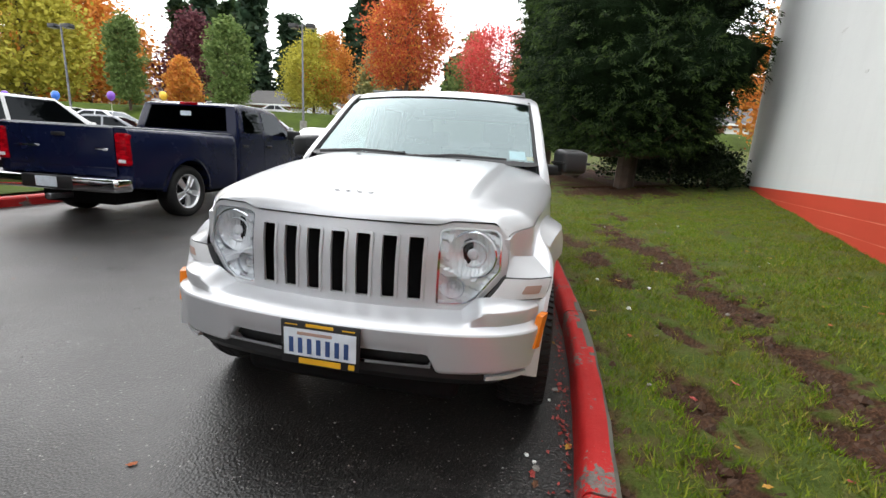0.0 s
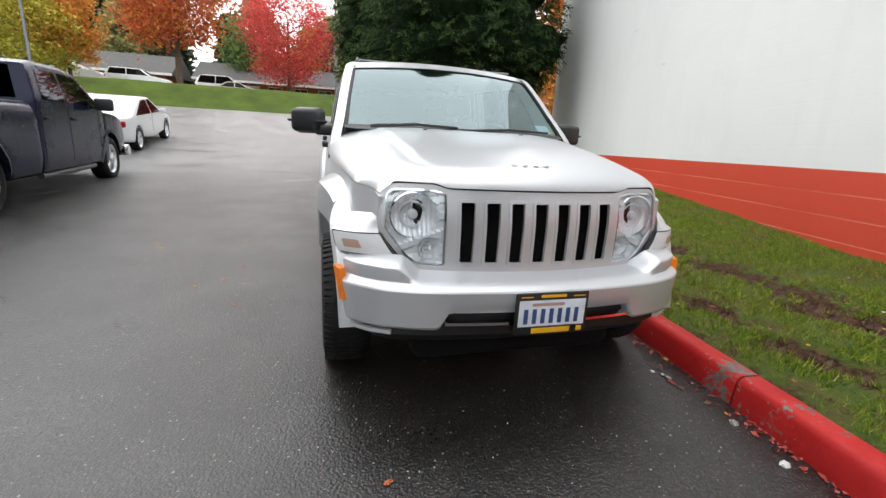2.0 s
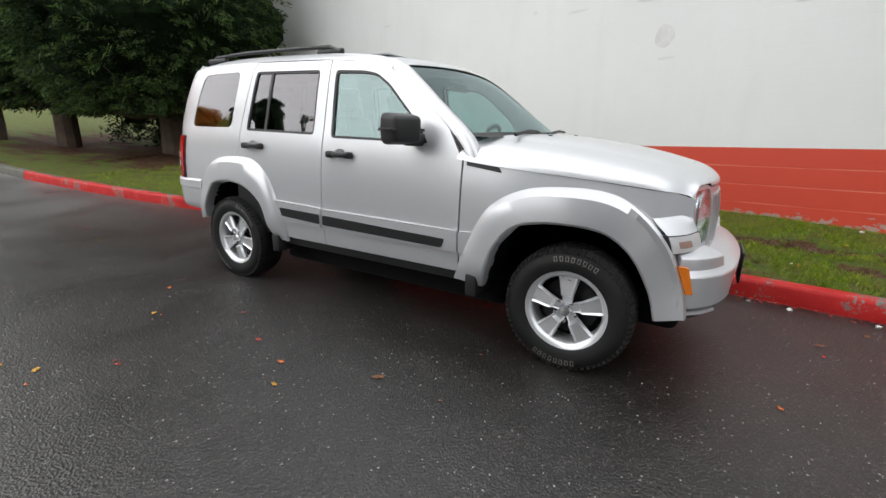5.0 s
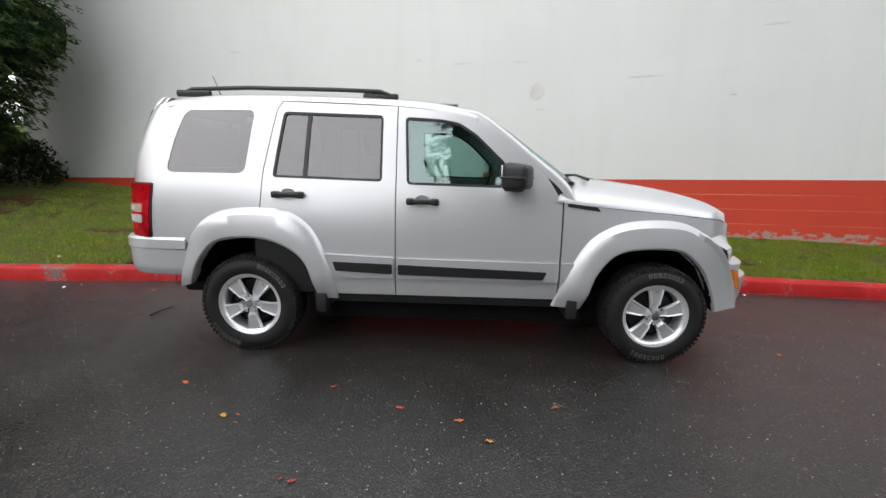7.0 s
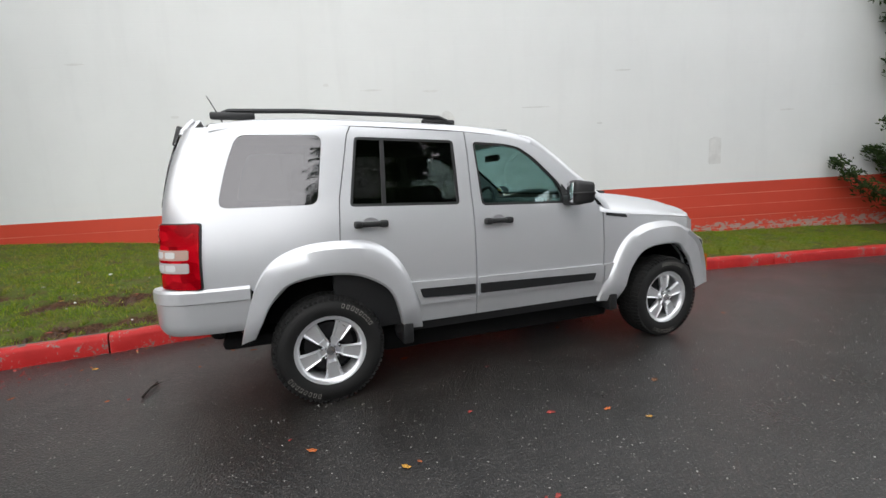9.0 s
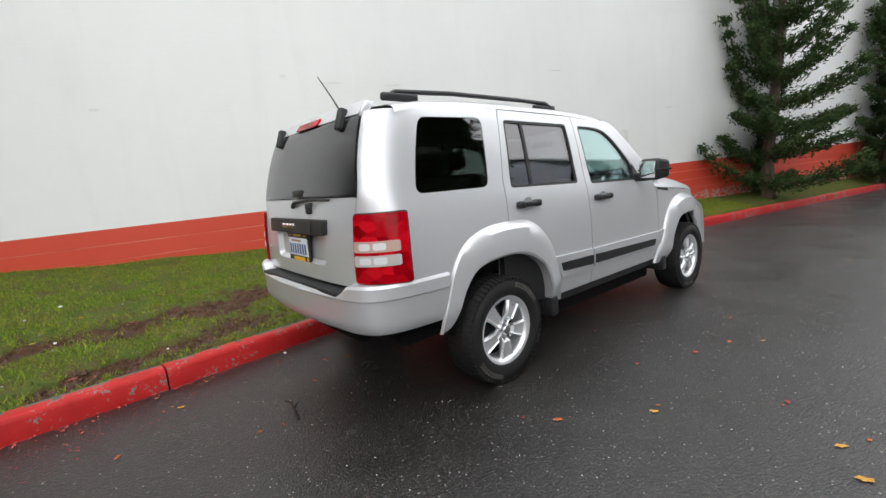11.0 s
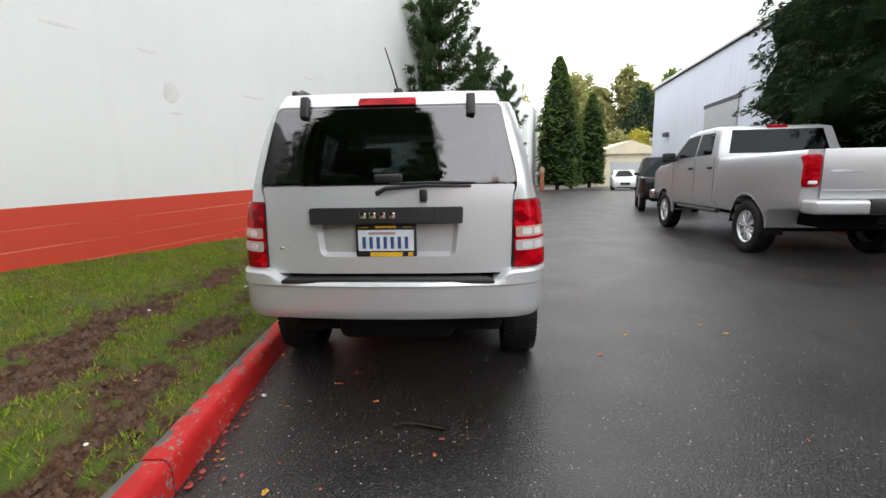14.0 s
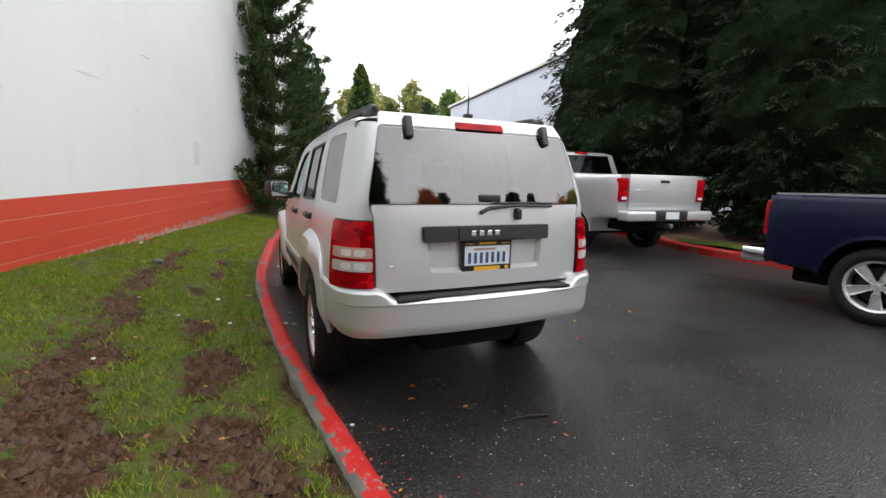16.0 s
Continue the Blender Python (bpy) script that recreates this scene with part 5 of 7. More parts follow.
# wipers, aerial, stickers
for y0, y1 in ((-0.60, -0.06), (-0.02, 0.56)):
    part("front_wiper", tube_bm([(0.915, y0, 1.245), (0.90, (y0 + y1) / 2, 1.268), (0.865, y1, 1.262)], 0.011, 7, 0.007), PLASTIC, suv, "black windscreen wiper")
part("aerial", tube_bm([(-1.86, -0.03, 1.775), (-1.905, -0.01, 1.87), (-1.965, 0.022, 1.99)], 0.006, 6, 0.003), PLASTIC, suv, "thin black roof aerial")
part("aerial_base", box_bm(-1.89, -1.83, -0.055, -0.005, 1.765, 1.795, 0.012, 3), PLASTIC, suv)
for a, b, c, mt in ((0.86, 0.905, 0.05, PLATE), (0.89, 0.955, 0.022, YELLOW)):
    p0 = Vector(screen_pt(a, b))
    q = part("windscreen_sticker", box_bm(-0.001, 0.001, -c, c, -c * 0.8, c * 0.8), mt, suv, "small paper sticker inside the glass", smooth=False)
    q.location = p0 - Vector((0.012, 0, 0.004))
    q.rotation_euler = (0, radians(-52), radians(12))

# cabin, seats and underside
part("floor_pan", box_bm(-1.95, 1.8, -0.62, 0.62, 0.38, 0.46, 0.03, 2), UNDER, suv)
part("engine_bay", box_bm(0.78, 1.84, -0.52, 0.52, 0.42, 0.97, 0.02, 2), UNDER, suv)
for s in (-1, 1):
    part("inner_side", box_bm(-0.85, 0.78, s * 0.765 - 0.01, s * 0.765 + 0.01, 0.58, 1.17, 0.005, 1), CABIN, suv)
    part("cargo_side", box_bm(-2.06, -0.86, s * 0.765 - 0.01, s * 0.765 + 0.01, 0.88, 1.17, 0.005, 1), CABIN, suv)
part("headliner", box_bm(-1.9, 0.02, -0.60, 0.60, 1.715, 1.725, 0.002, 1), CABIN, suv)
part("rear_axle", tube_bm([(-1.3475, -0.66, 0.35), (-1.3475, 0.66, 0.35)], 0.05, 10), UNDER, suv)
part("front_axle", tube_bm([(1.3475, -0.66, 0.35), (1.3475, 0.66, 0.35)], 0.045, 10), UNDER, suv)
part("exhaust_pipe", tube_bm([(-1.0, -0.40, 0.36), (-1.6, -0.50, 0.42), (-1.85, -0.52, 0.44)], 0.028, 10), STEEL, suv)
part("fuel_tank", box_bm(-1.05, -0.3, -0.45, 0.45, 0.25, 0.38, 0.04, 3), UNDER, suv)
# skid plate, gearbox, rails and muffler added low to block light under the body
part("front_skid_plate", box_bm(0.98, 1.86, -0.50, 0.50, 0.24, 0.40, 0.05, 3), UNDER, suv)
part("gearbox", box_bm(-0.25, 0.98, -0.22, 0.22, 0.25, 0.40, 0.05, 3), UNDER, suv)
for y in (-0.56, 0.56):
    part("frame_rail", box_bm(-0.98, 0.92, y - 0.10, y + 0.12, 0.23, 0.40, 0.03, 2), UNDER, suv)
part("muffler", box_bm(-2.06, -1.62, -0.34, 0.34, 0.36, 0.56, 0.06, 3), UNDER, suv)
part("spare_well", box_bm(-2.08, -1.6, -0.5, 0.5, 0.60, 0.72, 0.04, 3), UNDER, suv)
bm = box_bm(0.42, 0.86, -0.72, 0.72, 0.86, 1.195, 0.06, 4)
part("dashboard", bm, DASH, suv, "dark grey dashboard")
for y in (-0.36, 0.36):
    part("seat_base", box_bm(-0.45, 0.08, y - 0.25, y + 0.25, 0.62, 0.80, 0.06, 3), CLOTH, suv)
    b = part("seat_back", box_bm(-0.09, 0.07, -0.24, 0.24, 0, 0.62, 0.06, 3), CLOTH, suv, "dark cloth seat back")
    b.location, b.rotation_euler = (-0.40, y, 0.74), (0, radians(-16), 0)
    hd = part("head_rest", box_bm(-0.05, 0.05, -0.125, 0.125, -0.08, 0.09, 0.035, 3), CLOTH, suv)
    hd.location, hd.rotation_euler = (-0.595, y, 1.46), (0, radians(-12), 0)
part("rear_seat_base", box_bm(-1.25, -0.75, -0.62, 0.62, 0.66, 0.84, 0.06, 3), CLOTH, suv)
b = part("rear_seat_back", box_bm(-0.08, 0.07, -0.63, 0.63, 0, 0.55, 0.06, 3), CLOTH, suv)
b.location, b.rotation_euler = (-1.22, 0, 0.78), (0, radians(-18), 0)
for y in (-0.36, 0.36):
    hd = part("head_rest", box_bm(-0.05, 0.05, -0.13, 0.13, -0.075, 0.085, 0.03, 3), CLOTH, suv)
    hd.location = (-1.42, y, 1.40)
ring = [(0.30 + 0.06 * math.sin(a), 0.36 + 0.185 * math.cos(a), 1.13 + 0.175 * math.sin(a)) for a in spread(0, math.tau, 28)]
part("steering_wheel", tube_bm(ring, 0.016, 8), DASH, suv)
part("inner_mirror", box_bm(0.20, 0.23, -0.12, 0.12, 1.53, 1.585, 0.012, 2), PLASTIC, suv)


# ---- plants ----
def leaf_material(name, base, tip, rough=0.6, var=0.5, through_light=0.35):
    """Foliage with a tint for each leaf or clump."""
    m, n, l, b = nodes_of(name)
    g = n.new("ShaderNodeNewGeometry")
    v = tex_coord(n, l)
    big = noise_tex(n, l, v, 0.9, 3.0)
    c = ramp(n, l, g.outputs["Random Per Island"], [(0.0, tuple(x * (1 - var) for x in base)), (0.55, base), (1.0, tip)])
    c = mixc(n, l, maprange(n, l, big, 0.35, 0.65, 0.0, 0.45), c, tuple(x * 0.55 for x in base))
    l.new(c, b.inputs["Base Color"])
    b.inputs["Roughness"].default_value = rough
    b.inputs["Specular IOR Level"].default_value = 0.25
    thin = n.new("ShaderNodeBsdfTranslucent")
    l.new(c, thin.inputs["Color"])
    both = n.new("ShaderNodeMixShader")
    both.inputs[0].default_value = through_light
    l.new(b.outputs[0], both.inputs[1])
    l.new(thin.outputs[0], both.inputs[2])
    l.new(both.outputs[0], n["Material Output"].inputs[0])
    return m


BARK = surface("bark", (0.085, 0.058, 0.042), 0.9, vary=0.4, scale=6, fine=30, relief=0.8, dist=0.02)
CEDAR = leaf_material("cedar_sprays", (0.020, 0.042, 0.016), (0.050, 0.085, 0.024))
# brighter green for the outer blades of each frond
CEDAR_TIP = leaf_material("bright_cedar_sprays", (0.055, 0.100, 0.022), (0.095, 0.150, 0.034))
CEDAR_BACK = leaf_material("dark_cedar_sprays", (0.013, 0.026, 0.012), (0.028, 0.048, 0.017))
PINE = leaf_material("pine_tufts", (0.050, 0.095, 0.030), (0.105, 0.160, 0.048))
HEDGE = leaf_material("cypress_sprays", (0.105, 0.165, 0.040), (0.17, 0.23, 0.060))
SHRUB = leaf_material("shrub_leaves", (0.022, 0.040, 0.016), (0.045, 0.065, 0.022))
RED_MAPLE = leaf_material("scarlet_leaves", (0.70, 0.095, 0.085), (0.84, 0.25, 0.21), var=0.25)
ORANGE_MAPLE = leaf_material("orange_red_leaves", (0.64, 0.14, 0.06), (0.72, 0.42, 0.08), var=0.35)
ORANGE = leaf_material("orange_leaves", (0.72, 0.28, 0.06), (0.78, 0.50, 0.10), var=0.3)
GOLD = leaf_material("yellow_green_leaves", (0.50, 0.46, 0.07), (0.64, 0.58, 0.11), var=0.3)
PLUM = leaf_material("plum_leaves", (0.15, 0.05, 0.065), (0.22, 0.09, 0.09))
GREEN_LEAF = leaf_material("green_leaves", (0.16, 0.24, 0.07), (0.26, 0.33, 0.11), var=0.35)
OLIVE = leaf_material("olive_leaves", (0.32, 0.32, 0.13), (0.46, 0.44, 0.18), var=0.3)
FIR = leaf_material("fir_sprays", (0.038, 0.075, 0.042), (0.075, 0.12, 0.06))


def foliage(centres, per, size, spread_r, seed, droop=0.0, long=2.0):
    """Pointed leaf blades in clumps round the centres: (place, reach, outward)."""
    g = np.random.default_rng(seed)
    c = np.repeat(np.array([tuple(q[0]) for q in centres]), per, axis=0)
    reach = np.repeat(np.array([q[1] for q in centres]), per)[:, None]
    outw = np.repeat(np.array([tuple(q[2]) for q in centres]), per, axis=0)
    n = len(c)
    p = c + g.normal(size=(n, 3)) * (1, 1, 0.75) * reach * spread_r
    a = outw * 0.9 + g.normal(size=(n, 3)) * (0.6, 0.6, 0.5) - np.array((0, 0, droop))
    a /= np.linalg.norm(a, axis=1)[:, None] + 1e-9
    b = np.cross(a, g.normal(size=(n, 3)))
    b /= np.linalg.norm(b, axis=1)[:, None] + 1e-9
    s = size * (0.6 + 0.8 * g.random((n, 1)))
    V = np.stack([p - a * s * long * 0.5, p + b * s * 0.5 - a * s * 0.1 * long, p + a * s * long * 0.5, p - b * s * 0.5 + a * s * 0.06 * long], axis=1)
    return V.reshape(-1, 3)


def leaf_mesh(name, V, k, material, parent):
    """One mesh of separate leaves of k corners each."""
    V = np.asarray(V, dtype=np.float32)
    me = bpy.data.meshes.new(name)
    n = len(V)
    me.vertices.add(n)
    me.vertices.foreach_set("co", V.ravel())
    me.loops.add(n)
    me.loops.foreach_set("vertex_index", np.arange(n, dtype=np.int32))
    me.polygons.add(n // k)
    me.polygons.foreach_set("loop_start", np.arange(0, n, k, dtype=np.int32))
    me.update(calc_edges=True)
    me.materials.append(material)
    ob = new(name, me)
    ob.parent = parent
    return ob


class Bars:
    """Many thin tapered bars gathered into one mesh."""
    def __init__(self):
        self.v, self.f = [], []

    def add(self, pts, r0, r1, sides=4):
        k = len(self.v)
        pts = [Vector(p) for p in pts]
        d = (pts[-1] - pts[0]).normalized()
        a = d.orthogonal().normalized()
        b = d.cross(a)
        for i, p in enumerate(pts):
            r = r0 + (r1 - r0) * i / (len(pts) - 1)
            for j in range(sides):
                t = math.tau * j / sides
                self.v.append(tuple(p + (a * math.cos(t) + b * math.sin(t)) * r))
        for i in range(len(pts) - 1):
            for j in range(sides):
                q = (j + 1) % sides
                self.f.append((k + i * sides + j, k + i * sides + q, k + (i + 1) * sides + q, k + (i + 1) * sides + j))

    def put(self, name, material, parent):
        me = bpy.data.meshes.new(name)
        me.from_pydata(self.v, [], self.f)
        me.shade_smooth()
        me.materials.append(material)
        ob = new(name, me)
        ob.parent = parent
        return ob


def sprays(centres, per, length, width, blade, seed):
    """Flat drooping fronds, each fanned out from its centre; returns inner blades and tip blades."""
    g = np.random.default_rng(seed)
    c = np.repeat(np.array([tuple(q[0]) for q in centres]), per, axis=0)
    o = np.repeat(np.array([tuple(q[2]) for q in centres]), per, axis=0)
    k = np.repeat(0.7 + 0.6 * g.random(len(centres)), per)[:, None]
    n = len(c)
    side = np.cross(o, (0.0, 0.0, 1.0))
    side /= np.linalg.norm(side, axis=1)[:, None] + 1e-9
    tilt = np.repeat(g.normal(size=len(centres)) * 0.5, per)[:, None]
    side = side + tilt * np.array((0, 0, 1.0))
    u = g.random((n, 1)) ** 0.8
    v = (g.random((n, 1)) * 2 - 1) * (1.05 - u * 0.8)
    p = c + o * (u - 0.35) * length * k + side * v * width * k + np.array((0, 0, 1.0)) * (0.10 * length * (u - u * u * 2.0) + 0.05 * g.normal(size=(n, 1)) * length)
    a = o * 0.8 + side * np.sign(v) * 0.55 + g.normal(size=(n, 3)) * 0.35
    a /= np.linalg.norm(a, axis=1)[:, None] + 1e-9
    b = np.cross(a, g.normal(size=(n, 3)))
    b /= np.linalg.norm(b, axis=1)[:, None] + 1e-9
    a = a - np.array((0, 0, 0.35)) * u
    s = blade * (0.7 + 0.7 * g.random((n, 1)))
    V = np.stack([p - a * s, p + b * s * 0.27, p + a * s * 1.25, p - b * s * 0.27], axis=1)
    tip = (u[:, 0] > 0.60) & (g.random(n) < 0.75)
    return V[~tip].reshape(-1, 3), V[tip].reshape(-1, 3)


# near-black green of the hull that imitates shade inside dense crowns
SHADE_HULL = surface("hull_shade", (0.012, 0.022, 0.009), 1.0, vary=0.6, scale=5, fine=22, relief=1.0, dist=0.10, spec=0.03)


def cypress_profile(u):
    """A clipped lower drum, a shoulder above it and a tapering top."""
    if u < 0.40:
        return 0.90 + 0.05 * math.sin(u / 0.40 * math.pi)
    return 0.96 * sm((u - 0.36) / 0.08) * max(0.0, (1 - u) / 0.56) ** 0.66


def tree(name, label, x, y, z, height, radius, kind, mat, seed, clumps=200, per=40, size=0.12, bare=0.12, trunk=0.16, group="", long=2.0, core=0):
    """A tapered trunk with limbs that carry clumps of leaves. kind sets the outline of the crown."""
    rnd = random.Random(seed)
    t = thing(name, label, "tree", group, at=pose(x, y, z))
    lean = Vector((rnd.gauss(0, 0.01), rnd.gauss(0, 0.01), 0))
    stem = lambda h: lean * h + Vector((0.05 * math.sin(h * 1.3 + seed), 0.05 * math.cos(h * 0.9 + seed), h))
    part("trunk", tube_bm([Vector((0, 0, -0.3))] + [stem(height * k / 8) for k in range(1, 8)], trunk, 9, trunk * 0.12), BARK, t)
    centres, limbs = [], Bars()
    for i in range(clumps):
        u = (i + rnd.random()) / clumps
        if kind == "cedar":
            u = u ** 1.8
        h = bare + (1 - bare) * u
        if kind == "cedar":
            prof = (1 - u) ** 0.55 * min(1.0, 0.55 + u * 4.0)
        elif kind == "column":
            prof = math.sin(math.pi * min(1, 0.10 + 0.90 * u)) ** 0.55 if u > 0.4 else 0.8 + 0.4 * u
        elif kind == "cypress":
            prof = cypress_profile(u)
        elif kind == "fir":
            prof = (1 - u) ** 0.9 * (0.75 + 0.25 * math.sin(u * 60))
        elif kind == "round":
            prof = max(0.05, 1 - (2 * u - 0.75) ** 2 * 0.75) if u > 0.1 else 0.7
        elif kind == "vase":
            prof = (0.35 + 1.0 * u ** 0.7) * (1 if u < 0.75 else max(0.1, (1 - u) / 0.25) ** 0.5)
        else:
            prof = 1 - u * 0.7
        a = rnd.random() * math.tau
        r = radius * prof * ((0.70 + 0.28 * rnd.random() ** 0.5) if kind in ("cedar", "cypress") else (0.55 + 0.45 * rnd.random() ** 0.5)) * (0.86 + 0.28 * noise.noise((math.cos(a) * 1.5 + seed, math.sin(a) * 1.5, u * 5)))
        out = Vector((math.cos(a), math.sin(a), 0))
        c = stem(h * height) + out * r
        centres.append((c, 1.0, (out + Vector((0, 0, 0.25 if kind in ("column", "vase", "round") else -0.15))).normalized()))
        if i % 5 == 0 and r > 0.3 and (kind != "cedar" or (u < 0.05 and i % 10 == 0)):
            p0 = stem(max(0.05, h - 0.10) * height)
            mid = (p0 + c) / 2 + Vector((0, 0, -0.1 * r))
            limbs.add([p0, mid, c], trunk * 0.22, 0.012)
    limbs.put("branch_frame", BARK, t)
    if kind == "cedar":
        V, tips = sprays(centres, per, 0.36 + radius * 0.07, 0.17 + radius * 0.035, size, seed)
        leaf_mesh("tip_sprays", tips, 4, CEDAR_TIP if mat is CEDAR else CEDAR, t)
    elif kind == "cypress":
        V = np.concatenate(sprays(centres, per, 0.22, 0.26, size, seed))
    else:
        V = foliage(centres, per, size, radius * (0.14 if kind == "fir" else 0.17), seed, 0.25 if kind == "fir" else 0.0, long)
    if core and kind not in ("cedar", "cypress"):
        inner = [(stem((bare + 0.04 + (0.93 - bare) * (i + 0.5) / core) * height) + (centres[int((i + 0.5) * clumps / core)][0] - stem((bare + (1 - bare) * (i + 0.5) / core) * height)) * (0.25 + 0.40 * rnd.random()), 1.0,
                  centres[int((i + 0.5) * clumps / core)][2]) for i in range(core)]
        V = np.concatenate([V, foliage(inner, 34, size * (3.0 if size > 0.1 else 3.4), radius * 0.15, seed + 5, 0.2, 1.8)])
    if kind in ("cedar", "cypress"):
        # a near-black hull added inside stands in for shade between the boughs
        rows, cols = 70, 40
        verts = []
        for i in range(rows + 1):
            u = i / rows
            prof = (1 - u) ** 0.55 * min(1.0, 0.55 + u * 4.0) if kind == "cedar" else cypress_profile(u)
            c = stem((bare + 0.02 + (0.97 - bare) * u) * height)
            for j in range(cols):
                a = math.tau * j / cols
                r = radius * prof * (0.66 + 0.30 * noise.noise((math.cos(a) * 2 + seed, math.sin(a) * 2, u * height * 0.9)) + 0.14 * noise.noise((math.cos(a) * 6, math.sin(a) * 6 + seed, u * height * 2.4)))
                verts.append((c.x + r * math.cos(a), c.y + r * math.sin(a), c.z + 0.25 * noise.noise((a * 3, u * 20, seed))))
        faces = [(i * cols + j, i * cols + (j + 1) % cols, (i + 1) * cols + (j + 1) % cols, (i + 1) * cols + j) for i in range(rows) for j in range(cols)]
        mesh_part("shade_hull", verts, faces + [tuple(range(cols))[::-1]], SHADE_HULL, t)
    leaf_mesh("crown", V, 4, mat, t)
    return t


def gnarled_pine(x, y, z, height, reach, seed, leaders=1):
    """An open conifer with limbs sweeping up, tufted along their length."""
    rnd = random.Random(seed)
    t = thing("conifer_tree", "open dark-green conifer with upswept limbs against the wall", "tree", "conifers along the wall", at=pose(x, y, z))
    limbs, centres = Bars(), []
    for ld in range(leaders):
        off = Vector((0.75 * reach * (ld - (leaders - 1) / 2), 0.1 * ld, 0))
        H = height * (1 - 0.14 * (ld % 2))
        stem = lambda h: off * min(1, h / H * 2.2) + Vector((0.10 * math.sin(h * 1.1 + seed + ld), 0.10 * math.cos(h * 0.8 + seed), h))
        part("trunk", tube_bm([Vector((0, 0, -0.3))] + [stem(H * k / 9) for k in range(1, 10)], 0.15, 8, 0.02), BARK, t)
        levels = 10 if leaders == 1 else 9
        for i in range(levels * 5):
            u = 0.03 + 0.93 * ((i // 5) + rnd.random() * 0.30) / levels
            a = math.tau * (i % 5) / 5 + (i // 5) * 1.1 + rnd.gauss(0, 0.25)
            big = rnd.random() < 0.30
            L = reach * (1.10 - u * 0.78) * (0.65 + 0.45 * rnd.random()) * (1.5 if big and u > 0.45 else 1.0) / (1 if leaders == 1 else 1.35)
            p = stem(u * H)
            pts = [p]
            rise = (0.10 if u < 0.4 else 0.55) + 0.35 * rnd.random()
            for k in range(1, 5):
                q = k / 4
                w = p + Vector((math.cos(a), math.sin(a), 0)) * L * q + Vector((0, 0, rise * L * q * q))
                w.y = min(w.y, wall_y(x + w.x) - y - 0.18)
                pts.append(w)
            limbs.add(pts, 0.035, 0.008)
            for k in range(7):
                q = 0.15 + 0.85 * k / 6
                j = min(3, int(q * 4))
                c = pts[j].lerp(pts[j + 1], q * 4 - j)
                centres.append((c, 1.25 - 0.65 * q, (pts[-1] - pts[0]).normalized()))
        for k in range(14):
            centres.append((stem(H * (0.80 + 0.20 * k / 14)), 0.4, Vector((0, 0, 1))))
    limbs.put("branch_frame", BARK, t)
    V = foliage(centres, 160 if leaders == 1 else 84, 0.031, 0.11, seed, -0.15, 3.2)
    leaf_mesh("needles", V, 4, PINE, t)
    return t


# cedars at the lawn's far end
tree("cedar_tree", "large dense dark-green cedar on the lawn", -9.7, 3.25, 0.62, 17.0, 3.5, "cedar", CEDAR, 11, 2450, 58, 0.044, 0.055, 0.28, "cedars on the lawn", 2.4)
tree("cedar_tree", "tall dense dark-green cedar on the lawn", -12.3, 2.05, 0.78, 17.5, 2.4, "cedar", CEDAR, 12, 1350, 46, 0.054, 0.05, 0.26, "cedars on the lawn", 2.4)
tree("cedar_tree", "tall dense dark-green cedar on the lawn", -13.9, 1.1, 0.90, 17.5, 2.0, "cedar", CEDAR, 13, 1200, 46, 0.052, 0.05, 0.24, "cedars on the lawn", 2.4)
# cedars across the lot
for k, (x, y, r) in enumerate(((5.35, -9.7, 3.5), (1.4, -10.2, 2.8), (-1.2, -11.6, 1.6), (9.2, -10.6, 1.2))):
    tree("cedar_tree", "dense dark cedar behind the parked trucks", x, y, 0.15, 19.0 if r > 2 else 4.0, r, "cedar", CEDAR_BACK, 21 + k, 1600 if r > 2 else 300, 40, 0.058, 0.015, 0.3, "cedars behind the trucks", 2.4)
# low shrubs by the wall's corner
for k, (x, y, r, h) in enumerate(((-10.4, 4.6, 1.2, 1.25), (-9.4, 5.3, 0.9, 1.05), (-11.6, 3.9, 1.1, 1.2))):
    s = thing("shrub", "low dark evergreen shrub by the wall corner", "shrub", "shrubs", at=pose(x, y, lawn_z(x, y) - 0.05))
    rnd = random.Random(60 + k)
    cs = []
    for i in range(150):
        a, e = rnd.random() * math.tau, rnd.random() * 1.5
        o = Vector((math.cos(a) * math.cos(e), math.sin(a) * math.cos(e), math.sin(e)))
        cs.append((Vector((o.x * r, o.y * r, 0.12 + o.z * (h - 0.12))) * (0.75 + 0.3 * rnd.random()), 1.0, o))
    part("stems", tube_bm([(0, 0, -0.1), (0.05, 0, h * 0.5)], 0.06, 6, 0.02), BARK, s)
    V = foliage(cs, 40, 0.05, 0.12, k, 0, 1.7)
    leaf_mesh("leaves", V, 4, SHRUB, s)
# conifers along the wall
gnarled_pine(9.7, 0.48, 0.35, 6.6, 2.2, 31)
gnarled_pine(15.3, -1.05, 0.35, 6.5, 1.5, 32, 2)
gnarled_pine(21.3, -2.65, 0.4, 6.9, 1.7, 33, 2)
# clipped cypresses at the lane's end
tree("cypress_tree", "tall clipped columnar cypress", 35.0, -8.4, 0.2, 11.0, 2.1, "cypress", HEDGE, 41, 900, 44, 0.075, 0.02, 0.2, "cypresses", 2.2, 160)
tree("cypress_tree", "shorter clipped columnar cypress tree", 40.5, -12.7, 0.2, 8.9, 1.8, "cypress", HEDGE, 42, 640, 44, 0.075, 0.02, 0.2, "cypresses", 2.2, 160)
tree("cypress_tree", "shorter clipped columnar cypress tree", 38.0, -10.3, 0.2, 7.0, 1.3, "cypress", HEDGE, 43, 400, 44, 0.075, 0.02, 0.2, "cypresses", 2.2, 160)
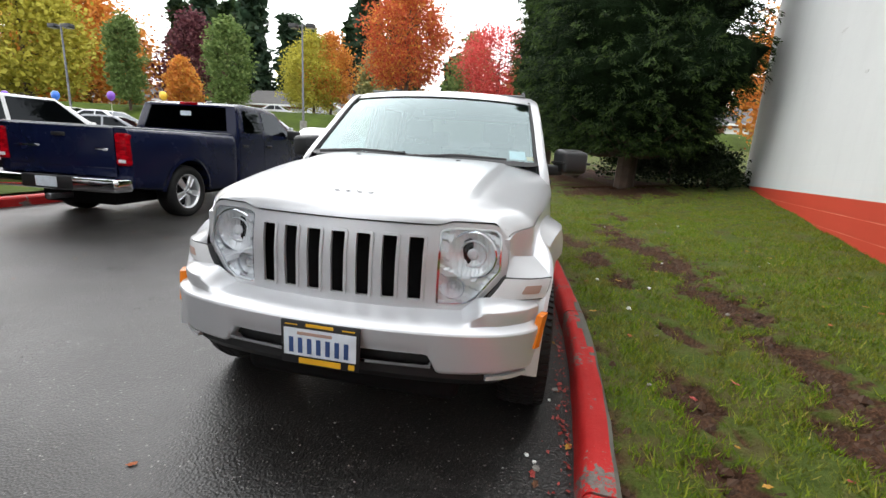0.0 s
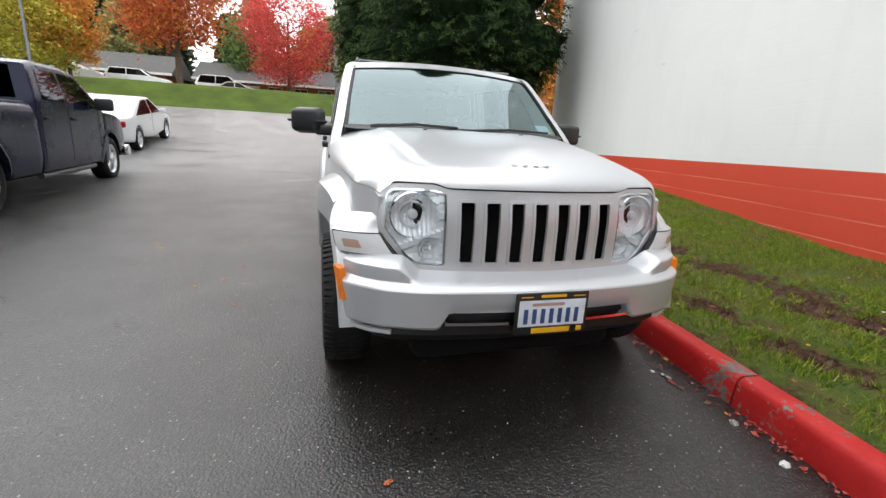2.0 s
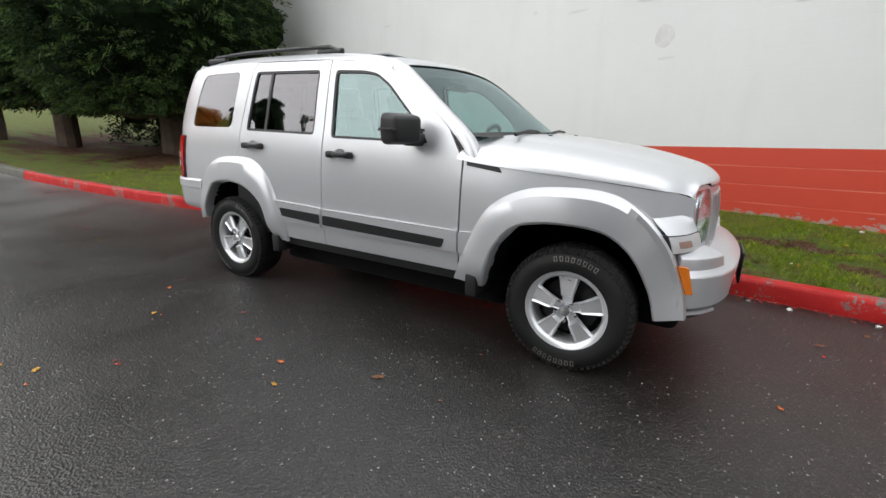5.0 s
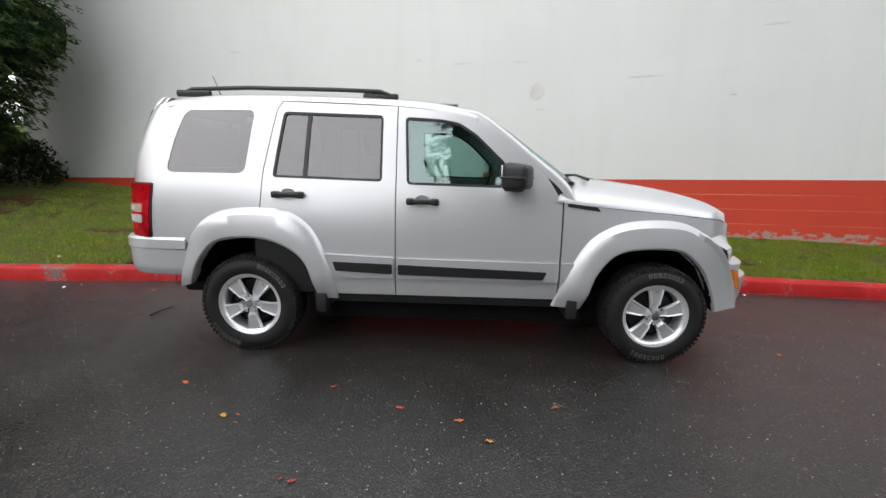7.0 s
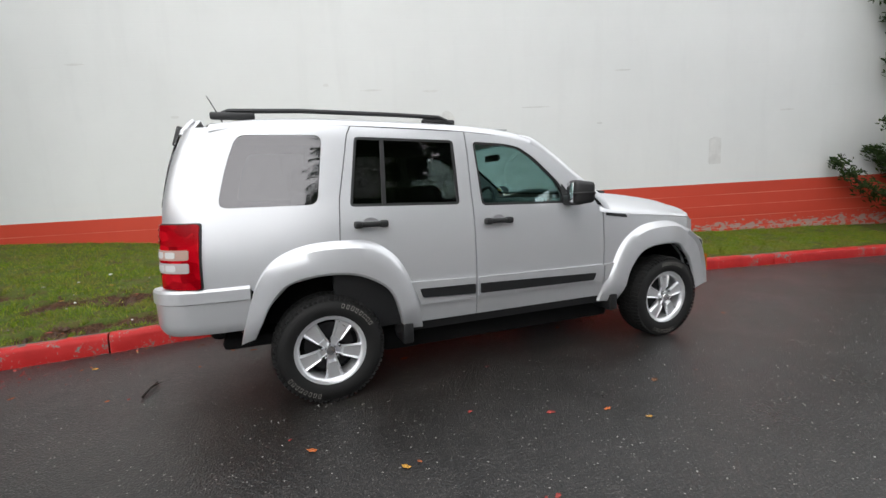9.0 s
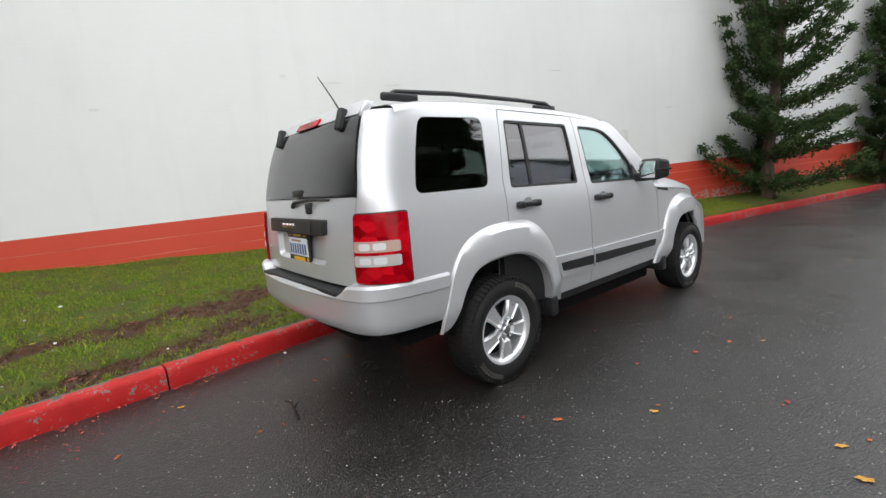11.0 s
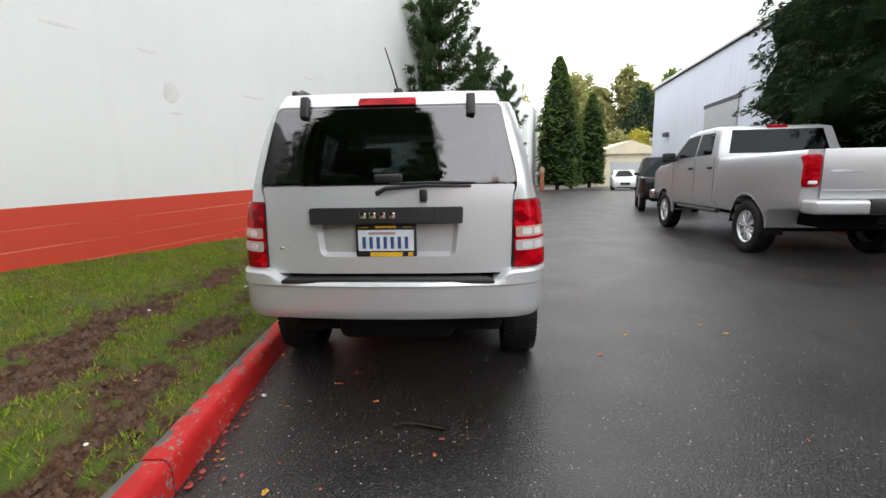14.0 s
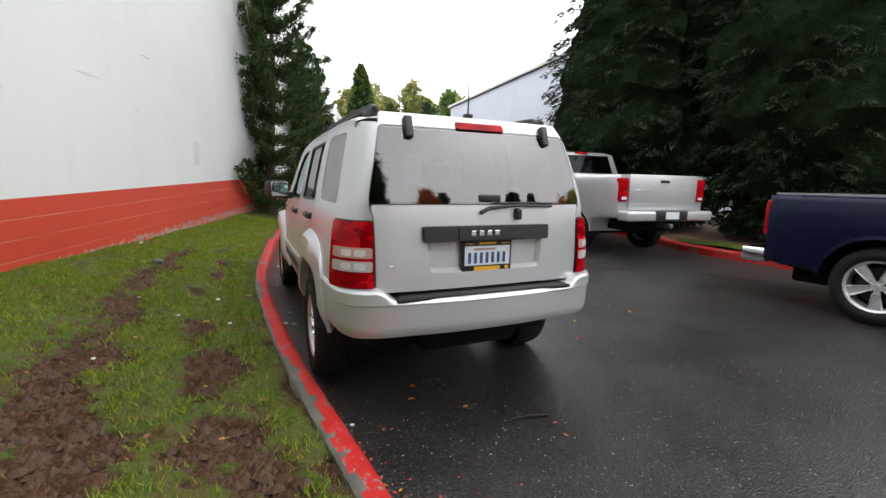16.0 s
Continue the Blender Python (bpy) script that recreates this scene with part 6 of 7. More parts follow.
# autumn trees over the bank
FAR = "autumn trees over the bank"
tree("maple_tree", "scarlet and orange maple in autumn colour", -43, -13.2, land_z(-43, -13.2) - 0.05, 14.5, 4.2, "round", ORANGE_MAPLE, 51, 240, 95, 0.17, 0.30, 0.30, FAR, 1.5)
tree("maple_tree", "bright scarlet maple in autumn colour", -52, -4.4, land_z(-52, -4.4) - 0.05, 11.5, 4.8, "vase", RED_MAPLE, 52, 230, 80, 0.15, 0.24, 0.25, FAR, 1.5)
tree("maple_tree", "bright scarlet maple in autumn colour", -54, 4.8, land_z(-54, 4.8) - 0.05, 10.5, 4.2, "vase", RED_MAPLE, 53, 200, 70, 0.16, 0.22, 0.25, FAR, 1.5)
tree("maple_tree", "yellow and orange young maple", -37.5, -20.8, land_z(-37.5, -20.8) - 0.05, 7.2, 2.9, "round", GOLD, 54, 150, 90, 0.14, 0.14, 0.16, FAR, 1.5)
tree("maple_tree", "pale orange young maple", -38.6, -19.6, land_z(-38.6, -19.6) - 0.05, 7.6, 2.5, "round", ORANGE, 55, 130, 80, 0.14, 0.24, 0.14, FAR, 1.5)
tree("hornbeam_tree", "upright green columnar street tree", -30.6, -34.8, land_z(-30.6, -34.8) - 0.05, 7.6, 1.5, "column", GREEN_LEAF, 56, 170, 55, 0.16, 0.12, 0.13, FAR, 1.6)
tree("hornbeam_tree", "upright green columnar street tree", -30.6, -24.8, land_z(-30.6, -24.8) - 0.05, 7.4, 1.75, "column", GREEN_LEAF, 57, 170, 55, 0.16, 0.12, 0.13, FAR, 1.6)
tree("maple_tree", "large orange maple in autumn colour", -45, -56, land_z(-45, -56) - 0.05, 15.0, 7.5, "round", ORANGE, 58, 260, 60, 0.34, 0.10, 0.35, FAR, 1.5)
tree("maple_tree", "broad yellow-green spreading tree", -35, -52, land_z(-35, -52) - 0.05, 13.0, 6.0, "round", GOLD, 59, 240, 60, 0.32, 0.10, 0.32, FAR, 1.5)
tree("maple_tree", "small orange maple by the lot", -37, -35, land_z(-37, -35) - 0.05, 5.0, 1.8, "round", ORANGE, 60, 90, 50, 0.2, 0.12, 0.12, FAR, 1.5)
tree("plum_tree", "dark purple-leaved plum tree", -52, -46, land_z(-52, -46) - 0.05, 13.0, 4.4, "round", PLUM, 61, 190, 60, 0.3, 0.1, 0.25, FAR, 1.5)
tree("maple_tree", "orange maple behind the building corner", -26, 15.0, land_z(-26, 15.0) - 0.05, 10.5, 3.6, "round", ORANGE, 62, 170, 55, 0.2, 0.15, 0.2, FAR, 1.5)
tree("birch_tree", "tall thin yellowing tree", -40, 1.8, land_z(-40, 1.8) - 0.05, 12.0, 2.0, "round", OLIVE, 63, 130, 50, 0.2, 0.2, 0.14, FAR, 1.5)
rnd = random.Random(7)
for k in range(22):
    y = -100 + k * 7.0 + rnd.gauss(0, 1.8)
    x = -82 + rnd.gauss(0, 7) + 0.10 * abs(y + 20)
    big = rnd.random()
    tree("fir_tree", "tall dark fir in the wood behind", x, y, land_z(x, y) - 0.1, 17 + 13 * big if y < -18 else 9 + 5 * big, 4.4 + 1.6 * rnd.random(), "fir", FIR if k % 3 else CEDAR, 100 + k, 150, 30, 0.55, 0.05, 0.3, "wood behind the houses", 2.2, 24)
for k, (x, y, h) in enumerate(((-73, -66, 21), (-75, -59, 17), (-72, -51, 22), (-76, -45, 19))):
    tree("fir_tree", "tall dark fir in the wood behind", x, y, land_z(x, y) - 0.1, h, 4.8, "fir", FIR if k % 2 else CEDAR, 140 + k, 130, 30, 0.5, 0.05, 0.3, "wood behind the houses", 2.2, 20)
for k in range(12):
    y = -95 + k * 9 + rnd.gauss(0, 2)
    tree("broadleaf_tree", "rounded yellowing tree at the wood's edge", -70 + rnd.gauss(0, 4), y, 5.2, 8 + 6 * rnd.random(), 4.0, "round", (OLIVE, GREEN_LEAF, GOLD, PLUM)[k % 4], 160 + k, 100, 40, 0.40, 0.08, 0.22, "wood behind the houses", 1.6)
# wooded hill past the lane's end
for k in range(30):
    a = rnd.random()
    x, y = 78 + 45 * a + rnd.gauss(0, 5), -62 + 58 * (k / 30) + rnd.gauss(0, 3)
    tree("hill_tree", "muted autumn tree on the far hillside", x, y, 1.0 + 9.0 * a, 9 + 7 * rnd.random(), 3.6, "fir" if k % 4 == 0 else "round", (OLIVE, OLIVE, GREEN_LEAF, GOLD, FIR)[k % 5], 200 + k, 90, 22, 0.36, 0.04, 0.2, "hillside wood", 1.6)
for k in range(16):
    tree("hill_tree", "muted olive tree on the far hillside", 78 + 14 * rnd.random(), -52.0 + 2.3 * k + rnd.gauss(0, 1.0), 5.0 + 2.0 * rnd.random(), 11 + 7 * rnd.random() - 0.25 * k, 4.2, "fir" if k % 5 == 2 else "round", (OLIVE, GREEN_LEAF, OLIVE, GOLD, OLIVE)[k % 5], 270 + k, 100, 24, 0.36, 0.02, 0.2, "hillside wood", 1.6, 20)
for k in range(9):
    tree("hill_shrub", "yellow-green bank of scrub", 56 + 4 * rnd.random(), -34 + 3.4 * k, 0.0, 6.0 + 2 * rnd.random(), 3.4, "round", OLIVE if k % 3 else GOLD, 240 + k, 110, 36, 0.26, 0.02, 0.15, "hillside wood", 1.6)


# ---- grass blades, fallen leaves and stones ----
def grass_material():
    m, n, l, b = nodes_of("grass_blades")
    g = n.new("ShaderNodeNewGeometry")
    v = tex_coord(n, l)
    c = ramp(n, l, g.outputs["Random Per Island"], [(0.0, (0.080, 0.150, 0.006)), (0.6, (0.160, 0.250, 0.010)), (0.9, (0.25, 0.29, 0.022)), (1.0, (0.40, 0.32, 0.09))])
    c = mixc(n, l, maprange(n, l, noise_tex(n, l, v, 1.8, 5.0, 0.65), 0.46, 0.68, 0.0, 0.62), c, (0.235, 0.180, 0.055))
    l.new(c, b.inputs["Base Color"])
    b.inputs["Roughness"].default_value = 0.6
    b.inputs["Specular IOR Level"].default_value = 0.15
    return m


GRASS = grass_material()
rnd = random.Random(3)
KROW = [kerb_y(-8.2 + 0.05 * i) + 0.14 for i in range(340)]
MMAP = [[(mud_at(-8.2 + 0.06 * i, 0.3 + 0.06 * j), lawn_z(-8.2 + 0.06 * i, 0.3 + 0.06 * j) + 0.02 * noise.noise(((-8.2 + 0.06 * i) * 1.7, (0.3 + 0.06 * j) * 1.7, 2))) for j in range(100)] for i in range(284)]


def kerb_row(x):
    return KROW[max(0, min(339, int((x + 8.2) / 0.05)))]


def map_at(x, y):
    return MMAP[max(0, min(283, int((x + 8.2) / 0.06)))][max(0, min(99, int((y - 0.3) / 0.06)))]


def mud_map(x, y):
    return map_at(x, y)[0]


def lawn_flat(x, y):
    return map_at(x, y)[1]


# density and height from a coarse map of the mud
V = []
for _ in range(270000):
    x = rnd.uniform(-8.0, 8.5)
    k0, k1 = kerb_row(x), wall_y(x)
    y = k0 + (k1 - k0) * rnd.random()
    m = mud_map(x, y)
    thin = noise.noise((x * 2.1, y * 2.6, 9.0)) + 0.7 * noise.noise((x * 7.0, y * 7.0, 3.0))
    if rnd.random() < m * 1.5 + max(0.0, thin * 1.5 + 0.05) or (abs(x) > 5 and rnd.random() < 0.4):
        continue
    z = lawn_flat(x, y) - 0.05 * m - 0.004
    h = (0.016 + 0.034 * rnd.random()) * (1.0 - 0.5 * m)
    a = rnd.random() * math.tau
    w = 0.0026 + 0.0016 * rnd.random()
    bx, by = rnd.gauss(0, 0.55) * h, rnd.gauss(0, 0.55) * h
    c, s = w * math.cos(a), w * math.sin(a)
    V += [(x - c, y - s, z), (x + c, y + s, z), (x + bx, y + by, z + h)]
tagged(leaf_mesh("grass_blades", V, 3, GRASS, None), "short green and yellowing grass blades on the lawn", "grass", kind="stuff")

# clods thrown up along the ruts
CLOD = surface("wet_clods", (0.070, 0.034, 0.018), 0.75, vary=0.5, scale=20, fine=120, relief=0.5)
V = []
for _ in range(90000):
    x = rnd.uniform(-5.5, 5.0)
    k0 = kerb_row(x)
    y = k0 + 0.02 + rnd.random() * 1.9
    m = mud_map(x, y)
    if rnd.random() > (m - 0.12) * 0.8:
        continue
    r = 0.005 + 0.030 * rnd.random() ** 3.5
    z = lawn_flat(x, y) - 0.05 * m
    a = rnd.random() * 3
    q = [(x + r * (0.7 + 0.6 * rnd.random()) * math.cos(a + i * 1.571), y + r * (0.7 + 0.6 * rnd.random()) * math.sin(a + i * 1.571), z - 0.004) for i in range(4)]
    for i in range(4):
        V += [q[i], q[(i + 1) % 4], (x + r * 0.2, y, z + r * 0.8)]
tagged(leaf_mesh("mud_clods", V, 3, CLOD, None), "dark brown clods of wet earth along the ruts", "mud", kind="stuff")

FALLEN = [surface("fallen_leaf_" + nm, c, 0.6, vary=0.3, scale=30, fine=200, random_tint=0.5) for nm, c in (("orange", (0.40, 0.10, 0.02)), ("gold", (0.48, 0.25, 0.03)), ("brown", (0.16, 0.07, 0.03)), ("red", (0.34, 0.045, 0.035)))]


def leaf_shape(seed):
    rnd = random.Random(seed)
    me = bpy.data.meshes.new("fallen_leaf")
    ring = [(0.032 * (0.80 + 0.14 * math.cos(5 * a) + 0.16 * rnd.random()) * math.cos(a), 0.019 * (0.80 + 0.18 * math.cos(5 * a)) * math.sin(a)) for a in spread(0, math.tau * 19 / 20, 19)]
    vs = [(x, y, 0.003 + 0.006 * abs(noise.noise((x * 40, y * 40, seed)))) for x, y in ring] + [(0, 0, 0.008)]
    me.from_pydata(vs, [], [(i, (i + 1) % 20, 20) for i in range(20)])
    return me


shapes = []
for k in range(8):
    me = leaf_shape(k)
    me.materials.append(FALLEN[k % 4])
    shapes.append(me)
spots = [(-1.13, -1.65, 1), (-1.06, -1.64, 0), (-3.04, -1.62, 0), (-2.20, 0.10, 0), (-2.27, 0.58, 0), (-2.97, 0.45, 0), (-2.93, 0.40, 1), (-3.02, 0.42, 4), (-2.25, 0.62, 2), (-3.27, 0.05, 0), (-0.66, -2.08, 3), (0.07, -1.62, 0), (-0.61, -2.09, 7), (0.97, -1.46, 2)]
rnd = random.Random(9)
for _ in range(95):
    spots.append((rnd.uniform(-5.5, 5.0), rnd.uniform(-4.5, 0.7), rnd.randrange(8)))
for _ in range(50):
    x = rnd.uniform(-5, 6)
    spots.append((x, kerb_y(x) - abs(rnd.gauss(0, 0.07)) - 0.02, rnd.randrange(8)))
for _ in range(90):
    x = rnd.uniform(-5, 5)
    spots.append((x, kerb_y(x) + 0.2 + rnd.random() * 2.2, rnd.randrange(8)))
V = []
for _ in range(900):
    x = rnd.uniform(-5.0, 5.5)
    y = kerb_y(x) - abs(rnd.gauss(0, 0.04)) - 0.008
    r, a, z = 0.006 + 0.014 * rnd.random() ** 2, rnd.random() * 6.28, road_z(x)
    V += [(x + r * (0.6 + 0.6 * rnd.random()) * math.cos(a + i * 1.571), y + r * 0.7 * math.sin(a + i * 1.571), z + 0.003 + 0.012 * rnd.random()) for i in range(4)]
for _ in range(110):
    x, y = rnd.gauss(-3.35, 0.30), rnd.gauss(0.40, 0.14)
    if y > kerb_y(x) - 0.02:
        continue
    r, a, z = 0.004 + 0.009 * rnd.random() ** 2, rnd.random() * 6.28, road_z(x)
    V += [(x + r * (0.6 + 0.6 * rnd.random()) * math.cos(a + i * 1.571), y + r * 0.7 * math.sin(a + i * 1.571), z + 0.003 + 0.006 * rnd.random()) for i in range(4)]
tagged(leaf_mesh("leaf_litter", V, 4, FALLEN[3], None), "red and brown leaf scraps washed along the kerb", "leaf litter", kind="stuff")
for x, y, k in spots:
    ob = new("fallen_leaf", shapes[k])
    g = lawn_z(x, y) + 0.015 if y > kerb_y(x) + 0.1 else road_z(x) + 0.002
    s = 0.35 + 0.75 * rnd.random() ** 1.8
    ob.matrix_world = Matrix.Translation((x, y, g)) @ Matrix.Rotation(rnd.random() * 6.28, 4, 'Z') @ Matrix.Diagonal((s, s, 1, 1))
    tagged(ob, "wet fallen autumn leaf", "leaf", "fallen leaves")
# pale grit on the asphalt
V = []
for _ in range(12000):
    x, y = rnd.uniform(-6.5, 6.0), rnd.uniform(-4.6, 0.8)
    if y > kerb_y(x) - 0.02:
        continue
    r = 0.0020 + 0.0050 * rnd.random() ** 4
    z = road_z(x)
    a = rnd.random() * 3
    q = [(x + r * math.cos(a + i * 2.09), y + r * math.sin(a + i * 2.09), z - 0.001) for i in range(3)]
    for i in range(3):
        V += [q[i], q[(i + 1) % 3], (x, y, z + r * 0.8)]
tagged(leaf_mesh("grit", V, 3, surface("pale_grit", (0.33, 0.32, 0.30), 0.6, vary=0.5, scale=30), None), "small pale stones in the asphalt", "grit", kind="stuff")


# ---- parked vehicles ----
def skin(name, outline, width, material, parent, r=0.05, step=0.12, label=""):
    """A hull: a side outline in (x, z) carried across, half as wide as width(x, z), with rounded shoulders."""
    loop = resample(outline, step)
    rings = []
    for d, e in ((r, 0.0), (r * 0.3, r * 0.10), (0.0, r * 0.6)):
        rings.append([(p, q, d, e) for p, q in (inset_poly(loop, d) if d else loop)])
    n = len(loop)
    V, F = [], []
    side_v, side_f = fill2d([(a, b) for a, b, *_ in rings[0]], (), step)
    for s in (-1, 1):
        base = len(V)
        V += [(a, s * width(a, b), b) for a, b in side_v]
        F += [tuple(base + i for i in f) for f in side_f]
        prev = None
        for ring in rings:
            k = len(V)
            V += [(a, s * (width(a, b) - e), b) for a, b, _, e in ring]
            if prev is not None:
                F += [(prev + i, prev + (i + 1) % n, k + (i + 1) % n, k + i) for i in range(n)]
            prev = k
        if s == -1:
            left = prev
    F += [(left + i, left + (i + 1) % n, prev + (i + 1) % n, prev + i) for i in range(n)]
    return mesh_part(name, V, F, material, parent, label, sharp=45)


def side_glass(name, poly, width, material, parent, s, off=0.006, label=""):
    v2, f = fill2d(rounded(poly, 0.03, 3), (), 0.15)
    v3, f3 = thick([(a, s * (width(a, b) + off), b) for a, b in v2], f, lambda v: (v[0], v[1] - s * 0.012, v[2]))
    return mesh_part(name, v3, f3, material, parent, label)


def cross_glass(name, p0, p1, w0, w1, material, parent, off=0.008, bow=0.06, label=""):
    """A windscreen or back window from p0 (low) to p1 (high) in (x, z)."""
    d = Vector((p1[0] - p0[0], p1[1] - p0[1])).normalized()
    nrm = Vector((d.y, -d.x))
    if nrm.y < 0:
        nrm = -nrm
    def fn(a, b):
        v = 2 * b - 1
        q = Vector(p0).lerp(Vector(p1), 0.05 + 0.90 * a)
        sx = 1 if nrm.x > 0 else -1
        return (q.x + nrm.x * off + sx * bow * 0.25 * (1 - v * v), v * (w0 + (w1 - w0) * a), q.y + nrm.y * off)
    return grid_part(name, fn, 4, 10, material, parent, label)


def arch(cx, cz, r, n=9, flat=0.0):
    return [(cx + r * math.cos(a), cz + r * math.sin(a)) for a in spread(math.pi * 0.98, math.pi * 0.02, n)]


def pickup(label, paint, at, lift=0.0, tyre=0.375, back=0.0, rim_share=0.60, cover=False, rim=None, spokes=5):
    """A full-size crew pickup; origin on the ground below the rear axle, facing +x."""
    t = thing("pickup_truck", label, "pickup truck", "parked pickups", at=at)
    W, R = 0.985, tyre
    L = lift
    width = lambda x, z: W - 0.03 * sm((0.75 + L - z) / 0.3) - 0.24 * max(0.0, z - 1.42 - L) ** 1.1 - 0.10 * sm((x - 3.9) / 0.9) - 0.03 * sm((-0.9 - x) / 0.4)
    bedw = lambda x, z: W + 0.012 - 0.05 * sm((0.75 + L - z) / 0.3) - 0.05 * sm((z - 1.25 - L) / 0.2) + 0.028 * math.exp(-(((x - back) / 0.62) ** 2)) * sm((z - 0.8 - L) / 0.2) - 0.02 * sm((-0.9 - x) / 0.4)
    bed = [(-1.23, 0.64 + L), (-1.25, 1.40 + L), (1.03, 1.40 + L), (1.03, 0.50 + L), (0.52 + back, 0.50 + L)] + arch(back, R, R + 0.085)[::-1] + [(-0.56 + back, 0.58 + L)]
    skin("bed", bed, bedw, paint, t, 0.05, 0.10, "pickup bed")
    cab = [(1.05, 0.50 + L), (1.05, 1.42 + L), (1.20, 1.90 + L), (1.45, 1.955 + L), (2.2, 1.955 + L), (2.62, 1.90 + L), (3.30, 1.42 + L), (3.36, 1.36 + L), (3.36, 0.50 + L)]
    skin("cab", cab, width, paint, t, 0.06, 0.10)
    nose = [(3.37, 0.50 + L), (3.37, 1.36 + L), (4.0, 1.31 + L), (4.48, 1.22 + L), (4.60, 1.10 + L), (4.62, 0.70 + L), (4.10, 0.62 + L)] + arch(3.57, R, R + 0.085)[::-1]
    skin("front_clip", nose, width, paint, t, 0.07, 0.10)
    for s in (-1, 1):
        wins = [[(2.02, 1.45 + L), (3.08, 1.44 + L), (2.55, 1.84 + L), (2.02, 1.86 + L)], [(1.30, 1.46 + L), (1.94, 1.45 + L), (1.94, 1.86 + L), (1.40, 1.85 + L)]]
        for q in wins:
            side_glass("side_window", q, width, TRUCKGLASS, t, s, label="dark side window")
        for x0 in (1.15, 1.98, 3.10):
            side_glass("door_seam", [(x0, 0.62 + L), (x0 + 0.012, 0.62 + L), (x0 + 0.012, 1.40 + L), (x0, 1.40 + L)], width, UNDER, t, s, 0.002)
        for x0 in (1.32, 2.16):
            h = part("door_handle", box_bm(-0.09, 0.09, -0.02, 0.02, -0.022, 0.022, 0.012, 2), PLASTIC, t, "black pull handle")
            h.location = (x0, s * (W + 0.005), 1.22 + L)
        mirror = part("door_mirror", box_bm(-0.07, 0.07, -0.13, 0.13, -0.10, 0.10, 0.04, 3), PLASTIC, t, "black door mirror")
        mirror.location = (2.92, s * (W + 0.17), 1.47 + L)
        arm = part("mirror_arm", box_bm(-0.03, 0.03, -0.08, 0.08, -0.03, 0.03, 0.01, 2), PLASTIC, t)
        arm.location = (2.94, s * (W + 0.02), 1.42 + L)
        lamp = new("tail_lamp")
        lamp.parent = t
        tagged(lamp, "tall red tail lamp")
        lamp.location = (-1.215, s * 0.875, 1.13 + L)
        lens_body = part("red_lens", box_bm(-0.065, 0.085, -0.095, 0.100, -0.20, 0.215, 0.040, 4), RED_LENS, lamp)
        part("clear_lens", box_bm(-0.069, 0.02, -0.055, 0.060, -0.165, -0.115, 0.012, 2), FROST, lens_body)
        for z0 in (-0.03, 0.09):
            part("lens_ridge", box_bm(-0.069, 0.07, -0.075, 0.080, z0, z0 + 0.012, 0.004, 1), RED_LENS, lens_body)
        hl = part("head_lamp", box_bm(-0.10, 0.06, -0.14, 0.14, -0.10, 0.10, 0.03, 2), FROST, t, "clear head lamp")
        hl.location = (4.54, s * 0.74, 1.02 + L)
        for wx in (back, 3.57):
            wheel(t, wx, s * 0.845, s, R, 0.27, R * rim_share, False, spokes, rim, z=R)
            v, f = [], []
            pts = arch(wx, R, R + 0.083, 14)
            for a, b in pts:
                v += [(a, s * 0.97, b), (a, s * 0.55, b)]
            mesh_part("wheel_well", v, [(2 * i, 2 * i + 1, 2 * i + 3, 2 * i + 2) for i in range(len(pts) - 1)] + [tuple(range(1, 2 * len(pts), 2))], UNDER, t)
            lip_v = []
            for a, b in pts:
                w = (bedw if wx < 1 else width)(a, b)
                k = (R + 0.12) / (R + 0.083)
                lip_v += [(a, s * (w + 0.012), b), (wx + (a - wx) * k, s * (w + 0.006), R + (b - R) * k)]
            mesh_part("arch_lip", lip_v, [(2 * i, 2 * i + 1, 2 * i + 3, 2 * i + 2) for i in range(len(pts) - 1)], paint, t)
        part("rocker_step", tube_bm([(1.1, s * 0.90, 0.46 + L), (2.9, s * 0.90, 0.46 + L)], 0.045, 8), STEEL, t)
    # tailgate, bumper, windows
    gate = part("tailgate", box_bm(-1.275, -1.235, -0.775, 0.775, 0.78 + L, 1.405 + L, 0.018, 2), paint, t, "plain tailgate")
    part("tailgate_crease", box_bm(-1.281, -1.27, -0.76, 0.76, 0.885 + L, 0.895 + L, 0.003, 1), paint, gate)
    hd = part("tailgate_handle", box_bm(-1.292, -1.27, -0.10, 0.10, 1.265 + L, 1.315 + L, 0.012, 2), PLASTIC, gate, "black tailgate handle")
    for y0, y1 in ((0.30, 0.68), (-0.68, -0.50)):
        part("name_bar", box_bm(-1.280, -1.272, y0, y1, 1.115 + L, 1.140 + L, 0.003, 1), CHROME, gate)
    bumper = part("rear_bumper", box_bm(-1.50, -1.22, -0.96, 0.96, 0.60 + L, 0.775 + L, 0.04, 3), paint if paint is not NAVY else CHROME, t, "step bumper")
    part("bumper_step", box_bm(-1.512, -1.40, -0.36, 0.36, 0.615 + L, 0.782 + L, 0.02, 2), PLASTIC, bumper)
    part("number_plate", box_bm(-1.518, -1.510, -0.152, 0.152, 0.635 + L, 0.765 + L, 0.004, 1), PLATE, bumper, "pale plate with no legible marks")
    part("tow_hitch", box_bm(-1.52, -1.2, -0.04, 0.04, 0.47 + L, 0.55 + L, 0.01, 1), STEEL, t)
    cross_glass("back_window", (1.06, 1.44 + L), (1.20, 1.89 + L), 0.80, 0.72, TRUCKGLASS, t, off=0.008, bow=0.02, label="dark back window")
    cross_glass("windscreen", (3.32, 1.40 + L), (2.60, 1.91 + L), 0.84, 0.72, TRUCKGLASS, t, label="windscreen")
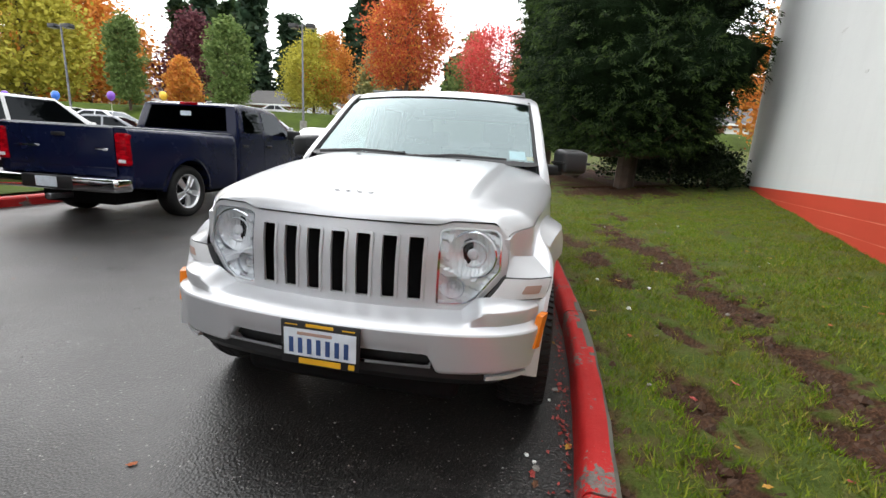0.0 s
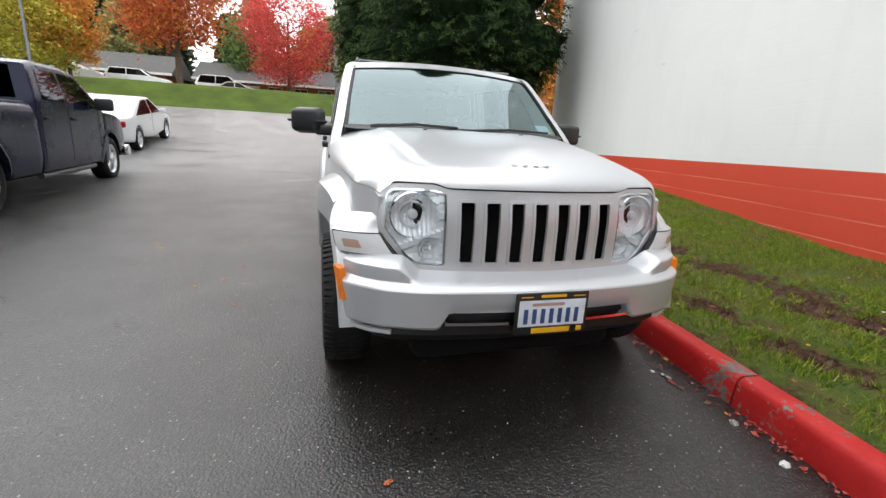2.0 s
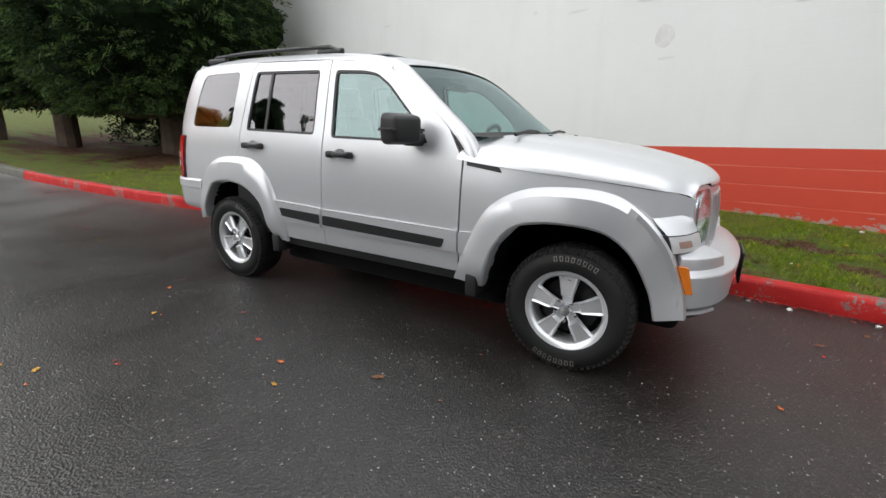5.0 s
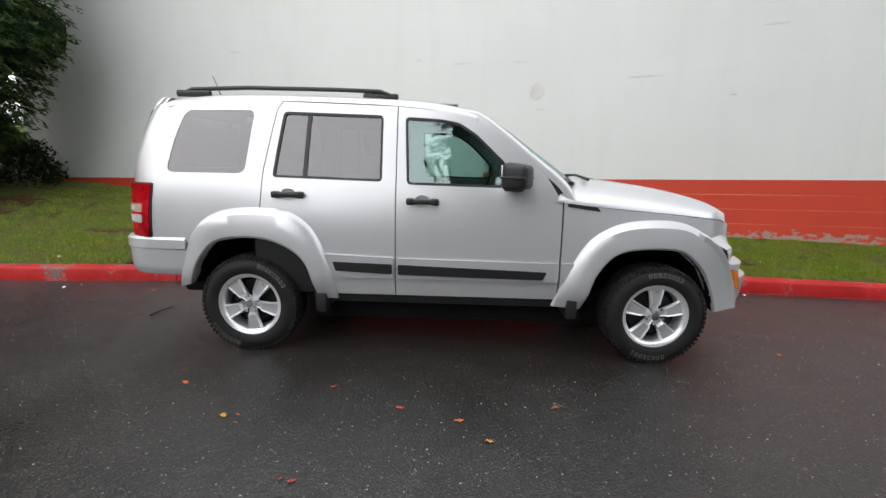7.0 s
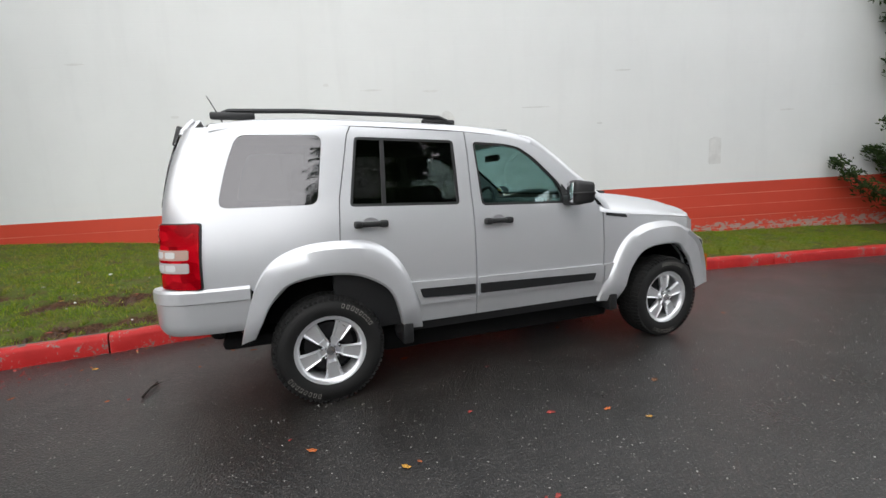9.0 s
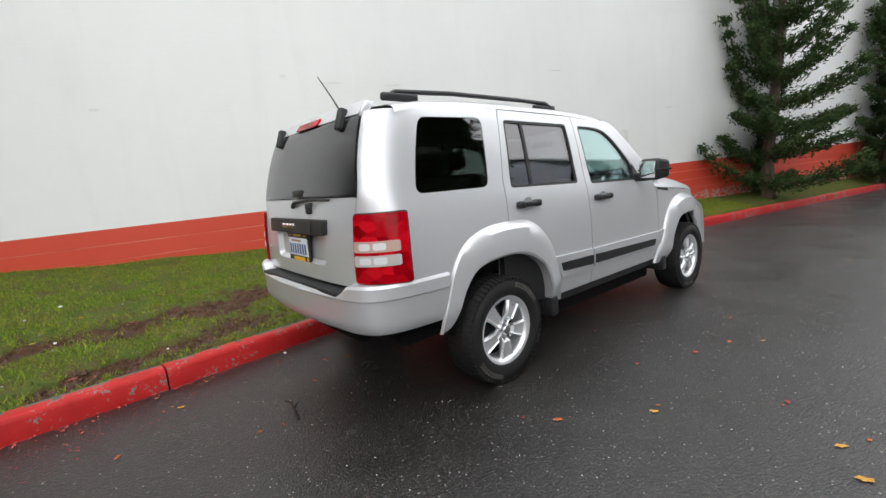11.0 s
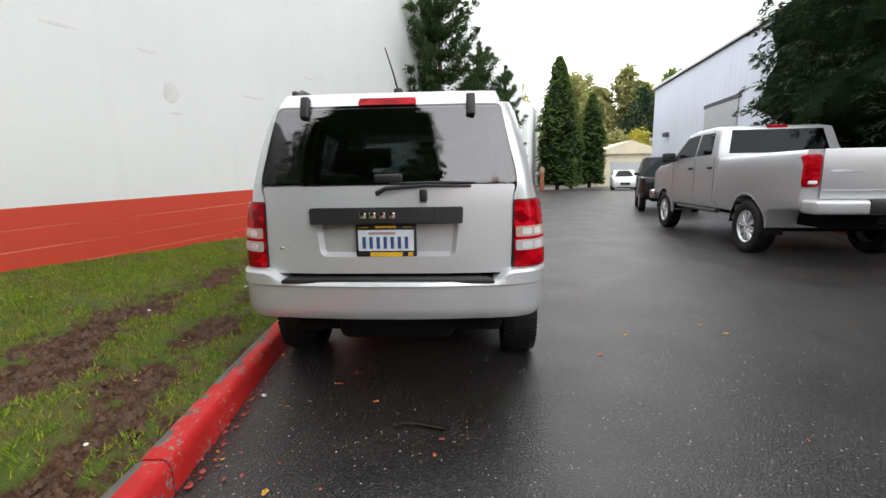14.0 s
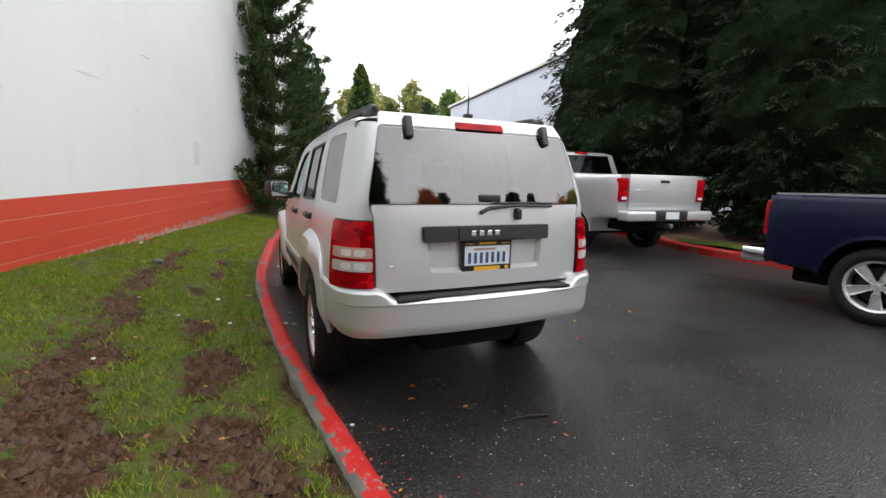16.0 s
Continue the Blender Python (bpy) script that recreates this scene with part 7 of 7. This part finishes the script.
    part("cab_brake_lamp", box_bm(1.175, 1.235, -0.16, 0.16, 1.895 + L, 1.94 + L, 0.012, 2), RED_LENS, t, "red cab brake lamp")
    part("grille", box_bm(4.56, 4.64, -0.55, 0.55, 0.86 + L, 1.14 + L, 0.03, 2), CHROME, t, "chrome grille")
    part("front_bumper", box_bm(4.50, 4.74, -0.96, 0.96, 0.52 + L, 0.74 + L, 0.05, 3), CHROME, t, "chrome front bumper")
    part("chassis", box_bm(-1.1, 4.4, -0.55, 0.55, 0.38 + L, 0.62 + L, 0.03, 2), UNDER, t)
    part("rear_axle", tube_bm([(back, -0.8, R), (back, 0.8, R)], 0.08, 10), UNDER, t)
    if not cover:
        for s in (-1, 1):
            part("mud_flap", box_bm(-0.50, -0.48, s * 0.825 - 0.125, s * 0.825 + 0.125, 0.22 + L, 0.62 + L, 0.005, 1), RUBBER, t)
    if cover:
        part("bed_cover", box_bm(-1.22, 1.0, -0.90, 0.90, 1.395 + L, 1.425 + L, 0.012, 2), GREY_PAINT, t, "flat grey bed cover")
        v = part("window_decal", box_bm(1.105, 1.115, -0.10, 0.10, 1.70 + L, 1.78 + L, 0.01, 1), PLATE, t, "pale window decal")
    return t


def small_car(name, label, category, paint, at, L=4.6, W=1.78, H=1.42, kind="sedan", group="parked cars", R=0.32):
    """A passenger car; origin on the ground at mid length, facing +x."""
    t = thing(name, label, category, group, at=at)
    a, b = -L / 2, L / 2
    hw = W / 2
    xr, xf = a + L * 0.20, b - L * 0.19
    belt = H * 0.64
    if kind == "sedan":
        top = [(a + 0.02, belt * 0.98), (a + L * 0.15, belt * 1.06), (a + L * 0.33, H * 0.985), (a + L * 0.45, H), (a + L * 0.56, H * 0.985), (a + L * 0.74, belt * 1.02), (b - 0.22, belt * 0.84), (b - 0.03, belt * 0.68)]
        gl = (a + L * 0.15, a + L * 0.33, a + L * 0.56, a + L * 0.74)
    elif kind == "coupe":
        top = [(a + 0.02, belt * 1.03), (a + L * 0.13, belt * 1.10), (a + L * 0.36, H * 0.985), (a + L * 0.46, H), (a + L * 0.55, H * 0.98), (a + L * 0.74, belt * 1.02), (b - 0.22, belt * 0.84), (b - 0.03, belt * 0.66)]
        gl = (a + L * 0.13, a + L * 0.36, a + L * 0.55, a + L * 0.74)
    elif kind == "jeep":
        top = [(a + 0.02, belt), (a + 0.03, belt * 1.02), (a + 0.12, H * 0.99), (a + 0.5, H), (a + L * 0.58, H), (a + L * 0.66, belt * 1.03), (b - 0.10, belt * 0.97), (b - 0.03, belt * 0.9)]
        gl = (a + 0.03, a + 0.12, a + L * 0.58, a + L * 0.66)
    else:
        top = [(a + 0.02, belt), (a + 0.06, belt * 1.05), (a + L * 0.09, H * 0.97), (a + L * 0.2, H), (a + L * 0.56, H * 0.985), (a + L * 0.73, belt * 1.03), (b - 0.2, belt * 0.88), (b - 0.03, belt * 0.70)]
        gl = (a + 0.06, a + L * 0.09, a + L * 0.56, a + L * 0.73)
    width = lambda x, z: hw - 0.05 * sm((0.45 - z) / 0.3) - 0.30 * max(0.0, z - belt) - 0.14 * sm((abs(x) - (b - 0.55)) / 0.6) ** 2
    cl = 0.24 if kind != "jeep" else 0.42
    out = [(a + 0.03, 0.34 if kind != "jeep" else 0.5)] + top + [(b, belt * 0.5), (b - 0.06, cl + 0.04)] + [(xf + R + 0.09, cl)] + arch(xf, R, R + 0.06)[::-1] + [(0, cl)] + arch(xr, R, R + 0.06)[::-1] + [(xr - R - 0.09, cl + 0.03)]
    skin("body", out, width, paint, t, 0.05, 0.11)
    z0, z1 = belt + 0.045, H - 0.075
    for s in (-1, 1):
        xm = (gl[1] + gl[2]) / 2 + 0.12
        side_glass("side_window", [(xm + 0.04, z0), (gl[3] - 0.24, z0), (gl[2] - 0.02, z1), (xm + 0.04, z1)], width, TRUCKGLASS, t, s)
        side_glass("side_window", [(gl[0] + 0.26, z0 + 0.01), (xm - 0.04, z0), (xm - 0.04, z1), (gl[1] + 0.06, z1 - 0.02)], width, TRUCKGLASS, t, s)
        side_glass("door_seam", [(xm - 0.006, cl + 0.1), (xm + 0.006, cl + 0.1), (xm + 0.006, belt), (xm - 0.006, belt)], width, UNDER, t, s, 0.002)
        h = part("door_handle", box_bm(-0.08, 0.08, -0.018, 0.018, -0.015, 0.015, 0.008, 2), paint, t)
        h.location = (xm - 0.18, s * (width(xm, belt - 0.1) + 0.01), belt - 0.10)
        m = part("door_mirror", box_bm(-0.06, 0.06, -0.09, 0.09, -0.055, 0.055, 0.025, 2), paint if kind != "jeep" else PLASTIC, t)
        m.location = (gl[3] - 0.18, s * (hw + 0.06), belt + 0.09)
        tl = part("tail_lamp", box_bm(-0.10, 0.06, -0.13, 0.13, -0.075, 0.085, 0.04, 3), RED_LENS, t, "red tail lamp")
        tl.location = (a + 0.12, s * (hw - 0.20), belt * 0.86)
        hl = part("head_lamp", box_bm(-0.12, 0.05, -0.16, 0.16, -0.07, 0.07, 0.035, 3), FROST, t, "clear head lamp")
        hl.location = (b - 0.10, s * (hw - 0.28), belt * 0.70)
        for wx in (xr, xf):
            wheel(t, wx, s * (hw - 0.11), s, R, 0.21, R * 0.66, False, 5, z=R)
            pts = arch(wx, R, R + 0.058, 10)
            v = []
            for p, q in pts:
                v += [(p, s * (hw - 0.03), q), (p, s * (hw - 0.4), q)]
            mesh_part("wheel_well", v, [(2 * i, 2 * i + 1, 2 * i + 3, 2 * i + 2) for i in range(len(pts) - 1)] + [tuple(range(1, 2 * len(pts), 2))], UNDER, t)
    cross_glass("windscreen", (gl[3], belt + 0.02), (gl[2], H * 0.975), hw * 0.86, hw * 0.74, TRUCKGLASS, t, label="windscreen")
    cross_glass("back_window", (gl[0], belt + 0.05), (gl[1], H * 0.97), hw * 0.80, hw * 0.70, TRUCKGLASS, t, label="back window")
    part("underbody", box_bm(a + 0.3, b - 0.3, -hw + 0.35, hw - 0.35, cl - 0.06, cl + 0.1, 0.02, 1), UNDER, t)
    part("number_plate", box_bm(a - 0.004, a + 0.02, -0.15, 0.15, belt * 0.55, belt * 0.55 + 0.12, 0.003, 1), PLATE, t)
    part("front_grille", box_bm(b - 0.05, b + 0.012, -0.36, 0.36, belt * 0.42, belt * 0.60, 0.02, 2), PLASTIC, t)
    return t


def facing(x, y, z, deg, pitch=0.0):
    return Matrix.Translation((x, y, z)) @ Matrix.Rotation(radians(deg), 4, 'Z') @ Matrix.Rotation(radians(-pitch), 4, 'Y')


pickup("silver crew-cab pickup truck parked across the lot", SILVER_TRUCK, facing(2.50, -5.72, GROUND, -5), lift=0.115, tyre=0.415, rim=RIM, spokes=8)
pickup("dark navy crew-cab pickup truck parked by the island", NAVY, facing(-2.42, -5.37, GROUND, 184.3), lift=-0.14, tyre=0.390, back=-0.22, rim_share=0.66, cover=True, rim=RIM)
small_car("two_door_car", "white two-door car parked ahead of the navy pickup", "car", WHITE_PAINT, facing(-12.1, -6.75, road_z(-12.1) - 0.02, 183.5, 4.5), 4.75, 1.80, 1.40, "coupe")
small_car("off_roader", "black short off-road car with fat tyres", "car", BLACK_PAINT, facing(11.6, -7.45, GROUND, 162), 3.9, 1.80, 1.82, "jeep", R=0.39)
small_car("estate_car", "white crossover parked at the lane's end", "car", WHITE_PAINT, facing(33.0, -13.4, GROUND, 165), 4.5, 1.85, 1.62, "suv")
small_car("white_crossover", "white crossover parked past the grass island", "car", WHITE_PAINT, facing(-5.7, -12.0, road_z(-5), 165), 4.8, 1.9, 1.9, "suv", R=0.36)
small_car("silver_wagon", "silver estate car beyond the pickup", "car", SILVER_TRUCK, facing(-14.0, -11.0, road_z(-14), 150), 4.7, 1.85, 1.65, "suv")
small_car("saloon", "silver-green saloon in the lot", "car", GREY_PAINT, facing(-12.6, -17.0, road_z(-12), 120), 4.6, 1.8, 1.42, "sedan")
small_car("saloon", "grey saloon in the lot", "car", SILVER_TRUCK, facing(-16.5, -21.5, road_z(-16), 100), 4.6, 1.8, 1.42, "sedan")
small_car("saloon", "white saloon in the lot", "car", WHITE_PAINT, facing(-18.5, -26.5, road_z(-18), 110), 4.6, 1.8, 1.42, "sedan")
small_car("van", "white van parked over the bank", "van", WHITE_PAINT, facing(-43.5, -22.0, land_z(-43, -22), 95), 5.6, 2.0, 2.2, "suv", R=0.34)
small_car("van", "white estate parked over the bank", "car", WHITE_PAINT, facing(-42.5, -16.2, land_z(-42, -16), 92), 4.8, 1.85, 1.65, "suv")
small_car("saloon", "silver car parked over the bank", "car", SILVER_TRUCK, facing(-44, -28.5, land_z(-44, -28), 95), 4.8, 1.85, 1.55, "sedan")
small_car("saloon", "white car parked over the bank", "car", WHITE_PAINT, facing(-43, -34.5, land_z(-43, -34), 95), 4.8, 1.85, 1.55, "suv")
small_car("saloon", "pale car parked over the bank", "car", TAN_PAINT, facing(-46, -9.0, land_z(-46, -9), 95), 4.8, 1.85, 1.50, "sedan")
small_car("minibus", "white minibus parked over the bank", "van", WHITE_PAINT, facing(-52, -11.0, land_z(-52, -11), 90), 6.0, 2.1, 2.5, "suv", R=0.36)
small_car("saloon", "dark saloon car over the grass bank", "car", BLACK_PAINT, facing(-35.5, 3.4, land_z(-35.5, 3.4), 90), 4.6, 1.8, 1.42, "sedan")

# ---- island with red kerb ----
MULCH = surface("bark_mulch", (0.15, 0.085, 0.05), 0.95, vary=0.5, scale=3, fine=25, relief=0.9, dist=0.03)
island_out = rounded([(-2.9, -6.98), (2.0, -6.98), (3.2, -7.7), (13.5, -9.4), (13.5, -19), (-4.5, -19), (-4.5, -8.2)], 0.8, 6)
v2, f = fill2d(inset_poly(resample(island_out, 0.3), 0.12), (), 0.6)
tagged(mesh_part("island_bed", [(a, b, GROUND + 0.11 + 0.05 * noise.noise((a, b, 3)) + 0.02 * max(0, -8.5 - b)) for a, b in v2], f, MULCH), "bark-strewn planted island", "planting bed", kind="structure")
ro = resample(island_out, 0.3)
ri = inset_poly(ro, 0.14)
n = len(ro)
V, F = [], []
for (a, b), (c, d) in zip(ro, ri):
    V += [(a, b, GROUND - 0.05), (a, b, GROUND + 0.12), (a + (c - a) * 0.15, b + (d - b) * 0.15, GROUND + 0.145), (c, d, GROUND + 0.15), (c, d, GROUND - 0.05)]
for i in range(n):
    j = (i + 1) % n
    F += [(5 * i + k, 5 * i + k + 1, 5 * j + k + 1, 5 * j + k) for k in range(4)]
tagged(mesh_part("island_kerb", V, F, KERB_RED), "red-painted kerb round the island", "kerb", kind="structure")
v2, f = fill2d(rounded([(-4.3, -7.3), (2.0, -7.2), (2.6, -7.75), (-4.3, -8.7)], 0.3, 4), (), 0.3)
tagged(mesh_part("island_grass", [(a, b, GROUND + 0.175 + 0.03 * noise.noise((a * 2, b * 2, 1))) for a, b in v2], f, FIELD), "strip of grass on the island", "grass", kind="structure")

# ---- far buildings ----
SIDING = surface("pale_grey_siding", (0.60, 0.64, 0.72), 0.6, vary=0.06, scale=0.4, fine=8, relief=0.1)
CREAM = surface("cream_siding", (0.58, 0.52, 0.38), 0.7, vary=0.1, scale=0.8)
SHINGLE = surface("grey_shingles", (0.085, 0.082, 0.080), 0.85, vary=0.3, scale=2, fine=12, relief=0.5)
BRICKRED = surface("red_brick", (0.30, 0.115, 0.065), 0.85, vary=0.3, scale=4, fine=20)
TRIM = surface("white_trim", (0.72, 0.72, 0.70), 0.5, vary=0.08)
GREYDOOR = surface("roller_door", (0.40, 0.41, 0.42), 0.5, vary=0.1)

shed = thing("metal_building", "tall pale grey-blue metal-clad building", "building", at=facing(24.3, -12.05, GROUND, 174.3))
for i in range(46):
    x0 = i * 0.42
    part("cladding_panel", box_bm(x0 + 0.004, x0 + 0.416, 0.0, 0.05, 0.0, 6.35, 0.012, 1), SIDING, shed)
part("end_wall", box_bm(-0.02, 0.06, 0.02, 18, 0, 6.3), SIDING, shed)
part("back_wall", box_bm(0, 19.3, 17.9, 18, 0, 6.3), SIDING, shed)
part("near_wall", box_bm(19.26, 19.32, 0.02, 18, 0, 6.3), SIDING, shed)
part("roof", box_bm(-0.15, 19.4, -0.12, 18, 6.33, 6.45, 0.02, 1), SHINGLE, shed)
part("gutter", box_bm(-0.15, 19.4, -0.16, -0.03, 6.36, 6.50, 0.02, 2), TRIM, shed)
d = part("roller_door", box_bm(7.6, 10.6, -0.06, -0.01, 0, 4.1, 0.01, 1), GREYDOOR, shed, "grey roller door")
part("door_frame", box_bm(7.45, 10.75, -0.05, -0.005, 4.1, 4.28, 0.01, 1), PLASTIC, shed)
for x0 in (2.6, 13.2):
    part("wall_lamp", box_bm(x0, x0 + 0.35, -0.28, 0.0, 3.3, 3.55, 0.05, 2), STEEL, shed, "grey wall-pack lamp")
part("security_lamp", box_bm(-0.30, 0.0, -0.1, 0.15, 3.3, 3.5, 0.04, 2), TRIM, shed)

garage = thing("garage", "cream garage with a grey roller door", "building", at=facing(45.0, -20.0, GROUND, 0))
part("wall", box_bm(0, 9, -1.5, 5.2, 0, 3.7, 0.02, 1), CREAM, garage)
bm = bmesh.new()
rv = [bm.verts.new(p) for p in ((-0.3, -1.9, 3.6), (-0.3, 1.85, 4.9), (-0.3, 5.6, 3.6), (9.3, -1.9, 3.6), (9.3, 1.85, 4.9), (9.3, 5.6, 3.6), (-0.3, -1.9, 3.45), (-0.3, 5.6, 3.45), (9.3, -1.9, 3.45), (9.3, 5.6, 3.45))]
for q in ((0, 1, 4, 3), (1, 2, 5, 4), (0, 6, 7, 2, 1), (3, 4, 5, 9, 8), (6, 0, 3, 8), (2, 7, 9, 5)):
    bm.faces.new([rv[i] for i in q])
part("roof", bm, CREAM, garage, smooth=False)
part("roller_door", box_bm(-0.05, 0.0, 0.2, 3.9, 0, 2.6, 0.01, 1), GREYDOOR, garage, "grey roller door")


def bungalow(x, y, z, deg, L, cols):
    h = thing("bungalow", "long low house with a grey shingle roof and brick piers", "house", "houses over the bank", at=facing(x, y, z, deg))
    part("wall", box_bm(0, L, 0, 8, -0.6, 2.6, 0.02, 1), BRICKRED, h)
    bm = bmesh.new()
    rv = [bm.verts.new(p) for p in ((-0.7, -0.9, 2.45), (-0.7, 4, 4.9), (-0.7, 8.9, 2.45), (L + 0.7, -0.9, 2.45), (L + 0.7, 4, 4.9), (L + 0.7, 8.9, 2.45), (-0.7, -0.9, 2.25), (L + 0.7, -0.9, 2.25), (-0.7, 8.9, 2.25), (L + 0.7, 8.9, 2.25))]
    for q in ((0, 1, 4, 3), (1, 2, 5, 4), (0, 6, 8, 2, 1), (3, 4, 5, 9, 7), (6, 0, 3, 7), (2, 8, 9, 5)):
        bm.faces.new([rv[i] for i in q])
    part("roof", bm, SHINGLE, h, "grey shingle roof", smooth=False)
    part("fascia", box_bm(-0.7, L + 0.7, -0.95, -0.88, 2.22, 2.48), TRIM, h)
    k = 0
    x0 = 1.2
    while x0 < L - 3:
        kind = cols[k % len(cols)]
        if kind == "g":
            part("garage_door", box_bm(x0, x0 + 2.8, -0.08, 0.0, -0.5, 2.0, 0.01, 1), TRIM, h, "white garage door")
            x0 += 3.8
        else:
            w = part("window", box_bm(x0, x0 + 1.8, -0.06, 0.0, 0.7, 2.0, 0.01, 1), TRIM, h)
            part("pane", box_bm(x0 + 0.08, x0 + 0.87, -0.075, -0.05, 0.78, 1.92), TRUCKGLASS, w)
            part("pane", box_bm(x0 + 0.93, x0 + 1.72, -0.075, -0.05, 0.78, 1.92), TRUCKGLASS, w)
            x0 += 3.2
        k += 1
    part("chimney", box_bm(L * 0.4, L * 0.4 + 0.7, 3.6, 4.4, 3.5, 5.5, 0.02, 1), BRICKRED, h)
    return h


bungalow(-62, -16, 3.9, 90, 24, "wgww")
bungalow(-60, -44, 3.9, 90, 25, "wwgw")
bungalow(-58, 12, 3.9, 92, 20, "gww")
bungalow(-60, -74, 3.9, 90, 26, "wgw")


def light_pole(x, y, z, h, heads=2, thin=False):
    p = thing("lamp_post", "tall grey parking-lot lamp post", "lamp post", "lamp posts", at=pose(x, y, z))
    part("pole", tube_bm([(0, 0, -0.3), (0, 0, h * 0.5), (0, 0, h)], 0.09 if not thin else 0.07, 10, 0.06), STEEL, p)
    part("base", tube_bm([(0, 0, -0.3), (0, 0, 0.55)], 0.26, 14), CONCRETE, p, "round concrete base")
    for k in range(heads):
        s = 1 if k else -1
        part("bracket", tube_bm([(0, 0, h - 0.15), (0, s * 0.45, h - 0.15)], 0.035, 6), STEEL, p)
        hd = part("lamp_head", box_bm(-0.24, 0.24, s * 0.68 - 0.30, s * 0.68 + 0.30, h - 0.32, h - 0.02, 0.04, 2), PLASTIC, p, "boxy dark lamp head")
        part("lamp_glass", box_bm(-0.18, 0.18, s * 0.68 - 0.22, s * 0.68 + 0.22, h - 0.335, h - 0.315), FROST, hd)


light_pole(-28.4, -16.9, 2.2, 7.4)
light_pole(-25.0, -34.4, 1.8, 6.8)
light_pole(-29.5, 0.05, 2.3, 8.0, 1, True)

WOOD = surface("weathered_wood", (0.32, 0.12, 0.06), 0.8, vary=0.3)
post = thing("marker_post", "short red-brown marker post with a pale cap", "post", at=pose(30.3, -6.25, 0.1))
part("shaft", box_bm(-0.14, 0.14, -0.14, 0.14, 0, 1.45, 0.03, 2), WOOD, post)
part("cap", box_bm(-0.16, 0.16, -0.16, 0.16, 1.45, 1.85, 0.04, 2), PINK_LENS, post, "faded red cap")

# balloons tied to cars in the lot
BALLOONS = [surface("balloon_" + nm, c, 0.25, vary=0.05, relief=0, coat=0.3) for nm, c in (("purple", (0.16, 0.05, 0.42)), ("blue", (0.03, 0.16, 0.62)), ("violet", (0.20, 0.06, 0.45)), ("yellow", (0.75, 0.45, 0.03)))]
for (x, y, z), mt, nm in zip(((-14.7, -25.7, 2.6), (-15.2, -23.2, 2.75), (-15.8, -20.5, 2.9), (-16.3, -17.9, 3.05)), BALLOONS, ("purple", "blue", "purple", "yellow")):
    b = thing("balloon", nm + " party balloon on a string", "balloon", "balloons in the lot", at=pose(x, y, z))
    v, f = lathe([(0.001, 0.24), (0.10, 0.21), (0.17, 0.12), (0.185, 0.0), (0.15, -0.12), (0.08, -0.20), (0.02, -0.245), (0.001, -0.26)], seg=20)
    mesh_part("skin", [(p[0], p[2], p[1]) for p in v], f, mt, b)
    part("string", tube_bm([(0, 0, -0.25), (0.05, 0, -1.0), (0, 0.03, -1.9)], 0.006, 4), TRIM, b)

# ---- small things near the kerb ----
WET_TWIG = surface("wet_twig_bark", (0.016, 0.011, 0.008), 0.6, vary=0.4, scale=20, spec=0.3)
ROAD_PAINT = surface("worn_road_paint", (0.42, 0.42, 0.41), 0.6, vary=0.35, scale=9, fine=80, relief=0.3)
mark_v = []
for k in range(7):
    q = k / 6
    x, y = -6.05 - 0.28 * q, -1.62 + 0.50 * q
    w = 0.035 + 0.012 * noise.noise((k * 1.7, 0, 0))
    mark_v += [(x - w, y - w * 0.55, road_z(x - w) + 0.005), (x + w, y + w * 0.55, road_z(x + w) + 0.005)]
tagged(mesh_part("road_marking", mark_v, [(2 * k, 2 * k + 1, 2 * k + 3, 2 * k + 2) for k in range(6)], ROAD_PAINT), "short worn white paint mark on the asphalt", "road marking", kind="structure")
stick = thing("twig", "wet dark twig lying on the asphalt", "twig", at=pose(-2.45, -0.17, GROUND + 0.010))
part("wood", tube_bm([(-0.02, -0.13, 0), (0, -0.02, 0.008), (0.02, 0.07, 0.004), (0.0, 0.13, 0.002)], 0.008, 6, 0.003), WET_TWIG, stick)
part("fork", tube_bm([(0, -0.02, 0.008), (0.05, 0.05, 0.01)], 0.005, 5, 0.002), WET_TWIG, stick)
rock = thing("stone", "small grey stone lying on the lawn", "stone", at=pose(2.05, 2.30, lawn_z(2.05, 2.3)))
bm = bmesh.new()
bmesh.ops.create_icosphere(bm, subdivisions=3, radius=0.065)
for v in bm.verts:
    v.co *= 1 + 0.35 * noise.noise(v.co * 9)
    v.co.z *= 0.6
part("body", bm, surface("wet_stone", (0.075, 0.072, 0.066), 0.6, vary=0.4, scale=9, fine=60, relief=0.5), rock)
rnd = random.Random(77)
for k in range(46):
    x = rnd.uniform(-4.5, 4.0)
    y = kerb_y(x) + 0.25 + rnd.random() * 2.0
    if k % 3 == 0:
        y = kerb_y(x) - 0.05 - 0.2 * rnd.random()
    z = lawn_z(x, y) + 0.012 if y > kerb_y(x) else road_z(x) + 0.006
    bm = bmesh.new()
    bmesh.ops.create_icosphere(bm, subdivisions=1, radius=0.010 + 0.014 * rnd.random() ** 2)
    for v in bm.verts:
        v.co *= 1 + 0.4 * noise.noise(v.co * 60 + Vector((k, 0, 0)))
        v.co.z *= 0.6
    ob = part("pebble", bm, PATCH if k % 2 else CONCRETE)
    ob.location = (x, y, z)
    tagged(ob, "small pale pebble or scrap of litter", "pebble", "pebbles")
